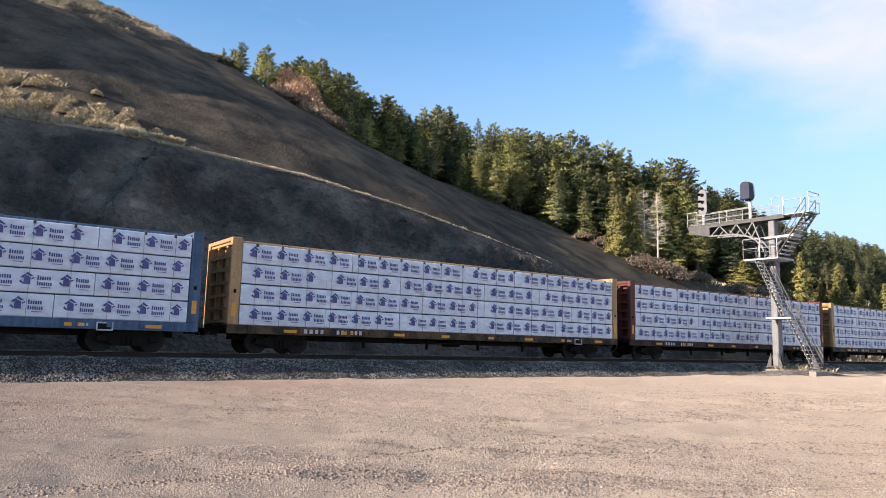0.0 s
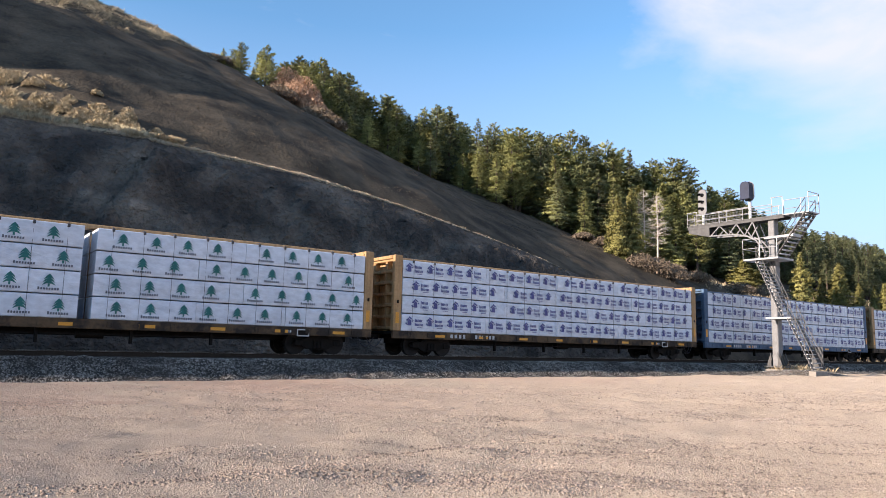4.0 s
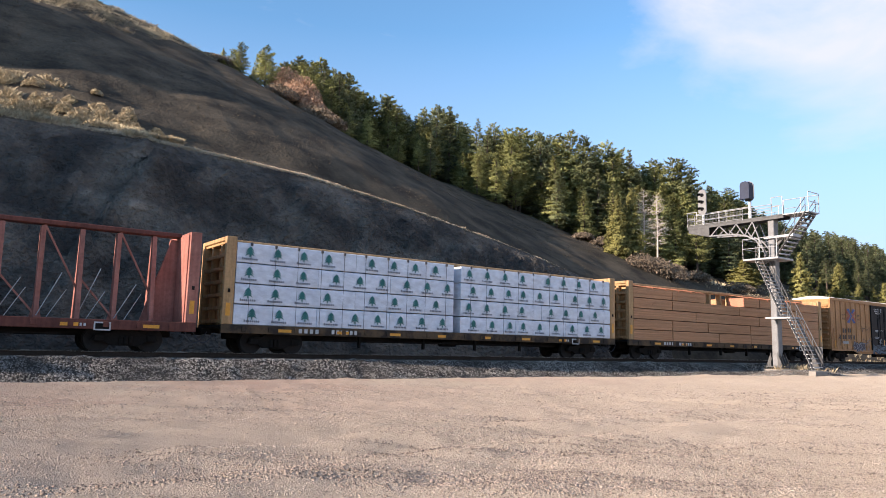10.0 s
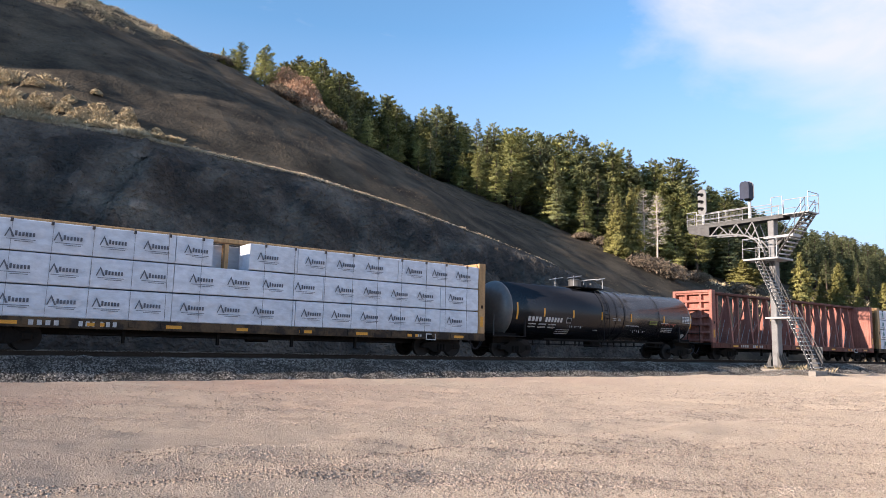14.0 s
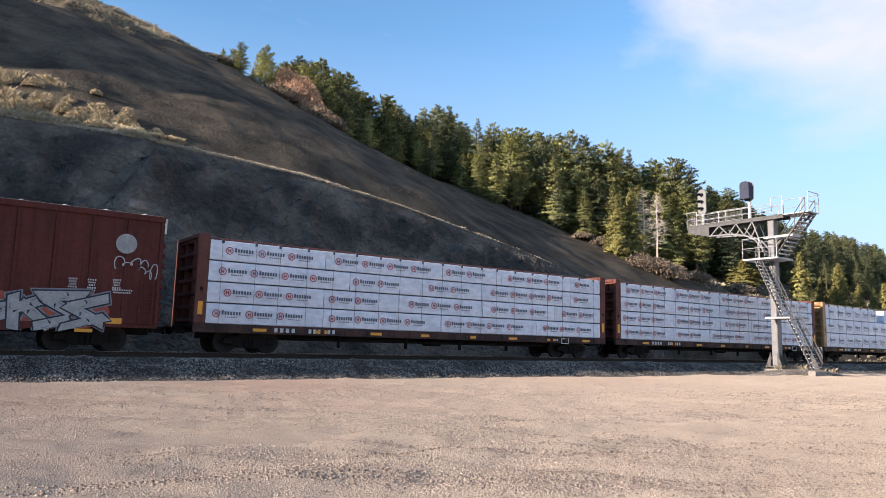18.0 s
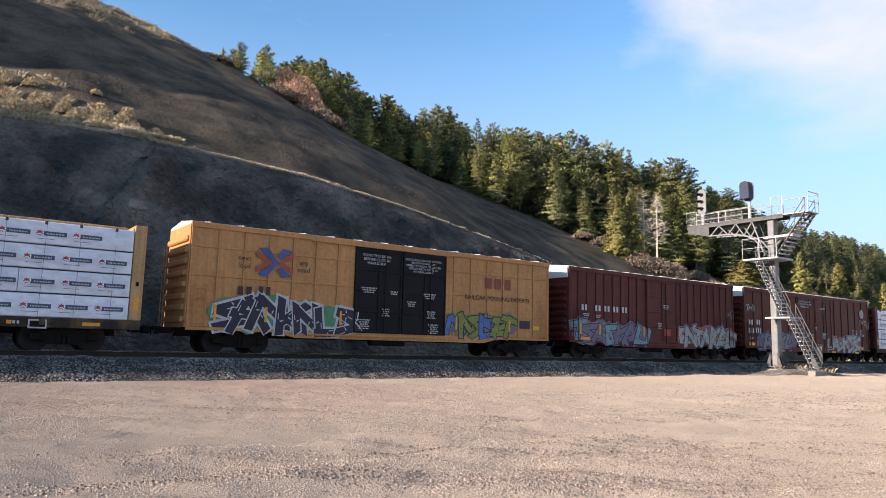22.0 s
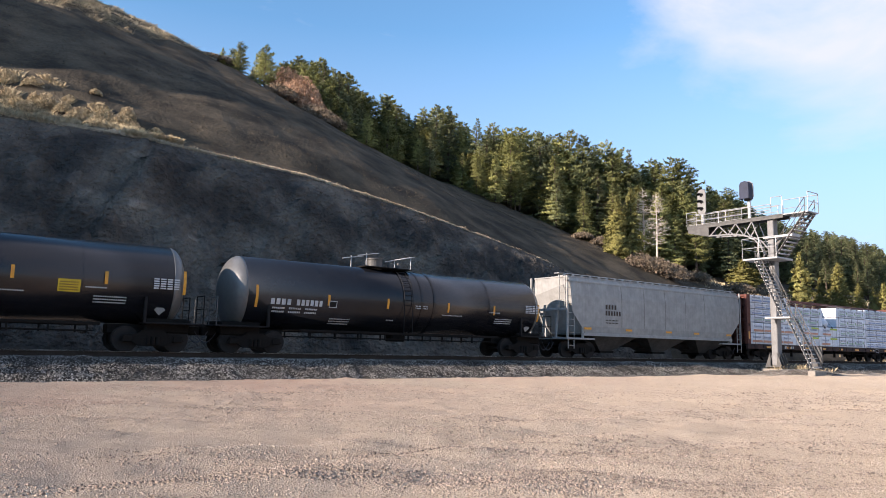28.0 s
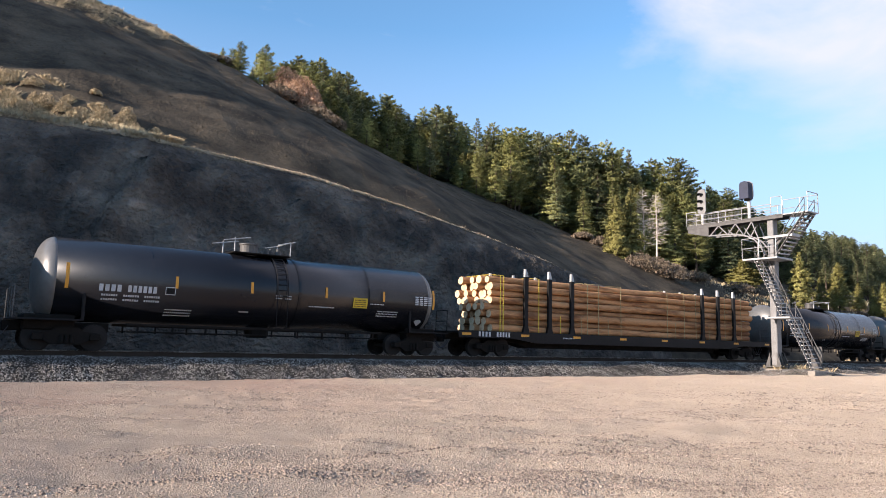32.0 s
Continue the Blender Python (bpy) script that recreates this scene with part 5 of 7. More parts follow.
        part("end_platform", Mesh().box(min(s * (h - 1.5), s * (h + 0.6)), max(s * (h - 1.5), s * (h + 0.6)), -1.45, 1.45, 1.03, 1.09, 0.01), M["black"], car)
        for side in (-1, 1):
            hr = Mesh()
            for y in (side * 1.4, side * 0.5):
                hr.tube((s * (h + 0.55), y, 1.06), (s * (h + 0.55), y, 2.15), 0.02, 6)
            for z in (1.65, 2.15):
                hr.tube((s * (h + 0.55), side * 1.4, z), (s * (h + 0.55), side * 0.5, z), 0.02, 6)
            # the rear rails are paler than the front ones
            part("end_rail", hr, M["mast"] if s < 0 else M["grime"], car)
        part("support", Mesh().box(s * (h - 1.55) - 0.05, s * (h - 1.55) + 0.05, -1.42, -1.30, 1.05, 2.0, 0.01), M["black"], car)
        bogie(car, s * (h - 1.15))
        coupler(car, s * (h + 0.55), s)
    for x, z, hh in stripes:
        dz = z - zc
        y = -math.sqrt(max(0.01, radius ** 2 - dz * dz))
        m = Mesh()
        n = 5
        for i in range(n):
            za, zb = dz - hh / 2 + hh * i / n, dz - hh / 2 + hh * (i + 1) / n
            ya, yb = (-math.sqrt(radius ** 2 - q * q) - 0.006 for q in (za, zb))
            m.add([(x - 0.055, ya, za), (x + 0.055, ya, za), (x + 0.055, yb, zb), (x - 0.055, yb, zb)], [(0, 1, 2, 3)])
        part("reflector", m, M["reflector"], sh, "yellow reflective stripe")
    if marks:
        marks(car, sh, h, radius)
    return car


# ---- printed marks on the wrapped packs: plain shapes and bars ----
MARK_Y = -1.262


def flat(m, pts, y=MARK_Y):
    """A flat outline in x, z on a pack's face."""
    m.add([(x, y, z) for x, z in pts], [tuple(range(len(pts)))])


def bar(m, x, z, w, h, y=MARK_Y):
    flat(m, [(x, z), (x + w, z), (x + w, z + h), (x, z + h)], y)


def word(m, x, z, w, h, n, y=MARK_Y):
    """A word too small or not to be lettered: one bar for each character."""
    k = w / n
    for i in range(n):
        top = h * (1.0 if i == 0 else 0.78)
        bar(m, x + i * k, z, k * 0.66, top, y)


def disc(m, x, z, r, n=12, hole=0.0, y=MARK_Y):
    if not hole:
        flat(m, [(x + r * math.cos(6.2832 * i / n), z + r * math.sin(6.2832 * i / n)) for i in range(n)], y)
        return
    for i in range(n):
        a, b = 6.2832 * i / n, 6.2832 * (i + 1) / n
        flat(m, [(x + r * math.cos(a), z + r * math.sin(a)), (x + r * math.cos(b), z + r * math.sin(b)), (x + hole * math.cos(b), z + hole * math.sin(b)), (x + hole * math.cos(a), z + hole * math.sin(a))], y)


def printed(pack, layers, label):
    for m, key in layers:
        if m.v:
            tagged(part("print", m, M[key], pack, label), kind="stuff")


def spread(L, pitch, rnd, clip=0.0):
    """Where a repeated print falls along a pack."""
    x = -L / 2 + rnd.uniform(0.08, 0.5) * pitch
    out = []
    while x < L / 2 - clip:
        out.append(x)
        x += pitch * rnd.uniform(0.97, 1.03)
    return out


def roof_marks(pack, L, h, t, rnd):
    a = Mesh()
    for x in spread(L, 1.16, rnd, 0.45):
        z = h * 0.27
        s = h / 0.8
        for poly in ([(0, .30), (.16, .43), (.21, .36), (.10, .27)], [(.16, .43), (.34, .34), (.42, .36), (.22, .50)], [(.12, .05), (.34, .05), (.33, .30), (.22, .37), (.12, .27)], [(-.02, .14), (.10, .05), (.12, .10), (.02, .20)], [(.36, .22), (.46, .28), (.44, .32), (.36, .28)]):
            flat(a, [(x + px * s * 0.95, z + pz * s * 0.95) for px, pz in poly])
        if x + 0.98 < L / 2:
            word(a, x + 0.50, z + 0.22 * s, 0.42, 0.15 * s, 6)
            word(a, x + 0.50, z + 0.03 * s, 0.46, 0.14 * s, 7)
            bar(a, x + 0.62, z - 0.05 * s, 0.3, 0.02)
    printed(pack, [(a, "purple")], "printed purple emblem and bars")


def tree_marks(pack, L, h, t, rnd):
    a, b = Mesh(), Mesh()
    for x in spread(L, 1.15, rnd, 0.6):
        z = h * 0.34
        cx = x + 0.32
        for k, (w, tall) in enumerate(((0.21, 0.19), (0.20, 0.18), (0.17, 0.19))):
            zz = z + k * 0.095
            flat(a, [(cx - w, zz - 0.02), (cx - w * 0.35, zz + 0.045), (cx + w * 0.35, zz + 0.045), (cx + w, zz - 0.02), (cx + w * 0.5, zz + tall * 0.55), (cx, zz + tall), (cx - w * 0.5, zz + tall * 0.55)], MARK_Y - 0.001 * k)
        bar(a, cx - 0.03, z - 0.06, 0.06, 0.10)
        word(b, x, h * 0.13, 0.66, 0.095, 8)
    printed(pack, [(a, "teal"), (b, "slate")], "printed teal tree emblem over a grey word")


def peak_marks(pack, L, h, t, rnd):
    a = Mesh()
    for x in spread(L, 1.42, rnd, 0.9):
        z = h * 0.40
        flat(a, [(x, z), (x + 0.04, z), (x + 0.14, z + 0.24), (x + 0.14, z + 0.34)])
        flat(a, [(x + 0.14, z + 0.34), (x + 0.14, z + 0.24), (x + 0.23, z), (x + 0.30, z)])
        word(a, x + 0.30, z + 0.05, 0.62, 0.17, 6)
        bar(a, x + 0.06, z - 0.07, 0.86, 0.018)
        bar(a, x + 0.30, z - 0.13, 0.55, 0.018)
    printed(pack, [(a, "slate")], "printed grey peak emblem and word")


def ring_marks(pack, L, h, t, rnd):
    a, b = Mesh(), Mesh()
    for x in spread(L, 1.28, rnd, 1.15):
        z = h * 0.50
        disc(a, x + 0.16, z, 0.155, 14, 0.120)
        bar(a, x + 0.10, z - 0.07, 0.035, 0.14), bar(a, x + 0.185, z - 0.07, 0.035, 0.14), bar(a, x + 0.135, z - 0.02, 0.05, 0.04)
        word(b, x + 0.37, z - 0.04, 0.78, 0.17, 7)
        word(b, x + 0.50, z - 0.14, 0.50, 0.045, 6)
    printed(pack, [(a, "crimson"), (b, "slate")], "printed red ring and grey word")


def leaf_marks(pack, L, h, t, rnd):
    a, b, c, d = Mesh(), Mesh(), Mesh(), Mesh()
    for x in spread(L, 1.12, rnd, 0.85):
        z = h * 0.46
        bar(b, x + 0.16, z - 0.07, 0.76, 0.15)
        flat(d, [(x + 0.1 + 0.135 * math.sin(6.2832 * i / 10), z + 0.01 + 0.135 * math.cos(6.2832 * i / 10)) for i in range(10)], MARK_Y - 0.002)
        word(c, x + 0.31, z - 0.025, 0.54, 0.055, 12, MARK_Y - 0.004)
        pts = []
        for i in range(14):
            r = 0.115 if i % 2 == 0 else 0.07
            pts.append((x + 0.1 + r * math.sin(6.2832 * i / 14), z + 0.01 + r * math.cos(6.2832 * i / 14)))
        flat(a, pts, MARK_Y - 0.004)
        bar(d, x + 0.04, z - 0.05, 0.12, 0.05, MARK_Y - 0.006)
        bar(b, x + 0.05, z - 0.19, 0.5, 0.014)
    printed(pack, [(b, "navyteal"), (d, "white"), (a, "crimson"), (c, "whitespray")], "printed red leaf on a dark bar")


def trim_marks(colour, green):
    def marks(pack, L, h, t, rnd):
        a, b, c = Mesh(), Mesh(), Mesh()
        for x in spread(L, 1.34, rnd, 1.15):
            word(a, x + 0.02, h * 0.56, 1.0, min(0.15, h * 0.25), 8)
            if green:
                word(c, x, h * 0.30, 0.92, h * 0.18, 12)
                disc(c, x + 1.16, h * 0.50, min(0.10, h * 0.15), 10)
                bar(b, x - 0.05, h * 0.12, 1.05, h * 0.12)
            else:
                bar(b, x - 0.06, h * 0.16, 1.24, h * 0.20)
        printed(pack, [(a, "paleslate"), (b, "paleslate" if green else colour), (c, "palegreen")], "printed grey word over a coloured bar")
    return marks


BLUE_TRIM, ORANGE_TRIM, GREEN_TRIM = trim_marks("woodblue", False), trim_marks("woodorange", False), trim_marks("leafgreen", True)


def mixed_load(left, right, h, top):
    """Packs of several heights and prints, with a gap in the upper tiers."""
    rnd = random.Random(31)
    load = thing("lumber_load", Matrix.Identity(4), "mixed wrapped packs of trim boards with an upper gap", "lumber load", "lumber loads on the train")
    TRAIN.append((load, (left + right) / 2))
    rows = []
    for z0, z1, mk in ((1.13, 1.86, ORANGE_TRIM), (1.87, 2.60, ORANGE_TRIM)):
        rows += [(-10.85, -4.6, z0, z1, mk), (-4.58, -1.6, z0, z1, mk), (-1.58, 1.2, z0, z1, mk)]
    rows += [(-10.85, -5.95, 2.62, 3.12, GREEN_TRIM), (-10.85, -5.95, 3.13, 3.54, BLUE_TRIM), (-10.85, -5.95, 3.55, 3.97, BLUE_TRIM), (-10.85, -5.95, 3.98, 4.50, BLUE_TRIM)]
    rows += [(-5.93, -1.0, 2.62, 3.28, GREEN_TRIM), (-5.93, -1.0, 3.29, 3.95, GREEN_TRIM)]
    for i in range(4):
        rows.append((1.25, 6.2, 1.13 + i * 0.77, 1.88 + i * 0.77, GREEN_TRIM))
    for i in range(5):
        rows.append((6.23, 11.12, 1.13 + i * 0.49, 1.60 + i * 0.49, BLUE_TRIM))
    rows += [(6.23, 11.12, 3.59, 3.92, GREEN_TRIM), (6.23, 11.12, 3.93, 4.28, GREEN_TRIM)]
    for x0, x1, z0, z1, mk in rows:
        L = x1 - x0 - 0.02
        pk = part("pack", pack_shape(L, z1 - z0 - 0.015, 1.22 + rnd.uniform(-0.012, 0.012)), M["white"], load, at=pose((x0 + x1) / 2, -0.26, z0))
        mk(pk, L, z1 - z0 - 0.015, 0, rnd)
        if mk is ORANGE_TRIM and x0 > -5:
            m = Mesh()
            bar(m, L * 0.12, (z1 - z0) * 0.72, 1.1, 0.13, MARK_Y - 0.004)
            tagged(part("print", m, M["lime"], pk, "lime green label"), kind="stuff")
        part("pack", Mesh().box(x0 + 0.01, x1 - 0.01, 0.26, 1.48, z0, z1 - 0.015, 0.02), M["white"], load)
    part("loose_wrap", Mesh().spin([(0, 0.55), (0.35, 0.62), (0.6, 0.5), (0.75, 0.2), (0.78, 0.02)], 12, "z"), M["white"], load, "bulging loose plastic wrap", smooth=True, at=pose(-0.3, -0.9, 2.6))
    for i in range(20):
        x = -10.3 + i * 1.08 + rnd.uniform(-0.1, 0.1)
        zt = 4.5 if x < -5.9 else 3.95 if x < -1 else 2.6 if x < 1.2 else 4.2 if x < 6.2 else 4.28
        m = Mesh().tube((x, -1.50, 1.1), (x, -1.50, zt + 0.01), 0.007, 4).tube((x, -1.5, zt + 0.01), (x - 0.35, -0.1, top - 0.02), 0.012, 4).box(x - 0.04, x + 0.04, -1.54, -1.44, zt - 0.1, zt + 0.03, 0.01)
        part("strap", m, M["strap"], load)


def two_blocks(style, seed, cut):
    """A load in two blocks with a slot between them."""
    def build(left, right, h, top):
        rnd = random.Random(seed)
        load = thing("lumber_load", Matrix.Identity(4), style["label"], "lumber load", "lumber loads on the train")
        TRAIN.append((load, (left + right) / 2))
        z0, th = 1.125, (top - 0.16 - 1.125) / 4
        for b0, b1, lift in ((-h + 0.44, cut - 0.22, 0.0), (cut + 0.2, h - 0.44, -0.03)):
            for t in range(4):
                n = 2 if t % 2 else 3
                edges = [b0 + (b1 - b0) * i / n for i in range(n + 1)]
                for q0, q1 in zip(edges, edges[1:]):
                    L = q1 - q0 - 0.015
                    pk = part("pack", pack_shape(L, th - 0.04 + lift / 4, 1.22 + rnd.uniform(-0.015, 0.015)), M["white"], load, at=pose((q0 + q1) / 2, -0.26, z0 + t * (th + lift / 4)))
                    style["marks"](pk, L, th - 0.02, t, rnd)
                    part("pack", Mesh().box(q0, q1 - 0.015, 0.26, 1.48, z0 + t * th, z0 + (t + 1) * th - 0.025, 0.02), M["white"], load)
            k = 10
            for i in range(k):
                x = b0 + (b1 - b0) * (i + 0.5) / k + rnd.uniform(-0.08, 0.08)
                zt = z0 + 4 * th
                part("strap", Mesh().tube((x, -1.50, 1.1), (x, -1.50, zt), 0.007, 4).tube((x, -1.5, zt), (x, -0.2, zt + 0.06), 0.011, 4).box(x - 0.045, x + 0.045, -1.535, -1.44, zt - 0.15, zt - 0.03, 0.01), M["strap"], load)
    return build


def bare_boards(left, right, h, top):
    """Sawn timber without wrapping, five packs high, each of many layers of boards."""
    rnd = random.Random(17)
    load = thing("lumber_load", Matrix.Identity(4), "stack of bare sawn timber packs five high", "lumber load", "lumber loads on the train")
    TRAIN.append((load, (left + right) / 2))
    z0, tiers = 1.125, 5
    th = (top - 0.30 - z0) / tiers
    a, b = -h + 0.44, h - 0.44
    for t in range(tiers):
        x = a
        while x < b - 0.5:
            w = rnd.choice((4.9, 6.1, 6.1, 7.3, 3.7))
            if b - (x + w) < 2.5:
                w = b - x
            spans = [(x, x + w)]
            if t == tiers - 1:
                spans = [(max(x, p), min(x + w, q)) for p, q in ((a, -3.6), (0.75, b))]
            for q0, q1 in spans:
                if q1 - q0 < 0.3:
                    continue
                n = 9
                pk = part("pack", Mesh().box(q0 + 0.05, q1 - 0.08, -1.44, -0.27, z0 + t * th + 0.004, z0 + (t + 1) * th - 0.04), M["wood"], load)
                for k in range(n):
                    m = Mesh()
                    o = rnd.uniform(0, 0.012)
                    e0, e1 = rnd.uniform(0, 0.03), rnd.uniform(0, 0.03)
                    m.box(q0 + e0, q1 - 0.03 - e1, -1.48 + o, -0.26, z0 + t * th + k * (th - 0.05) / n, z0 + t * th + (k + 1) * (th - 0.05) / n - 0.004, 0.003)
                    part("board_layer", m, M["wood"], pk)
                part("pack", Mesh().box(q0 + 0.01, q1 - 0.03, 0.26, 1.48, z0 + t * th, z0 + (t + 1) * th - 0.045, 0.01), M["wood"], load)
                if t == tiers - 1 and q0 > 0 and q0 < 1:
                    part("end_board", Mesh().box(q0 - 0.03, q0 - 0.005, -1.46, -0.3, z0 + t * th, z0 + (t + 1) * th - 0.03), M["endwood"], load, "red-painted board ends")
            x += w
    zt = z0 + tiers * th
    for i in range(17):
        x = a + (b - a) * (i + 0.4) / 17
        if -3.6 < x < 0.75:
            continue
        part("strap", Mesh().tube((x, -1.49, zt - 0.15), (x, -1.49, zt - 0.02), 0.02, 5).tube((x, -1.48, zt), (x - 0.45, -0.1, top - 0.03), 0.014, 4), M["endwood"], load)


# ---- graffiti: runs of jagged letter-like shapes, no words ----
def graffiti(car, x0, x1, z0, z1, fill, outline, back, seed, n=5, y=-1.49, cloud=None, second=None):
    rnd = random.Random(seed)
    n = int(n * 1.5)
    w = (x1 - x0) / n
    keys = [back, outline, fill, second or fill, back + " glint"]
    layers = {k: Mesh() for k in keys}
    if cloud:
        c = Mesh()
        for i in range(n):
            cx, cz, r = x0 + (x1 - x0) * (i + 0.5) / n, z0 + (z1 - z0) * rnd.uniform(0.4, 0.7), (z1 - z0) * rnd.uniform(0.38, 0.52)
            k = 16
            flat(c, [(cx + r * 1.2 * math.cos(6.2832 * j / k) * rnd.uniform(0.9, 1.08), max(z0 - 0.05, cz + r * math.sin(6.2832 * j / k) * rnd.uniform(0.9, 1.08))) for j in range(k)], y - 0.0005 * i)
        tagged(part("spray_cloud", c, M[cloud], car, "soft spray-paint haze"), kind="stuff")
    # each shape is a few thick angular strokes, drawn three times: halo, outline, fill
    forms = (((0, 0, .1, 1), (.1, 1, .9, .15), (.9, .15, .8, 1)), ((.1, 0, .15, 1), (.15, .5, .9, 1), (.2, .55, .95, 0)), ((.9, .95, .15, .8), (.15, .8, .85, .4), (.85, .4, .1, .05)),
             ((.05, .95, .95, .9), (.5, .9, .45, 0)), ((.0, 0, .45, 1), (.45, 1, .95, 0), (.2, .4, .8, .35)), ((.1, 1, .15, .05), (.15, .05, .95, .1), (.15, .55, .7, .5), (.1, .95, .9, .9)),
             ((.1, .9, .2, .1), (.2, .1, .8, .1), (.8, .1, .9, .95)))
    for i in range(n):
        a, b = x0 + i * w - 0.22 * w, x0 + (i + 1) * w + 0.22 * w
        zb, zt = z0 + rnd.uniform(0.04, 0.12) * (z1 - z0), z0 + (z1 - z0) * rnd.uniform(0.78, 0.96)
        lean, hgt = rnd.uniform(-0.1, 0.4) * w, zt - zb
        body = fill if (i % 3 or not second) else second
        thick = min(w * 0.40, hgt * 0.30)
        for k, (ax, az, bx, bz) in enumerate(rnd.choice(forms)):
            p = Vector((a + (b - a) * ax + lean * az + rnd.uniform(-.24, .24) * w, zb + hgt * min(1, max(0, az + rnd.uniform(-.2, .2)))))
            q = Vector((a + (b - a) * bx + lean * bz + rnd.uniform(-.24, .24) * w, zb + hgt * min(1, max(0, bz + rnd.uniform(-.2, .2)))))
            d = (q - p).normalized()
            e = Vector((-d.y, d.x))
            skew = rnd.uniform(-0.4, 0.4) * thick
            for key, grow, off in ((back, 0.10, 0.004 - 0.004 * i), (outline, 0.05, 0.007), (body, 0.0, 0.0085)):
                half = thick * 0.5 + grow
                c0, c1 = p - d * (thick * 0.35 + grow), q + d * (thick * 0.35 + grow)
                flat(layers[key], [(v.x, max(z0 - 0.06, v.y)) for v in (c0 - e * half - d * skew, c1 - e * half + d * skew, c1 + e * half - d * skew, c0 + e * half + d * skew)], y - off - 0.004 * i - 0.00005 * k)
            mid = p.lerp(q, rnd.uniform(0.3, 0.7))
            flat(layers[back + " glint"], [(v.x, v.y) for v in (mid + e * thick * 0.2, mid + d * hgt * 0.2 + e * thick * 0.25, mid + d * hgt * 0.2 + e * thick * 0.34, mid + e * thick * 0.32)], y - 0.0100 - 0.004 * i)
            flat(layers[outline], [(v.x, max(z0, v.y)) for v in (mid - e * thick * 0.5, mid - d * thick * 0.3 - e * thick * 0.1, mid - d * thick * 0.15 + e * thick * 0.1)], y - 0.0095 - 0.004 * i)
    for key, m in layers.items():
        if m.v:
            tagged(part("graffiti", m, M[key.split()[0]], car, "sprayed graffiti letters"), kind="stuff")


def scrawl(car, x0, x1, z0, z1, key, seed, y=-1.495, thick=0.035):
    """A thin tag: one looping line."""
    rnd = random.Random(seed)
    loops = max(3, int((x1 - x0) / ((z1 - z0) * 0.45)))
    ph, wob = rnd.uniform(0, 6), rnd.uniform(0.5, 1.2)
    pts = []
    n = loops * 12
    for i in range(n + 1):
        t = i / n
        a = 6.2832 * loops * t + ph
        amp = (z1 - z0) * 0.5 * (0.55 + 0.45 * math.sin(a * 0.37 + seed))
        pts.append((x0 + (x1 - x0) * t + wob * 0.16 * (z1 - z0) * math.sin(a * 1.02), (z0 + z1) / 2 + amp * math.cos(a + 0.6 * math.sin(a * 0.5))))
    m = Mesh()
    for p, q in zip(pts, pts[1:]):
        d = Vector((q[0] - p[0], q[1] - p[1]))
        if d.length > 1e-4:
            e = Vector((-d.y, d.x)).normalized() * thick * 0.5
            flat(m, [(p[0] - e.x, p[1] - e.y), (q[0] - e.x, q[1] - e.y), (q[0] + e.x, q[1] + e.y), (p[0] + e.x, p[1] + e.y)], y)
    tagged(part("tag", m, M[key], car, "scrawled spray-paint tag"), kind="stuff")


def note(car, x, z, w, lines, key="ink", y=-1.55, h=0.055):
    """A block of writing too small to read, as bars."""
    m = Mesh()
    for i in range(lines):
        k = w * (1 - 0.15 * (i % 3))
        letters(m, x + (w - k) / 2, z - i * h * 1.7, k, h, max(4, int(k / 0.07)), y)
    tagged(part("small_print", m, M[key], car, "block of small stencilled print"), kind="stuff")


def wording(car, text, x, z, size, key, y, bold=0.0):
    part("wording", text_data(text, size, M[key], bold), None, car, "painted words", at=pose(x, y, z))


def plate(car, x0, x1, z0, z1, key, y, label):
    return part("plate", Mesh().box(x0, x1, y - 0.004, y, z0, z1), M[key], car, label)


def crossed_logo(car, x, z, w, h, y=-1.50):
    """Two bent bands that cross, red and blue."""
    band = 0.15 * h
    for side in (-1, 1):
        for up in (-1, 1):
            m = Mesh()
            flat(m, [(x + side * w / 2, z + up * h * 0.42), (x + side * w / 2, z + up * h * 0.2), (x + side * w * 0.12, z - up * band * 0.5), (x + side * w * 0.12, z + up * band * 0.5)], y - 0.001 * (up > 0))
            part("emblem_band", m, M["logored"], car, "faded red band of a crossed emblem")
    for up in (-1, 1):
        m = Mesh()
        flat(m, [(x - w * 0.46, z + up * h * 0.5), (x - w * 0.2, z + up * h * 0.56), (x + w * 0.02, z + up * band * 0.8), (x + w * 0.10, z), (x - w * 0.06, z), (x - w * 0.12, z + up * band * 0.6)], y - 0.006)
        part("emblem_band", m, M["logoblue"], car, "faded blue band of a crossed emblem")
        m = Mesh()
        flat(m, [(x + w * 0.46, z + up * h * 0.5), (x + w * 0.2, z + up * h * 0.56), (x + w * 0.04, z + up * band * 1.7), (x + w * 0.14, z + up * band * 1.0)], y - 0.007)
        part("emblem_band", m, M["logoblue"], car, "faded blue band of a crossed emblem")


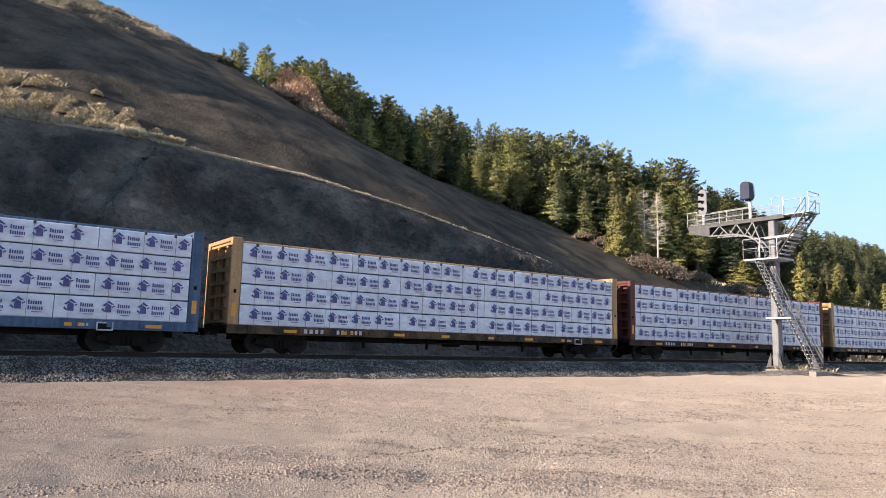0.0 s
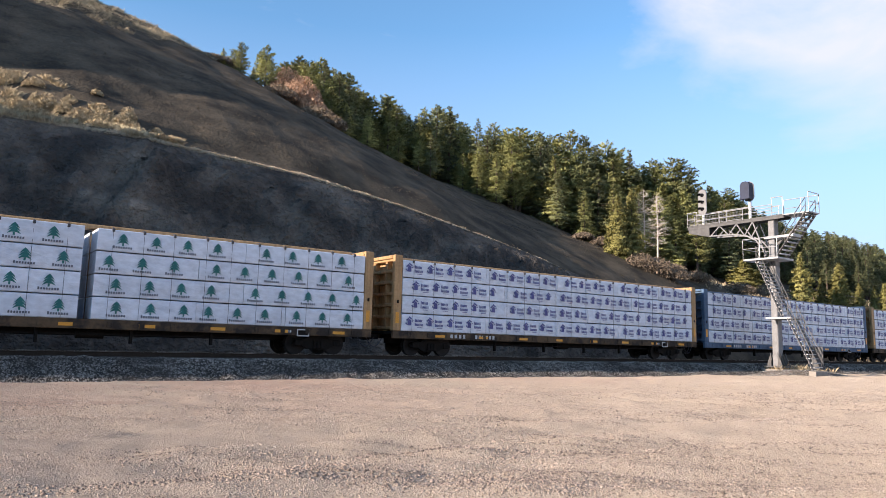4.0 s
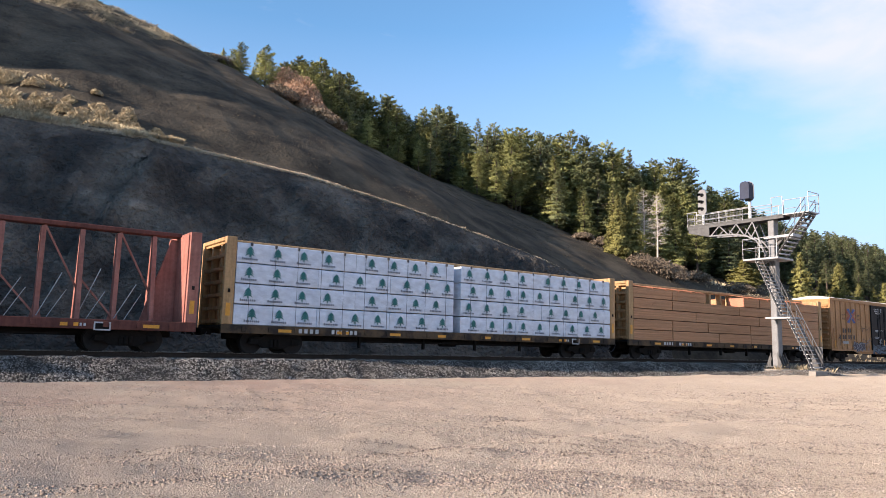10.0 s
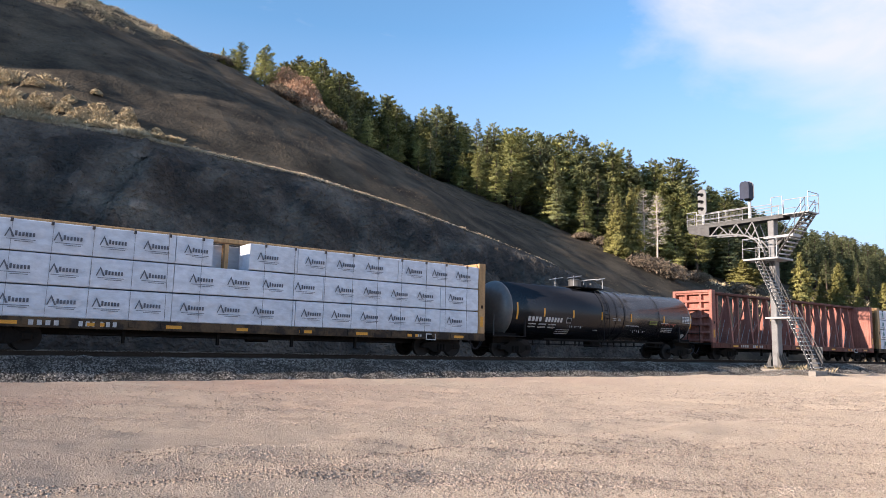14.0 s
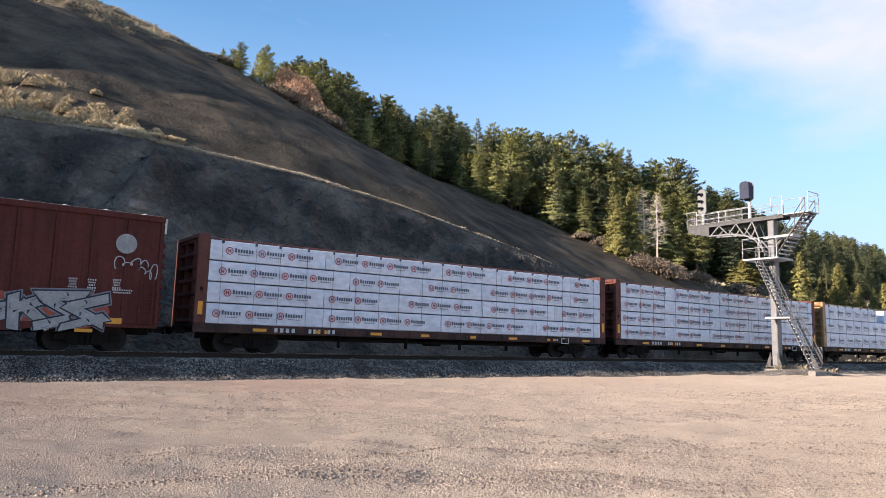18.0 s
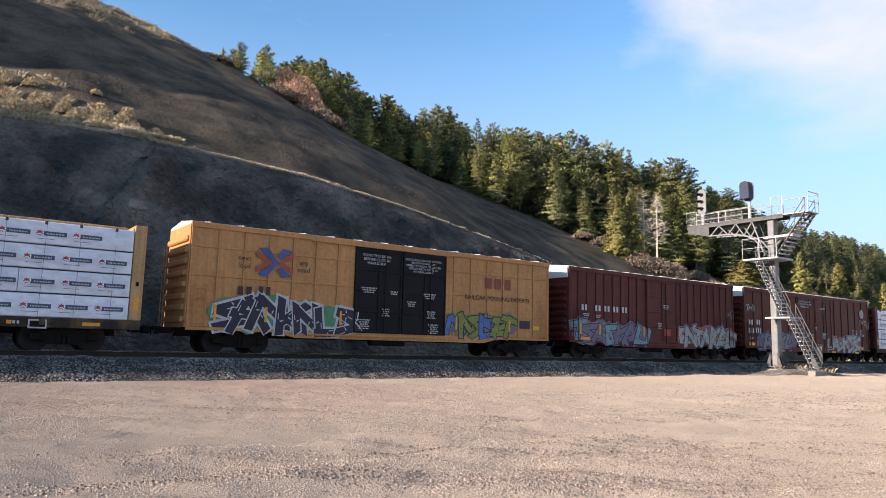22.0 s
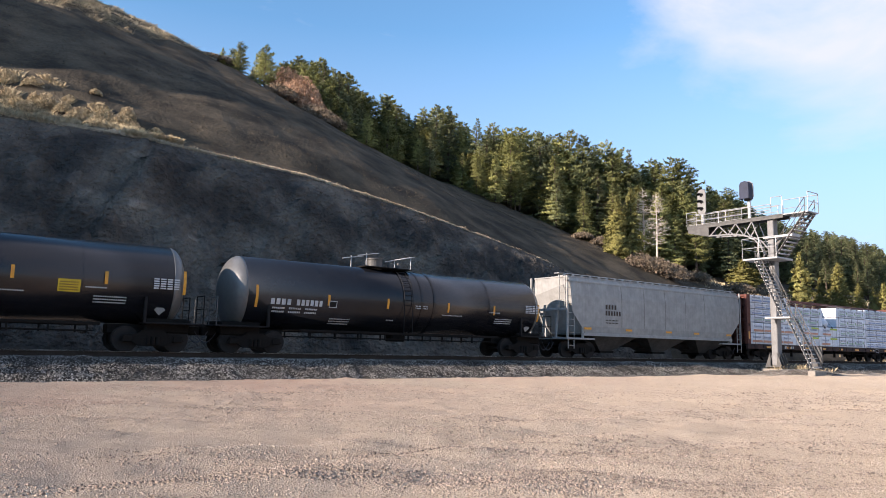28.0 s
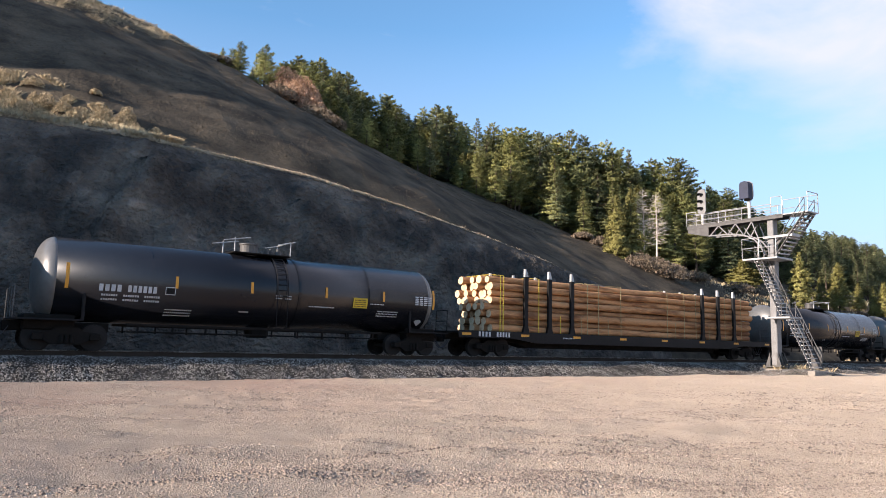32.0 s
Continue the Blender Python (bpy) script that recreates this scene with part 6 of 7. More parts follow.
def box_marks(numbers, arrow=True):
    def put(car, h, mid):
        crossed_logo(car, -5.98, 3.66, 1.6, 1.05)
        wording(car, "next\nload", -7.25, 3.58, 0.30, "darkink", -1.495)
        wording(car, "any\nroad", -4.72, 3.60, 0.30, "darkink", -1.495)
        m = Mesh()
        letters(m, -7.45, 2.28, 0.7, 0.34, 2, -1.495), letters(m, -6.6, 2.32, 0.6, 0.34, 2, -1.495)
        tagged(part("lettering", m, M["darkink"], car, "dark stencilled car initials"), kind="stuff")
        m = Mesh()
        for x, k in ((-8.05, 1), (-7.5, 2), (-6.6, 2), (-5.7, 1)):
            letters(m, x, 1.78, 0.36 * k, 0.34, k, -1.495)
        if numbers:
            tagged(part("lettering", m, M["darkink"], car, "dark stencilled car number"), kind="stuff")
        # company initials as plain bars, slogan as words
        for x in (4.95, 5.57, 6.2):
            part("emblem", Mesh().box(x + 0.06, x + 0.46, -1.499, -1.495, 3.35, 3.87), M["oxide"], car, "faded red company emblem")
        wording(car, "RAILCAR POOLING EXPERTS", 5.85, 2.86, 0.33, "darkink", -1.495)
        part("hatch", Mesh().box(5.3, 6.1, -1.50, -1.46, 4.0, 4.25, 0.01), M["boxyellow"] if numbers else M["boxgold"], car)
    return put


def on_shell(m, radius, x0, x1, z0, z1, lift=0.006):
    """A thin plate that lies on a tank shell; z from the shell's axis."""
    n = max(1, math.ceil(abs(z1 - z0) / 0.07))
    for i in range(n):
        a, b = z0 + (z1 - z0) * i / n, z0 + (z1 - z0) * (i + 1) / n
        ya, yb = (-math.sqrt(radius ** 2 - q * q) - lift for q in (a, b))
        m.add([(x0, ya, a), (x1, ya, a), (x1, yb, b), (x0, yb, b)], [(0, 1, 2, 3)])


def shell_word(m, radius, x, z, w, h, chars, gap=0.3):
    k = w / chars
    for i in range(chars):
        on_shell(m, radius, x + i * k, x + i * k + k * (1 - gap), z, z + h)


# -- covered hopper --
def hopper_car(left, right, label):
    L = right - left
    h = L / 2
    car = thing("hopper_car", Matrix.Identity(4), label, "hopper car", "cars of the train")
    TRAIN.append((car, (left + right) / 2))
    # body section: bulged sides, from the sill to the eaves
    sec = [(-1.42, 1.30), (-1.50, 1.75), (-1.53, 2.5), (-1.52, 3.4), (-1.44, 4.15), (-1.30, 4.42), (1.30, 4.42), (1.44, 4.15), (1.52, 3.4), (1.53, 2.5), (1.50, 1.75), (1.42, 1.30)]
    n = len(sec)
    m = Mesh()
    xs = [-h + 0.35, h - 0.35]
    v = [(x, y, z) for x in (-1, 1) for y, z in sec]
    # the ends slope inwards below mid height
    v = [((s * (h - 0.25 - max(0.0, (2.6 - z)) * 0.95)), y, z) for s, y, z in v]
    m.add(v, [(i, (i + 1) % n, n + (i + 1) % n, n + i) for i in range(n)] + [tuple(range(n))[::-1], tuple(range(n, 2 * n))])
    part("body", m, M["hopper"], car, "pale grey curved hopper body")
    part("roof", Mesh().prism([(-h + 0.2, 4.40), (h - 0.2, 4.40), (h - 0.2, 4.47), (-h + 0.2, 4.47)], -1.33, 1.33), M["hopper"], car)
    part("eave_rail", Mesh().box(-h, h, -1.47, -1.40, 4.12, 4.22, 0.01), M["hopper"], car)
    part("side_sill", Mesh().box(-h + 1.2, h - 1.2, -1.53, -1.40, 1.22, 1.38, 0.01), M["hopper"], car)
    part("side_sill", Mesh().box(-h + 1.2, h - 1.2, 1.40, 1.53, 1.22, 1.38, 0.01), M["hopper"], car)
    for i in range(24):
        x = -h + 0.3 + i * (L - 0.6) / 23
        part("walkway_bracket", shared("walkway_bracket", lambda m: m.box(-0.09, 0.09, -0.95, -0.55, 4.47, 4.60, 0.01), M["galv"]), None, car, at=pose(x, 0, 0))
    part("walkway", Mesh().box(-h - 0.1, h + 0.1, -0.95, -0.55, 4.60, 4.64, 0.005), M["galv"], car)
    part("hatch_cover", Mesh().box(-h + 0.8, h - 0.8, -0.3, 0.3, 4.46, 4.58, 0.03), M["hopper"], car)
    for k in range(3):
        x = -h + L * (k + 0.72) / 3.5 + 0.6
        m = Mesh()
        m.add([(x - 2.0, -1.40, 1.28), (x + 2.0, -1.40, 1.28), (x + 2.0, 1.40, 1.28), (x - 2.0, 1.40, 1.28),
               (x - 0.5, -0.6, 0.42), (x + 0.5, -0.6, 0.42), (x + 0.5, 0.6, 0.42), (x - 0.5, 0.6, 0.42)],
              [(0, 1, 5, 4), (1, 2, 6, 5), (2, 3, 7, 6), (3, 0, 4, 7), (4, 5, 6, 7)])
        c = part("chute", m, M["chute"], car, "grimy dark discharge chute")
        part("gate", Mesh().box(x - 0.6, x + 0.6, -0.7, 0.7, 0.30, 0.42, 0.02), M["grime"], c)
    for i in range(5):
        x = -h + 4.4 + i * (L - 6.6) / 5
        sm = Mesh()
        side = [(-1.505, 1.75), (-1.535, 2.5), (-1.525, 3.4), (-1.445, 4.12)]
        for (ya, za), (yb, zb) in zip(side, side[1:]):
            sm.add([(x - 0.022, ya, za), (x + 0.022, ya, za), (x + 0.022, yb, zb), (x - 0.022, yb, zb)], [(0, 1, 2, 3)])
        part("weld_seam", sm, M["seam"], car, "thin weathered weld seam")
    part("center_sill", Mesh().box(-h, h, -0.28, 0.28, 0.66, 0.98, 0.02), M["grime"], car)
    for s in (-1, 1):
        part("end_platform", Mesh().box(min(s * (h - 2.2), s * h), max(s * (h - 2.2), s * h), -1.45, 1.45, 1.0, 1.1, 0.01), M["hopper"], car)
        for y in (-1.42, 1.42):
            part("corner_post", Mesh().box(s * (h - 0.05) - 0.05, s * (h - 0.05) + 0.05, y - 0.05, y + 0.05, 1.05, 4.45, 0.01), M["hopper"], car)
            part("inner_post", Mesh().box(s * (h - 1.25) - 0.07, s * (h - 1.25) + 0.07, y - 0.05, y + 0.05, 1.05, 2.6, 0.01), M["hopper"], car)
        for y in (-0.5, 0.5):
            part("end_post", Mesh().beam((s * (h - 0.1), y, 1.05), (s * (h - 0.25), y, 2.9), 0.12, 0.1, (0, 1, 0)), M["hopper"], car)
        part("end_rail", Mesh().box(s * (h - 0.03) - 0.03, s * (h - 0.03) + 0.03, -1.42, 1.42, 2.56, 2.68, 0.01), M["hopper"], car)
        ladder(car, s * (h - 0.3), -1.47, 0.5, 2.6, "side", 0.45, M["hopper"], 6)
        ladder(car, s * (h + 0.02), -1.1, 2.6, 4.5, "end", 0.45, M["hopper"], 5)
        bogie(car, s * (h - 1.5))
        coupler(car, s * (h + 0.0), s)
    reflectors(car, [-h + 1.55, -h + 5.0, -h + 8.7, -h + 11.5, h - 1.6], 1.62, False, -1.535)
    m = Mesh()
    letters(m, -h + 3.0, 2.75, 1.0, 0.26, 4, -1.545)
    letters(m, -h + 3.0, 2.40, 1.35, 0.26, 6, -1.545)
    for i in range(2):
        letters(m, -h + 3.0, 2.1 - 0.15 * i, 1.1, 0.06, 9, -1.545)
    tagged(part("lettering", m, M["darkink"], car, "black stencilled car number"), kind="stuff")
    return car


# -- log flat car --
def log_car(left, right, label):
    L = right - left
    h = L / 2
    mid = (left + right) / 2
    car = thing("log_car", Matrix.Identity(4), label, "flat car", "cars of the train")
    TRAIN.append((car, mid))
    part("deck", Mesh().box(-h, h, -1.45, 1.45, 1.12, 1.22, 0.01), M["grime"], car)
    part("center_sill", Mesh().prism([(-h, 1.12), (-h, 0.8), (-h + 4, 0.8), (-h + 5.5, 0.45), (h - 5.5, 0.45), (h - 4, 0.8), (h, 0.8), (h, 1.12)], -0.4, 0.4), M["grime"], car)
    for s in (-1, 1):
        part("side_sill", Mesh().prism([(-h, 1.26), (-h, 0.92), (-h + 3.5, 0.92), (-h + 5, 0.72), (h - 5, 0.72), (h - 3.5, 0.92), (h, 0.92), (h, 1.26)], s * 1.47 - 0.04, s * 1.47 + 0.04), M["black"], car)
        bogie(car, s * (h - 2.4))
        coupler(car, s * (h - 0.1), s)
    stakes = [-203.05, -201.35, -199.66, -187.72, -186.0, -184.2]
    for x in stakes:
        x -= mid
        for s in (-1, 1):
            y0, y1 = (1.36, 1.5) if s > 0 else (-1.5, -1.36)
            st = part("stake", Mesh().prism([(x - 0.22, 1.2), (x + 0.22, 1.2), (x + 0.12, 1.6), (x + 0.12, 4.12), (x - 0.12, 4.12), (x - 0.12, 1.6)], y0, y1), M["black"], car)
            part("tip", Mesh().add([(x - 0.12, y0, 4.12), (x + 0.12, y0, 4.12), (x + 0.12, y1, 4.12), (x - 0.12, y1, 4.12), (x - 0.10, y0, 4.52), (x - 0.02, y0, 4.52), (x - 0.02, y1, 4.52), (x - 0.10, y1, 4.52)],
                                   [(0, 1, 5, 4), (1, 2, 6, 5), (2, 3, 7, 6), (3, 0, 4, 7), (4, 5, 6, 7)]), M["galv"], st)
    reflectors(car, [-h + 0.45 + i * (L - 0.9) / 7 for i in range(8)], 1.09, False, -1.515)
    m = Mesh()
    letters(m, -h + 1.2, 0.98, 0.85, 0.24, 4, -1.515)
    letters(m, -h + 2.35, 0.98, 0.95, 0.24, 5, -1.515)
    letters(m, -h + 7.0, 1.0, 0.9, 0.06, 9, -1.515)
    tagged(part("lettering", m, M["ink"], car, "white stencilled car number"), kind="stuff")
    # the logs
    load = thing("log_load", Matrix.Identity(4), "stack of peeled brown logs held by stakes and straps", "logs")
    TRAIN.append((load, mid))
    rnd = random.Random(5)
    a0, b0 = -205.75 - mid, -181.75 - mid
    rows = 8
    for k in range(rows):
        z = 1.24 + 0.19 + k * 0.352
        n = 7 if k % 2 == 0 else 6
        for i in range(n):
            y = -1.17 + (0.0 if k % 2 == 0 else 0.19) + i * 0.39
            r = rnd.uniform(0.172, 0.212)
            x0, x1 = a0 + rnd.uniform(0, 0.75), b0 - rnd.uniform(0.0, 0.5)
            m = Mesh()
            ns, nr = 9, 12
            v, f = [], []
            wob = [rnd.uniform(-0.026, 0.026) for _ in range(ns + 1)]
            taper = rnd.choice((0.86, 1.14))
            for q in range(ns + 1):
                t = q / ns
                rr = r * (1 + (taper - 1) * t) * (1 + rnd.uniform(-0.06, 0.05))
                for c in range(nr):
                    an = 2 * math.pi * c / nr
                    v.append((x0 + (x1 - x0) * t, y + wob[q] + rr * math.cos(an), z + wob[-q - 1] + rr * math.sin(an)))
            for q in range(ns):
                for c in range(nr):
                    e = (c + 1) % nr
                    f.append((q * nr + c, q * nr + e, (q + 1) * nr + e, (q + 1) * nr + c))
            m.add(v, f)
            lg = part("log", m, M["log"], load, smooth=True)
            for q, x in ((0, x0), (ns, x1)):
                e = Mesh()
                e.add([(x - (0.004 if q == 0 else -0.004), p[1], p[2]) for p in v[q * nr:(q + 1) * nr]], [tuple(range(nr)) if q else tuple(range(nr))[::-1]])
                part("cut_end", e, M["logend"], lg, "pale sawn end")
    top = 1.24 + 0.19 + (rows - 1) * 0.352 + 0.2
    for x, tall, kind in ((-204.75, 1, "webbing"), (-204.55, 1, "webbing"), (-202.1, 1, "webbing"), (-200.5, 0, "webbing"), (-198.9, 0, "palewebbing"), (-198.4, 1, "palewebbing"), (-197.5, 1, "palewebbing"), (-196.7, 0, "palewebbing"), (-195.6, 1, "palewebbing"),
                          (-191.3, 1, "palewebbing"), (-190.5, 0, "palewebbing"), (-189.6, 1, "palewebbing"), (-188.4, 1, "palewebbing"), (-187.0, 0, "palewebbing"), (-185.2, 1, "palewebbing"), (-183.3, 1, "palewebbing")):
        x -= mid
        m = Mesh()
        zt = top if tall else 2.2
        m.box(x - 0.028, x + 0.028, -1.405, -1.395, 1.2, zt)
        if tall:
            m.beam((x, -1.39, zt), (x - 0.25, -0.6, zt + 0.06), 0.08, 0.01)
            m.beam((x - 0.25, -0.6, zt + 0.06), (x - 0.25, 1.3, zt + 0.05), 0.08, 0.01)
        part("strap", m, M[kind], load)
    return car


# ---- the cars, from the first to the last ----
EMBLEMS = dict(label="white-wrapped lumber packs printed with purple emblems, four high", mat=M["white"], marks=roof_marks)
TREES = dict(label="white-wrapped lumber packs printed with teal tree emblems", mat=M["white"], marks=tree_marks)
PEAKS = dict(label="white-wrapped lumber packs printed with grey peaks, three high", mat=M["white"], marks=peak_marks, straps=17, lengths=(4.9, 6.1, 7.3))
RINGS = dict(label="white-wrapped lumber packs printed with red rings, four high", mat=M["white"], marks=ring_marks)
LEAVES = dict(label="white-wrapped lumber packs printed with red leaves on dark bars", mat=M["white"], marks=leaf_marks)


def gold_box_marks(car, h, mid):
    box_marks(True)(car, h, mid)
    graffiti(car, 2.8, 8.0, 0.72, 2.15, "silverspray", "darkspray", "silverspray", 3, 4, second="greyspray")
    plate(car, 6.2, 6.8, 1.95, 2.35, "whitespray", -1.52, "white data panel")
    scrawl(car, 8.35, 9.0, 2.5, 3.4, "darkink", 4)
    scrawl(car, -8.3, -7.2, 1.2, 1.9, "darkink", 5)
    graffiti(car, -5.6, -4.0, 0.85, 1.5, "darkspray", "greyspray", "darkink", 6, 3)
    scrawl(car, -4.2, -2.6, 0.9, 2.1, "darkink", 7)
    scrawl(car, -4.1, -2.9, 0.9, 1.9, "greyspray", 8, -1.50)
    scrawl(car, -4.6, -2.7, 2.4, 2.9, "darkink", 9)
    graffiti(car, -2.3, -0.5, 0.72, 1.35, "doorspray", "blackdoor", "doorspray", 10, 2, -1.56)
    graffiti(car, 0.9, 2.4, 0.72, 1.3, "doorspray", "blackdoor", "doorspray", 11, 2, -1.56)
    plate(car, -7.5, -6.6, 1.42, 1.62, "silverspray", -1.495, "pale stencil patch")
    wording(car, "CLOSE THIS DOOR\nBEFORE CLOSING\nMAIN DOOR", -1.3, 4.22, 0.17, "ink", -1.55)
    wording(car, "CLOSE AND LOCK\nBOTH DOORS\nBEFORE\nMOVING CAR", 1.2, 4.12, 0.135, "ink", -1.55)
    for x, z, w, n in ((-1.9, 2.6, 0.5, 2), (-0.9, 2.6, 0.45, 1), (-2.1, 2.05, 0.9, 2), (-1.2, 1.9, 0.4, 5), (0.35, 2.65, 0.4, 4), (1.6, 3.0, 0.8, 2), (1.7, 2.0, 0.7, 2), (1.1, 1.9, 0.4, 5), (0.2, 1.3, 0.4, 2), (-0.6, 1.35, 0.5, 3)):
        note(car, x, z, w, n)
    reflectors(car, (-0.35, 0.35), 1.55, True, -1.57)
    reflectors(car, (-8.75, 2.95, 7.0), 1.35, True, -1.505)
    plate(car, 7.6, 8.3, 1.3, 1.6, "darkspray", -1.495, "dark consolidated stencil")


def maroon_box_marks(car, h, mid):
    m = Mesh()
    letters(m, -8.7, 2.42, 0.62, 0.34, 2, -1.495), letters(m, -7.75, 2.46, 0.55, 0.34, 2, -1.495)
    letters(m, -8.75, 1.86, 0.75, 0.34, 3, -1.495), letters(m, -7.85, 1.9, 0.75, 0.34, 3, -1.495)
    tagged(part("lettering", m, M["ink"], car, "white stencilled car number"), kind="stuff")
    graffiti(car, -7.4, -2.7, 0.70, 1.95, "greyspray", "darkspray", "violetspray", 21, 5, cloud="violetspray", second="violetspray")
    graffiti(car, 1.3, 7.2, 0.72, 1.95, "silverspray", "darkspray", "greyspray", 22, 5, cloud="redspray")
    scrawl(car, -9.0, -7.9, 3.35, 3.85, "whitespray", 23), scrawl(car, -8.9, -8.1, 3.3, 3.8, "greyspray", 24)
    m = Mesh()
    disc(m, 7.95, 3.85, 0.36, 18, 0, -1.50)
    part("emblem", m, M["silverspray"], car, "faded round emblem")
    scrawl(car, 7.6, 8.7, 2.9, 3.4, "whitespray", 25), scrawl(car, 8.5, 9.1, 2.5, 3.2, "whitespray", 26)
    wording(car, "CLOSE AND LOCK\nBOTH DOORS BEFORE\nMOVING CAR", -1.25, 4.2, 0.19, "ink", -1.55)
    for x, z, w, n in ((1.0, 4.0, 0.8, 2), (-0.4, 1.95, 0.4, 3), (0.2, 2.5, 0.3, 3), (-1.1, 2.05, 0.5, 4), (1.2, 2.1, 0.7, 5), (-2.2, 1.7, 0.3, 3), (0.4, 1.2, 0.9, 2), (6.2, 2.45, 0.3, 6), (6.8, 2.45, 0.3, 6), (7.6, 2.5, 0.3, 4), (7.6, 2.15, 0.7, 2), (-8.6, 1.55, 0.5, 2), (-7.7, 1.55, 0.5, 2)):
        note(car, x, z, w, n, y=-1.55 if abs(x) < 2.4 else -1.49)
    plate(car, -8.75, -8.0, 1.02, 1.22, "reflector", -1.495, "orange data panel")
    plate(car, 7.5, 8.0, 0.98, 1.18, "reflector", -1.495, "orange data panel")
    reflectors(car, (-4.5, -1.0, 3.0, 6.8), 0.72, False, -1.51)
    part("stencil_box", Mesh().box(-5.55, -5.15, -1.499, -1.495, 2.25, 2.55), M["ink"], car)
    part("stencil_panel", Mesh().box(-5.5, -5.2, -1.504, -1.50, 2.30, 2.50), M["boxred"], car)


def oxide_box_marks(car, h, mid):
    m = Mesh()
    for x, k in ((-6.85, 2), (-5.75, 2), (-5.0, 2), (-4.25, 2), (-3.5, 2)):
        letters(m, x, 2.62, 0.27 * k, 0.32, k, -1.495)
    tagged(part("lettering", m, M["ink"], car, "white stencilled car number"), kind="stuff")
    graffiti(car, -7.4, -1.5, 0.76, 2.05, "violetspray", "darkspray", "greyspray", 31, 5, cloud="violetspray", second="cyanspray")
    graffiti(car, 1.9, 7.6, 0.76, 2.1, "silverspray", "darkspray", "greyspray", 32, 5, cloud="redspray")
    scrawl(car, 7.0, 7.75, 2.6, 3.3, "greyspray", 33)
    reflectors(car, (-6.93, -5.39, -1.58, 1.84, 5.56, 7.06), 1.6, True, -1.515)
    for x, z, w, n in ((-6.7, 2.4, 0.5, 2), (-5.7, 2.35, 0.4, 2), (-6.8, 2.0, 0.6, 5), (0.2, 3.2, 0.6, 3), (-0.3, 2.1, 0.4, 4)):
        note(car, x, z, w, n, y=-1.55 if abs(x) < 1 else -1.49)
    plate(car, -6.9, -6.2, 1.0, 1.16, "reflector", -1.512, "orange data panel")
    plate(car, 6.3, 6.9, 1.15, 1.45, "reflector", -1.512, "orange data panel")
    plate(car, 0.3, 0.9, 1.4, 1.8, "redspray", -1.55, "rusty patch")


def tbox_two(car, h, mid):
    box_marks(False)(car, h, mid)
    graffiti(car, -8.3, -2.2, 0.78, 2.25, "darkspray", "whitespray", "whitespray", 41, 5, cloud="greenspray")
    graffiti(car, 2.9, 6.8, 0.86, 2.05, "olivespray", "darkspray", "olivespray", 42, 4, cloud="violetspray", second="bluespray")
    reflectors(car, (-8.3, -6.26, -2.93, 3.24, 6.6), 1.55, True, -1.52)
    wording(car, "CLOSE THIS DOOR\nBEFORE CLOSING\nMAIN DOOR", -1.25, 4.2, 0.17, "ink", -1.55)
    wording(car, "CLOSE AND LOCK BOTH DOORS\nBEFORE MOVING CAR\nCIERRE Y PONGA EL SEGURO EN\nESTAS PUERTAS ANTES DE\nMOVER EL CARRO", 1.25, 4.1, 0.135, "ink", -1.55)
    for x, z, w, n in ((-2.0, 2.9, 0.8, 3), (-0.5, 2.8, 0.4, 2), (1.3, 2.8, 0.7, 3), (-0.9, 2.0, 0.4, 4), (0.4, 2.4, 0.5, 3), (1.5, 2.0, 0.5, 4), (-2.1, 1.5, 0.6, 5), (1.6, 1.4, 0.6, 5)):
        note(car, x, z, w, n)
    plate(car, 7.3, 8.0, 1.45, 1.85, "darkspray", -1.495, "dark consolidated stencil")
    plate(car, 8.25, 8.65, 1.4, 1.6, "placardyellow", -1.495, "yellow label")


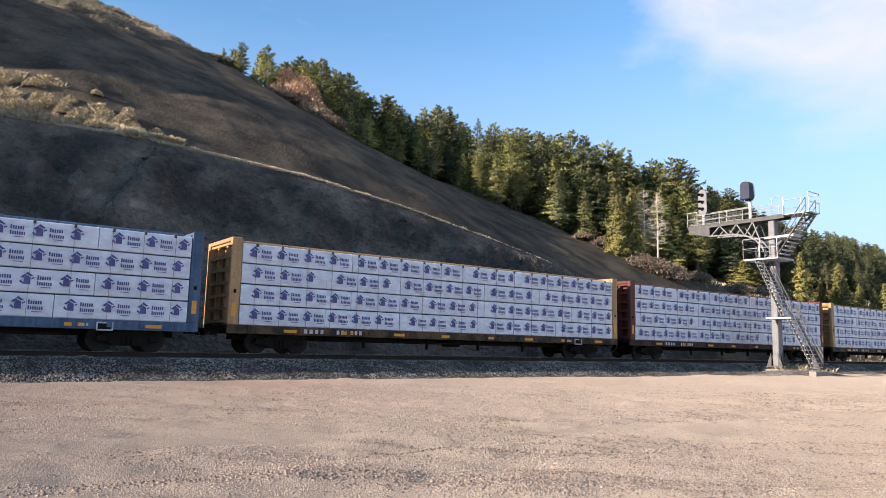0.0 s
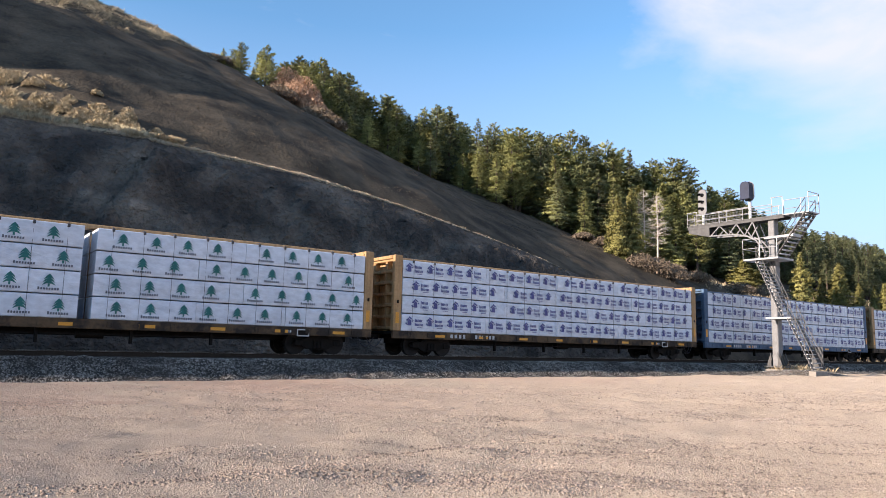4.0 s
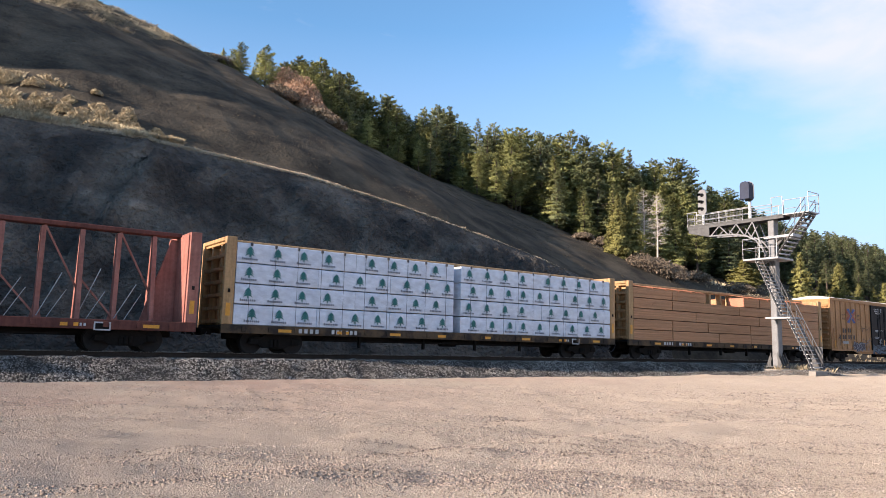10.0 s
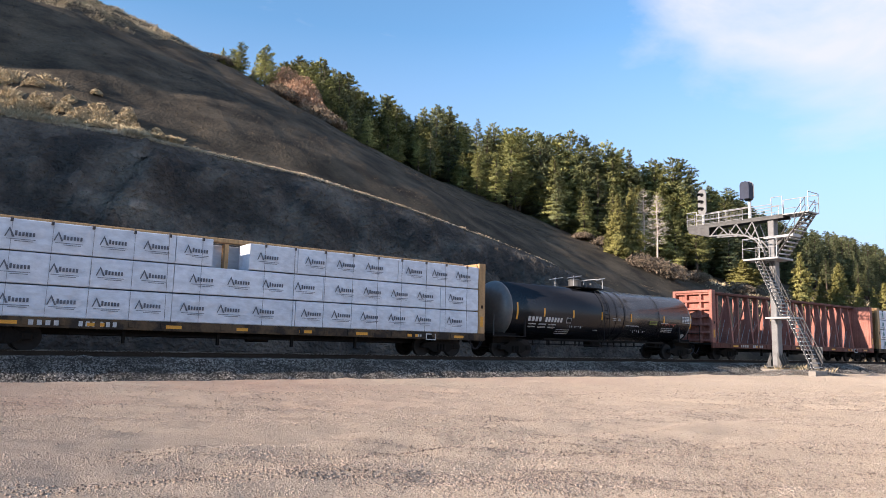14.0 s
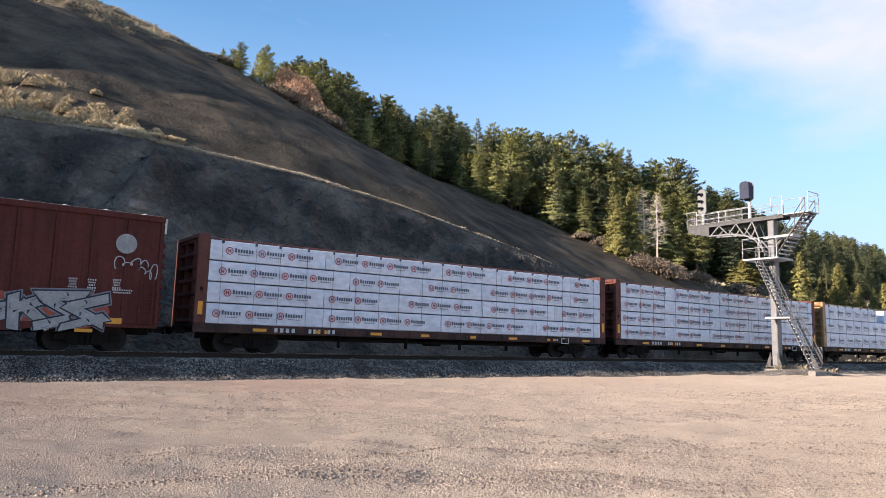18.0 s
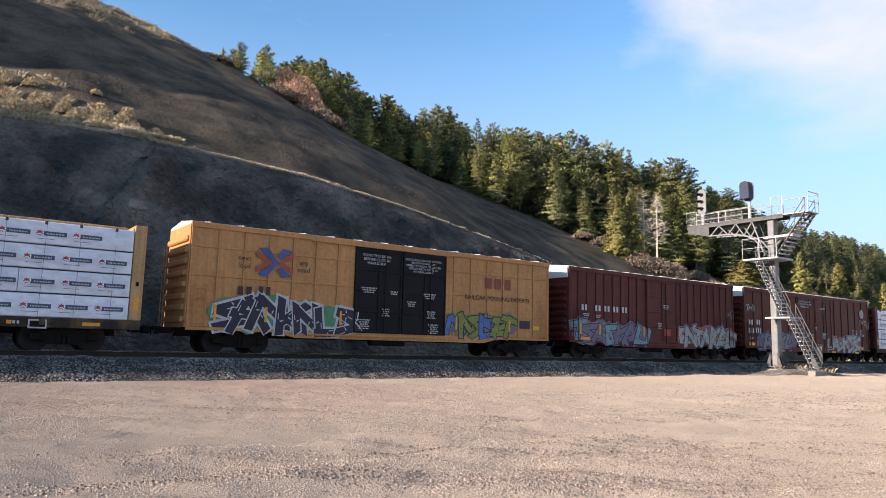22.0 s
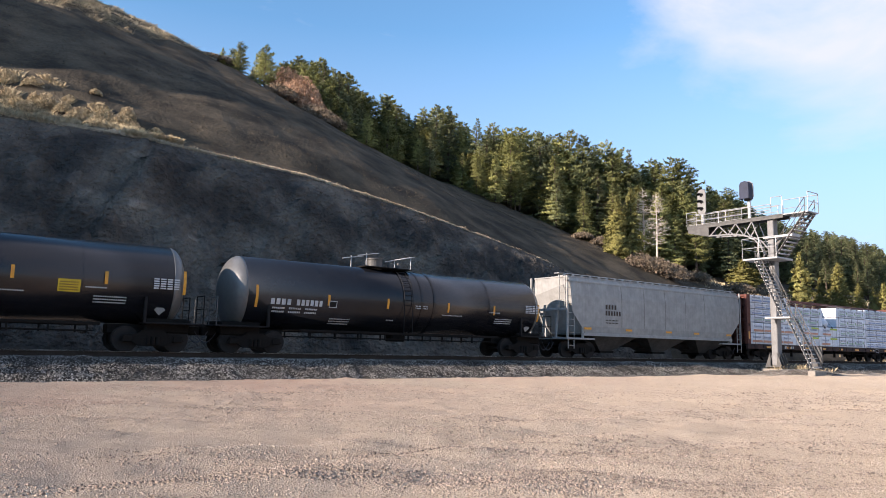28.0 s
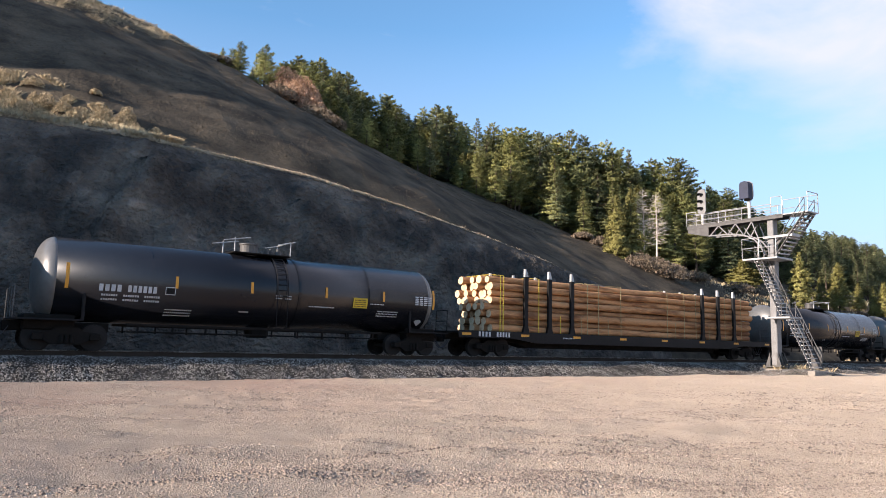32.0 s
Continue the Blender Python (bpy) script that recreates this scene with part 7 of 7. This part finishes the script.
def tank_marks(number_x, number_z, placard=None, tags=()):
    def put(car, shell, h, r):
        zc = 2.52
        m = Mesh()
        shell_word(m, r, number_x[0], number_z - zc, (number_x[1] - number_x[0]) * 0.40, 0.24, 4)
        shell_word(m, r, number_x[0] + (number_x[1] - number_x[0]) * 0.48, number_z - zc, (number_x[1] - number_x[0]) * 0.52, 0.24, 6)
        for i in range(2):
            for k in range(3):
                shell_word(m, r, number_x[0] + 0.1 + k * 0.72, number_z - zc - 0.17 - i * 0.15, 0.55, 0.07, 7)
        tagged(part("lettering", m, M["ink"], shell, "white stencilled car number and weights"), kind="stuff")
        m = Mesh()
        x = h - 1.35
        for i in range(5):
            for k in range(4):
                on_shell(m, r, x + k * 0.24, x + k * 0.24 + 0.19, 2.30 - zc + i * 0.085, 2.30 - zc + i * 0.085 + 0.05)
        tagged(part("data_table", m, M["ink"], shell, "white stencilled data table"), kind="stuff")
        m = Mesh()
        for x, z, w, n in ((h - 6.6, 1.95, 1.2, 1), (h - 3.3, 1.9, 1.1, 3), (0.2, 2.3, 0.7, 2), (-4.0, 1.55, 1.0, 3), (-1.2, 1.6, 0.4, 1), (4.6, 2.2, 0.7, 1)):
            for i in range(n):
                shell_word(m, r, x, z - zc - i * 0.1, w, 0.045, int(w / 0.07))
        tagged(part("small_print", m, M["ink"], shell, "small stencilled notes"), kind="stuff")
        m = Mesh()
        on_shell(m, r, number_x[1] + 0.25, number_x[1] + 0.62, number_z - zc - 0.02, number_z - zc + 0.27)
        part("stencil_box", m, M["ink"], shell)
        m = Mesh()
        on_shell(m, r, number_x[1] + 0.28, number_x[1] + 0.59, number_z - zc + 0.01, number_z - zc + 0.24, 0.010)
        part("stencil_panel", m, M["black"], shell)
        d = Mesh()
        x, z = h - 1.0, 1.55 - zc
        y = -math.sqrt(r * r - z * z) - 0.03
        d.add([(x - 0.2, y, z), (x, y + 0.1, z - 0.2), (x + 0.2, y, z), (x, y - 0.08, z + 0.2)], [(0, 1, 2, 3)])
        part("hazard_placard", d, M["silverspray"], shell, "small pale diamond placard")
        if placard:
            x0, x1, z0, z1, key = placard
            m = Mesh()
            on_shell(m, r, x0, x1, z0 - zc, z1 - zc)
            pl = part("placard", m, M[key], shell, "yellow printed placard")
            m = Mesh()
            for i in range(4):
                shell_word(m, r + 0.006, x0 + 0.06, z0 - zc + 0.05 + i * (z1 - z0 - 0.08) / 4, x1 - x0 - 0.12, 0.04, 9)
            tagged(part("small_print", m, M["darkink"], pl), kind="stuff")
        for i, (x0, x1, z0, z1, key) in enumerate(tags):
            scrawl(car, x0, x1, z0, z1, key, 60 + i, -math.sqrt(r * r - ((z0 + z1) / 2 - zc) ** 2) - 0.03)
    return put


def stripes(xs, z, end=0.88, mid=0.45):
    return [(x, z, end if i in (0, len(xs) - 1) else mid) for i, x in enumerate(xs)]


Y, R = M["yellow"], M["sill"]
centerbeam(278.15, 300.7, "yellow centre-beam flat car with wrapped lumber", Y, R, load=wrapped_load(EMBLEMS, 4, 11))
centerbeam(254.25, 276.75, "dark brown centre-beam flat car with wrapped lumber", M["brown"], M["darksill"], load=wrapped_load(EMBLEMS, 4, 12))
centerbeam(230.55, 253.1, "yellow centre-beam flat car with rusty sill", Y, R, load=wrapped_load(EMBLEMS, 4, 13))
centerbeam(206.95, 229.45, "faded blue centre-beam flat car", M["bluecar"], M["bluecar"], load=wrapped_load(EMBLEMS, 4, 14))
centerbeam(183.5, 206.05, "yellow centre-beam flat car with rusty sill", Y, R, load=wrapped_load(EMBLEMS, 4, 15))
centerbeam(160.2, 182.4, "yellow centre-beam flat car with rusty sill", Y, R, load=two_blocks(TREES, 16, -0.3))
boxcar(140.65, 159.3, "yellow box car with black double doors and graffiti", M["boxyellow"], M["blackdoor"], (147.45, 149.95, 152.44), marks=gold_box_marks)
centerbeam(116.7, 139.2, "yellow centre-beam flat car with bare sawn lumber", Y, R, load=bare_boards)
centerbeam(92.9, 115.5, "yellow centre-beam flat car with rusty sill", Y, R, load=two_blocks(TREES, 18, 0.0))
centerbeam(69.1, 91.95, "empty faded red centre-beam flat car", M["redcar"], M["brown"], empty=True)
tank_car(51.3, 67.3, "black tank car with white lettering and scrawled tags", stripes((-7.05, -5.15, -2.97, -0.7, 1.8, 4.84, 7.5), 2.36), tank_marks((-6.25, -3.72), 1.95, (3.5, 4.2, 2.1, 2.32, "olivespray"),
         ((-3.3, -2.0, 1.6, 1.9, "whitespray"), (2.0, 3.25, 1.5, 1.85, "whitespray"), (4.6, 6.0, 1.95, 2.25, "redspray"))), zc=2.45, dome=-1.35)
centerbeam(27.45, 50.1, "yellow centre-beam flat car with rusty sill", Y, R, load=wrapped_load(PEAKS, 3, 19, hole=(-2.2, -0.75, 2)))
centerbeam(3.55, 26.2, "dark red centre-beam flat car", M["brown"], M["darksill"], load=wrapped_load(RINGS, 4, 20))
centerbeam(-20.2, 2.65, "dark red centre-beam flat car", M["brown"], M["darksill"], load=wrapped_load(RINGS, 4, 21))
boxcar(-39.9, -21.5, "oxide red box car with graffiti", M["boxred"], M["boxred"], (-32.87, -30.37, -27.87), ribs=16, marks=maroon_box_marks, cap=M["endcap"])
boxcar(-56.8, -41.2, "maroon box car with graffiti", M["boxmaroon"], M["boxmaroon"], (-50.31, -47.36), marks=oxide_box_marks, cap=M["endcap"])
boxcar(-77.05, -58.35, "golden yellow box car with black doors and graffiti", M["boxgold"], M["blackdoor"], (-70.03, -67.56, -65.09), ribs=18, marks=tbox_two, belts=(2.05, 2.95, 4.05))
centerbeam(-101.4, -78.65, "yellow centre-beam flat car with rusty sill", Y, R, load=wrapped_load(LEAVES, 4, 22))
centerbeam(-125.15, -102.55, "dark red centre-beam flat car", M["brown"], M["darksill"], top=4.5, load=mixed_load)
hopper_car(-142.5, -125.85, "pale grey covered hopper car")
tank_car(-160.9, -144.2, "black tank car with white lettering", stripes((-7.37, -4.2, -1.27, 2.08, 4.9, 7.9), 2.28), tank_marks((-6.77, -4.43), 2.05), zc=2.46, dome=-1.2)
tank_car(-178.9, -162.5, "black tank car with a yellow placard", stripes((-7.32, -3.65, -0.77, 2.4, 5.25, 7.95), 2.58), tank_marks((-6.3, -4.35), 2.12, (3.75, 4.45, 2.02, 2.45, "placardyellow")), dome=-0.5)
log_car(-207.4, -179.9, "black flat car with log stakes")
tank_car(-225.2, -208.6, "black tank car with a yellow placard", stripes((-7.35, -3.7, -0.8, 2.45, 5.27, 7.98), 2.58), tank_marks((-6.33, -4.34), 2.12, (3.75, 4.45, 2.02, 2.45, "placardyellow")), dome=-0.5)
# unseen last car, added past the view's edge to shade the tank before it
tank_car(-243.9, -227.5, "black tank car with white lettering", stripes((-7.3, -3.7, -0.8, 2.4, 5.2, 7.9), 2.58), tank_marks((-6.3, -4.3), 2.12), dome=-0.5)


# ---- cantilever signal beside the line: the arm reaches over the track along y ----
SX = 45.2


def signal_bridge():
    s = thing("signal_bridge", pose(SX, 25.0, 0), "grey steel cantilever signal bridge with stairs and two signal heads", "railway signal")
    g, k = M["galv"], M["mast"]
    # mast and foot
    m = Mesh().box(-0.28, 0.28, -0.22, 0.22, 0.6, 10.45, 0.04)
    part("mast", m, M["steelgrey"], s)
    ft = part("mast_foot", Mesh().box(-0.55, 0.55, -0.55, 0.55, 0.52, 0.60, 0.01), k, s)
    for a in (-0.45, -0.15, 0.15, 0.45):
        for side in (-1, 1):
            part("gusset", Mesh().add([(a, side * 0.22, 0.6), (a, side * 0.55, 0.6), (a, side * 0.22, 1.5), (a + 0.03, side * 0.22, 0.6), (a + 0.03, side * 0.55, 0.6), (a + 0.03, side * 0.22, 1.5)],
                                      [(0, 1, 2), (3, 5, 4), (0, 3, 4, 1), (1, 4, 5, 2), (2, 5, 3, 0)]), k, ft)
    for a in (-0.48, 0.48):
        for b in (-0.48, 0.48):
            part("anchor_bolt", Mesh().tube((a, b, 0.25), (a, b, 0.75), 0.03, 6), k, ft)
    part("footing", Mesh().box(-0.75, 0.75, -0.75, 0.75, -0.2, 0.42, 0.03), M["concrete"], s)
    # walkway floor and its arm: y = 6.3 over the track, -2.9 on the yard side
    part("walkway", Mesh().box(-0.45, 0.45, -1.0, 6.3, 10.46, 10.56, 0.01), k, s, "steel grating walkway")
    part("landing", Mesh().box(-0.45, 0.9, -2.65, -0.9, 10.46, 10.54, 0.01), g, s)
    for x in (-0.42, 0.42):
        part("edge_beam", Mesh().box(x - 0.05, x + 0.05, -1.0, 6.3, 10.28, 10.46, 0.01), k, s)
        part("tapered_girder", Mesh().add([(x - 0.04, 6.2, 10.28), (x - 0.04, 4.5, 10.28), (x - 0.04, 4.5, 9.62), (x - 0.04, 6.2, 10.02), (x + 0.04, 6.2, 10.28), (x + 0.04, 4.5, 10.28), (x + 0.04, 4.5, 9.62), (x + 0.04, 6.2, 10.02)],
                                          [(0, 1, 2, 3), (7, 6, 5, 4), (0, 4, 5, 1), (1, 5, 6, 2), (2, 6, 7, 3), (3, 7, 4, 0)]), k, s)
        # truss and curved lower chord
        curve = [(x, 4.5, 9.66), (x, 3.4, 9.62), (x, 2.4, 9.55), (x, 1.6, 9.35), (x, 1.0, 9.0), (x, 0.6, 8.5), (x, 0.3, 7.9)]
        tr = Mesh()
        for a, b in zip(curve, curve[1:]):
            tr.beam(a, b, 0.09, 0.09, (1, 0, 0))
        part("lower_chord", tr, M["steelgrey"], s)
        web = [(4.4, 0), (3.7, 1), (3.0, 0), (2.4, 1), (1.8, 0), (1.2, 1), (0.5, 0)]
        for (a, ta), (b, tb) in zip(web, web[1:]):
            za, zb = (10.3 if ta else np.interp(a, [0.5, 1.0, 1.6, 2.4, 4.5], [8.4, 9.0, 9.35, 9.55, 9.66])), (10.3 if tb else np.interp(b, [0.5, 1.0, 1.6, 2.4, 4.5], [8.4, 9.0, 9.35, 9.55, 9.66]))
            part("web_bar", Mesh().beam((x, a, za), (x, b, zb), 0.07, 0.07, (1, 0, 0)), M["steelgrey"], s)
    # hand rails of the walkway
    def rail_run(name, pts, top, posts=True):
        r = part(name, Mesh().tube(*[(p[0], p[1], p[2] + top) for p in (pts[0], pts[-1])], 0.028, 6), g, s)
        part("mid_rail", Mesh().tube(*[(p[0], p[1], p[2] + top * 0.52) for p in (pts[0], pts[-1])], 0.022, 6), g, r)
        n = max(1, round((Vector(pts[-1]) - Vector(pts[0])).length / 1.5))
        for i in range(n + 1):
            q = Vector(pts[0]).lerp(Vector(pts[-1]), i / n)
            part("rail_post", Mesh().tube(q, (q.x, q.y, q.z + top), 0.026, 6), g, r)
    for x in (-0.45, 0.45):
        rail_run("hand_rail", [(x, 6.3, 10.5), (x, 5.5, 10.5)], 1.05)
        rail_run("hand_rail", [(x, 5.5, 10.5), (x, 1.9, 10.5)], 1.05 if x > 0 else 0.78)
        rail_run("hand_rail", [(x, 1.9, 10.5), (x, -0.2, 10.5)], 0.8)
    rail_run("hand_rail", [(-0.45, 6.3, 10.5), (0.45, 6.3, 10.5)], 1.05)
    rail_run("hand_rail", [(-0.45, -0.2, 10.5), (-0.45, -0.95, 10.5)], 1.25)
    rail_run("hand_rail", [(0.9, -0.3, 10.5), (0.9, -2.65, 10.5)], 1.25)
    rail_run("hand_rail", [(-0.45, -2.65, 10.5), (0.9, -2.65, 10.5)], 1.3)
    # mesh panels on the walkway's sides
    for y0, y1 in ((6.2, 5.0), (4.95, 3.4), (3.35, 1.9)):
        for x in (-0.45,):
            p = part("mesh_panel", Mesh().box(x - 0.006, x + 0.006, y1, y0, 10.58, 10.62), M["steelgrey"], s)
            for i in range(14):
                y = y1 + (y0 - y1) * i / 13
                part("wire", Mesh().box(x - 0.005, x + 0.005, y - 0.005, y + 0.005, 10.6, 11.2), M["steelgrey"], p)
            for i in range(4):
                part("wire", Mesh().box(x - 0.005, x + 0.005, y1, y0, 10.7 + i * 0.14, 10.71 + i * 0.14), M["steelgrey"], p)
    # stairs, all on the side towards the yard camera of the mast
    def stairs(y0, z0, y1, z1, x0, x1, n):
        f = part("stair_flight", Mesh().beam((x0, y0, z0), (x0, y1, z1), 0.05, 0.22, (1, 0, 0)), k, s)
        part("stringer", Mesh().beam((x1, y0, z0), (x1, y1, z1), 0.05, 0.22, (1, 0, 0)), k, f)
        for i in range(n):
            t = (i + 0.5) / n
            y, z = y0 + (y1 - y0) * t, z0 + (z1 - z0) * t
            part("tread", shared("stair_tread%.2f" % (x1 - x0), lambda m: m.box(0, x1 - x0, -0.12, 0.12, -0.03, 0.03), g), None, f, at=pose(x0, y, z))
        for x in (x0, x1):
            part("hand_rail", Mesh().tube((x, y0, z0 + 0.95), (x, y1, z1 + 0.95), 0.026, 6), k, f)
            part("mid_rail", Mesh().tube((x, y0, z0 + 0.5), (x, y1, z1 + 0.5), 0.02, 6), k, f)
            for i in range(4):
                t = i / 3
                y, z = y0 + (y1 - y0) * t, z0 + (z1 - z0) * t
                part("rail_post", Mesh().tube((x, y, z), (x, y, z + 0.95), 0.022, 6), k, f)
    xa, xb = -1.35, -0.3
    # middle platform
    part("middle_platform", Mesh().box(xa - 0.1, 0.5, -1.05, 1.35, 7.50, 7.62, 0.01), g, s)
    rail_run("hand_rail", [(xa - 0.1, 1.35, 7.6), (xa - 0.1, -1.0, 7.6)], 1.35)
    rail_run("hand_rail", [(0.45, 1.35, 7.6), (0.45, 0.4, 7.6)], 1.35)
    rail_run("hand_rail", [(xa - 0.1, 1.35, 7.6), (0.45, 1.35, 7.6)], 1.35)
    stairs(-0.3, 7.6, -2.45, 10.5, -0.45, 0.85, 12)
    stairs(0.5, 7.5, -1.15, 3.75, xa, xb, 15)
    part("lower_landing", Mesh().box(xa - 0.08, xb + 0.5, -1.7, -0.05, 3.62, 3.74, 0.01), g, s)
    stairs(-1.5, 3.65, -2.95, 0.5, xa, xb, 12)
    part("stair_footing", Mesh().box(xa - 0.2, xb + 0.2, -3.2, -2.75, -0.1, 0.40, 0.02), M["concrete"], s)
    part("knee_brace", Mesh().beam((0, -0.2, 8.6), (0.2, -2.6, 10.4), 0.14, 0.14), k, s)
    part("cross_beam", Mesh().box(-0.5, 0.5, -1.6, 0.4, 9.0, 9.16, 0.01), g, s)
    # cabinet at the foot of the stairs
    part("gate", Mesh().box(xb + 0.3, xb + 0.36, -2.9, -2.2, 0.5, 1.9, 0.01), k, s)
    # signal heads face back along the line
    def head(y, n, z, big):
        post = part("signal_post", Mesh().tube((0, y, 10.5), (0, y, z + 0.1), 0.11, 12), M["silver"], s)
        h = n * 0.52 + 0.35
        w = 0.34 if not big else 0.40
        out = [(w * math.cos(t), z + h - w + w * math.sin(t)) for t in [math.pi * i / 10 for i in range(11)]] + [(-w, z + 0.25), (-w * 0.6, z), (w * 0.6, z), (w, z + 0.25)]
        bm_ = Mesh()
        q = len(out)
        x0, x1 = (-0.12, -0.06)
        bm_.add([(x0, y + a, b) for a, b in out] + [(x1, y + a, b) for a, b in out], [tuple(range(q))[::-1], tuple(range(q, 2 * q))] + [(i, (i + 1) % q, q + (i + 1) % q, q + i) for i in range(q)])
        part("backing_plate", bm_, M["steelgrey"], post, "grey rounded backing plate")
        part("housing", Mesh().box(-0.06, 0.2, y - 0.2, y + 0.2, z + 0.15, z + h - 0.2, 0.05), M["mast"], post)
        for i in range(n):
            zz = z + 0.42 + i * 0.52
            v = Mesh()
            for j in range(9):
                t0, t1 = math.pi * j / 9, math.pi * (j + 1) / 9
                v.add([(-0.12, y + 0.16 * math.cos(t0), zz + 0.16 * math.sin(t0)), (-0.12, y + 0.16 * math.cos(t1), zz + 0.16 * math.sin(t1)),
                       (-0.50, y + 0.16 * math.cos(t1), zz - 0.05 + 0.16 * math.sin(t1)), (-0.50, y + 0.16 * math.cos(t0), zz - 0.05 + 0.16 * math.sin(t0))], [(0, 1, 2, 3)])
            vs = part("hood", v, M["blackdoor"], post)
            part("lens", Mesh().spin([(0, 0.02), (0.02, 0.11), (0.03, 0.11)], 14, "x"), M["blackdoor"], post, at=pose(-0.15, y, zz))
    head(5.25, 3, 11.35, False)
    head(1.6, 2, 11.85, True)
    # deep dark cover over the near head, open below
    top = [(-0.42, 0.0), (-0.42, 1.0), (-0.34, 1.18), (-0.15, 1.26), (0.15, 1.26), (0.34, 1.18), (0.42, 1.0), (0.42, 0.0)]
    cover = Mesh()
    q = len(top)
    cover.add([(-0.62, 1.6 + a * 0.80, 11.98 + b * 0.93 - 0.05 * (b < 0.1)) for a, b in top] + [(-0.10, 1.6 + a * 0.86, 11.9 + b) for a, b in top],
              [tuple(range(q))] + [(i, i + 1, q + i + 1, q + i) for i in range(q - 1)])
    part("signal_cover", cover, M["navyhood"], s, "dark blue-black signal cover")
    return s


signal_bridge()
mx, my = np.meshgrid(np.linspace(-4.5, 7.5, 40), np.linspace(-3.6, 2.2, 24))
mz = 0.44 * np.exp(-(((mx - 1) / 4.2) ** 2 + ((my + 0.8) / 2.2) ** 2) ** 1.5) + 0.05 * fbm(mx, my, 0.8, 3, 31) - 0.06
mi = (np.arange(23)[:, None] * 40 + np.arange(39)[None]).ravel()
mound = part("earth_mound", big_mesh("earth_mound", np.stack([mx + SX, my + 25, mz], -1).reshape(-1, 3), np.stack([mi, mi + 1, mi + 41, mi + 40], 1), M["dirt"], True), None)
tagged(mound, "low mound of grey-brown stony earth round the signal footing", "earth", kind="structure")


def mound_z(x, y):
    x, y = x - SX, y - 25
    return 0.44 * np.exp(-(((x - 1) / 4.2) ** 2 + ((y + 0.8) / 2.2) ** 2) ** 1.5) - 0.06


n = 5000
px, py = SX + rs.uniform(-4.2, 7.2, n), 25 + rs.uniform(-3.2, 2.0, n)
ps = rs.uniform(0.015, 0.05, n)
keep = mound_z(px, py) > 0.0
scatter("mound_stones", np.stack([px, py, mound_z(px, py) + ps * 0.3], 1)[keep], ps[keep], M["stone"], "loose grey stones on the mound at the signal footing", "stones", 0.8)
n = 160
px, py = SX + rs.uniform(-1.0, 5.5, n), 25 + rs.normal(0.6, 0.7, n)
blades("mound_grass", px, py, rs.uniform(0.15, 0.5, n), np.full(n, 0.012), M["drygrass"], "dry weeds round the signal footing", "grass", 7, 0.8, mound_z, 0.02)


# ---- what moves ----
def along(t):
    """How far the train has gone, in metres; it gathers speed a little."""
    u = (t - 16) / 16
    return 16 * (14.055 * u + 0.3703 * u * u / 2 - 0.052 * u ** 3 / 3 + 0.0789 * u ** 4 / 4)


def motions():
    times = [i * 0.5 for i in range(65)]
    for ob, x in TRAIN:
        walk(ob, [(t, pose(x + along(t), TRACK_Y, RAIL_Z)) for t in times])
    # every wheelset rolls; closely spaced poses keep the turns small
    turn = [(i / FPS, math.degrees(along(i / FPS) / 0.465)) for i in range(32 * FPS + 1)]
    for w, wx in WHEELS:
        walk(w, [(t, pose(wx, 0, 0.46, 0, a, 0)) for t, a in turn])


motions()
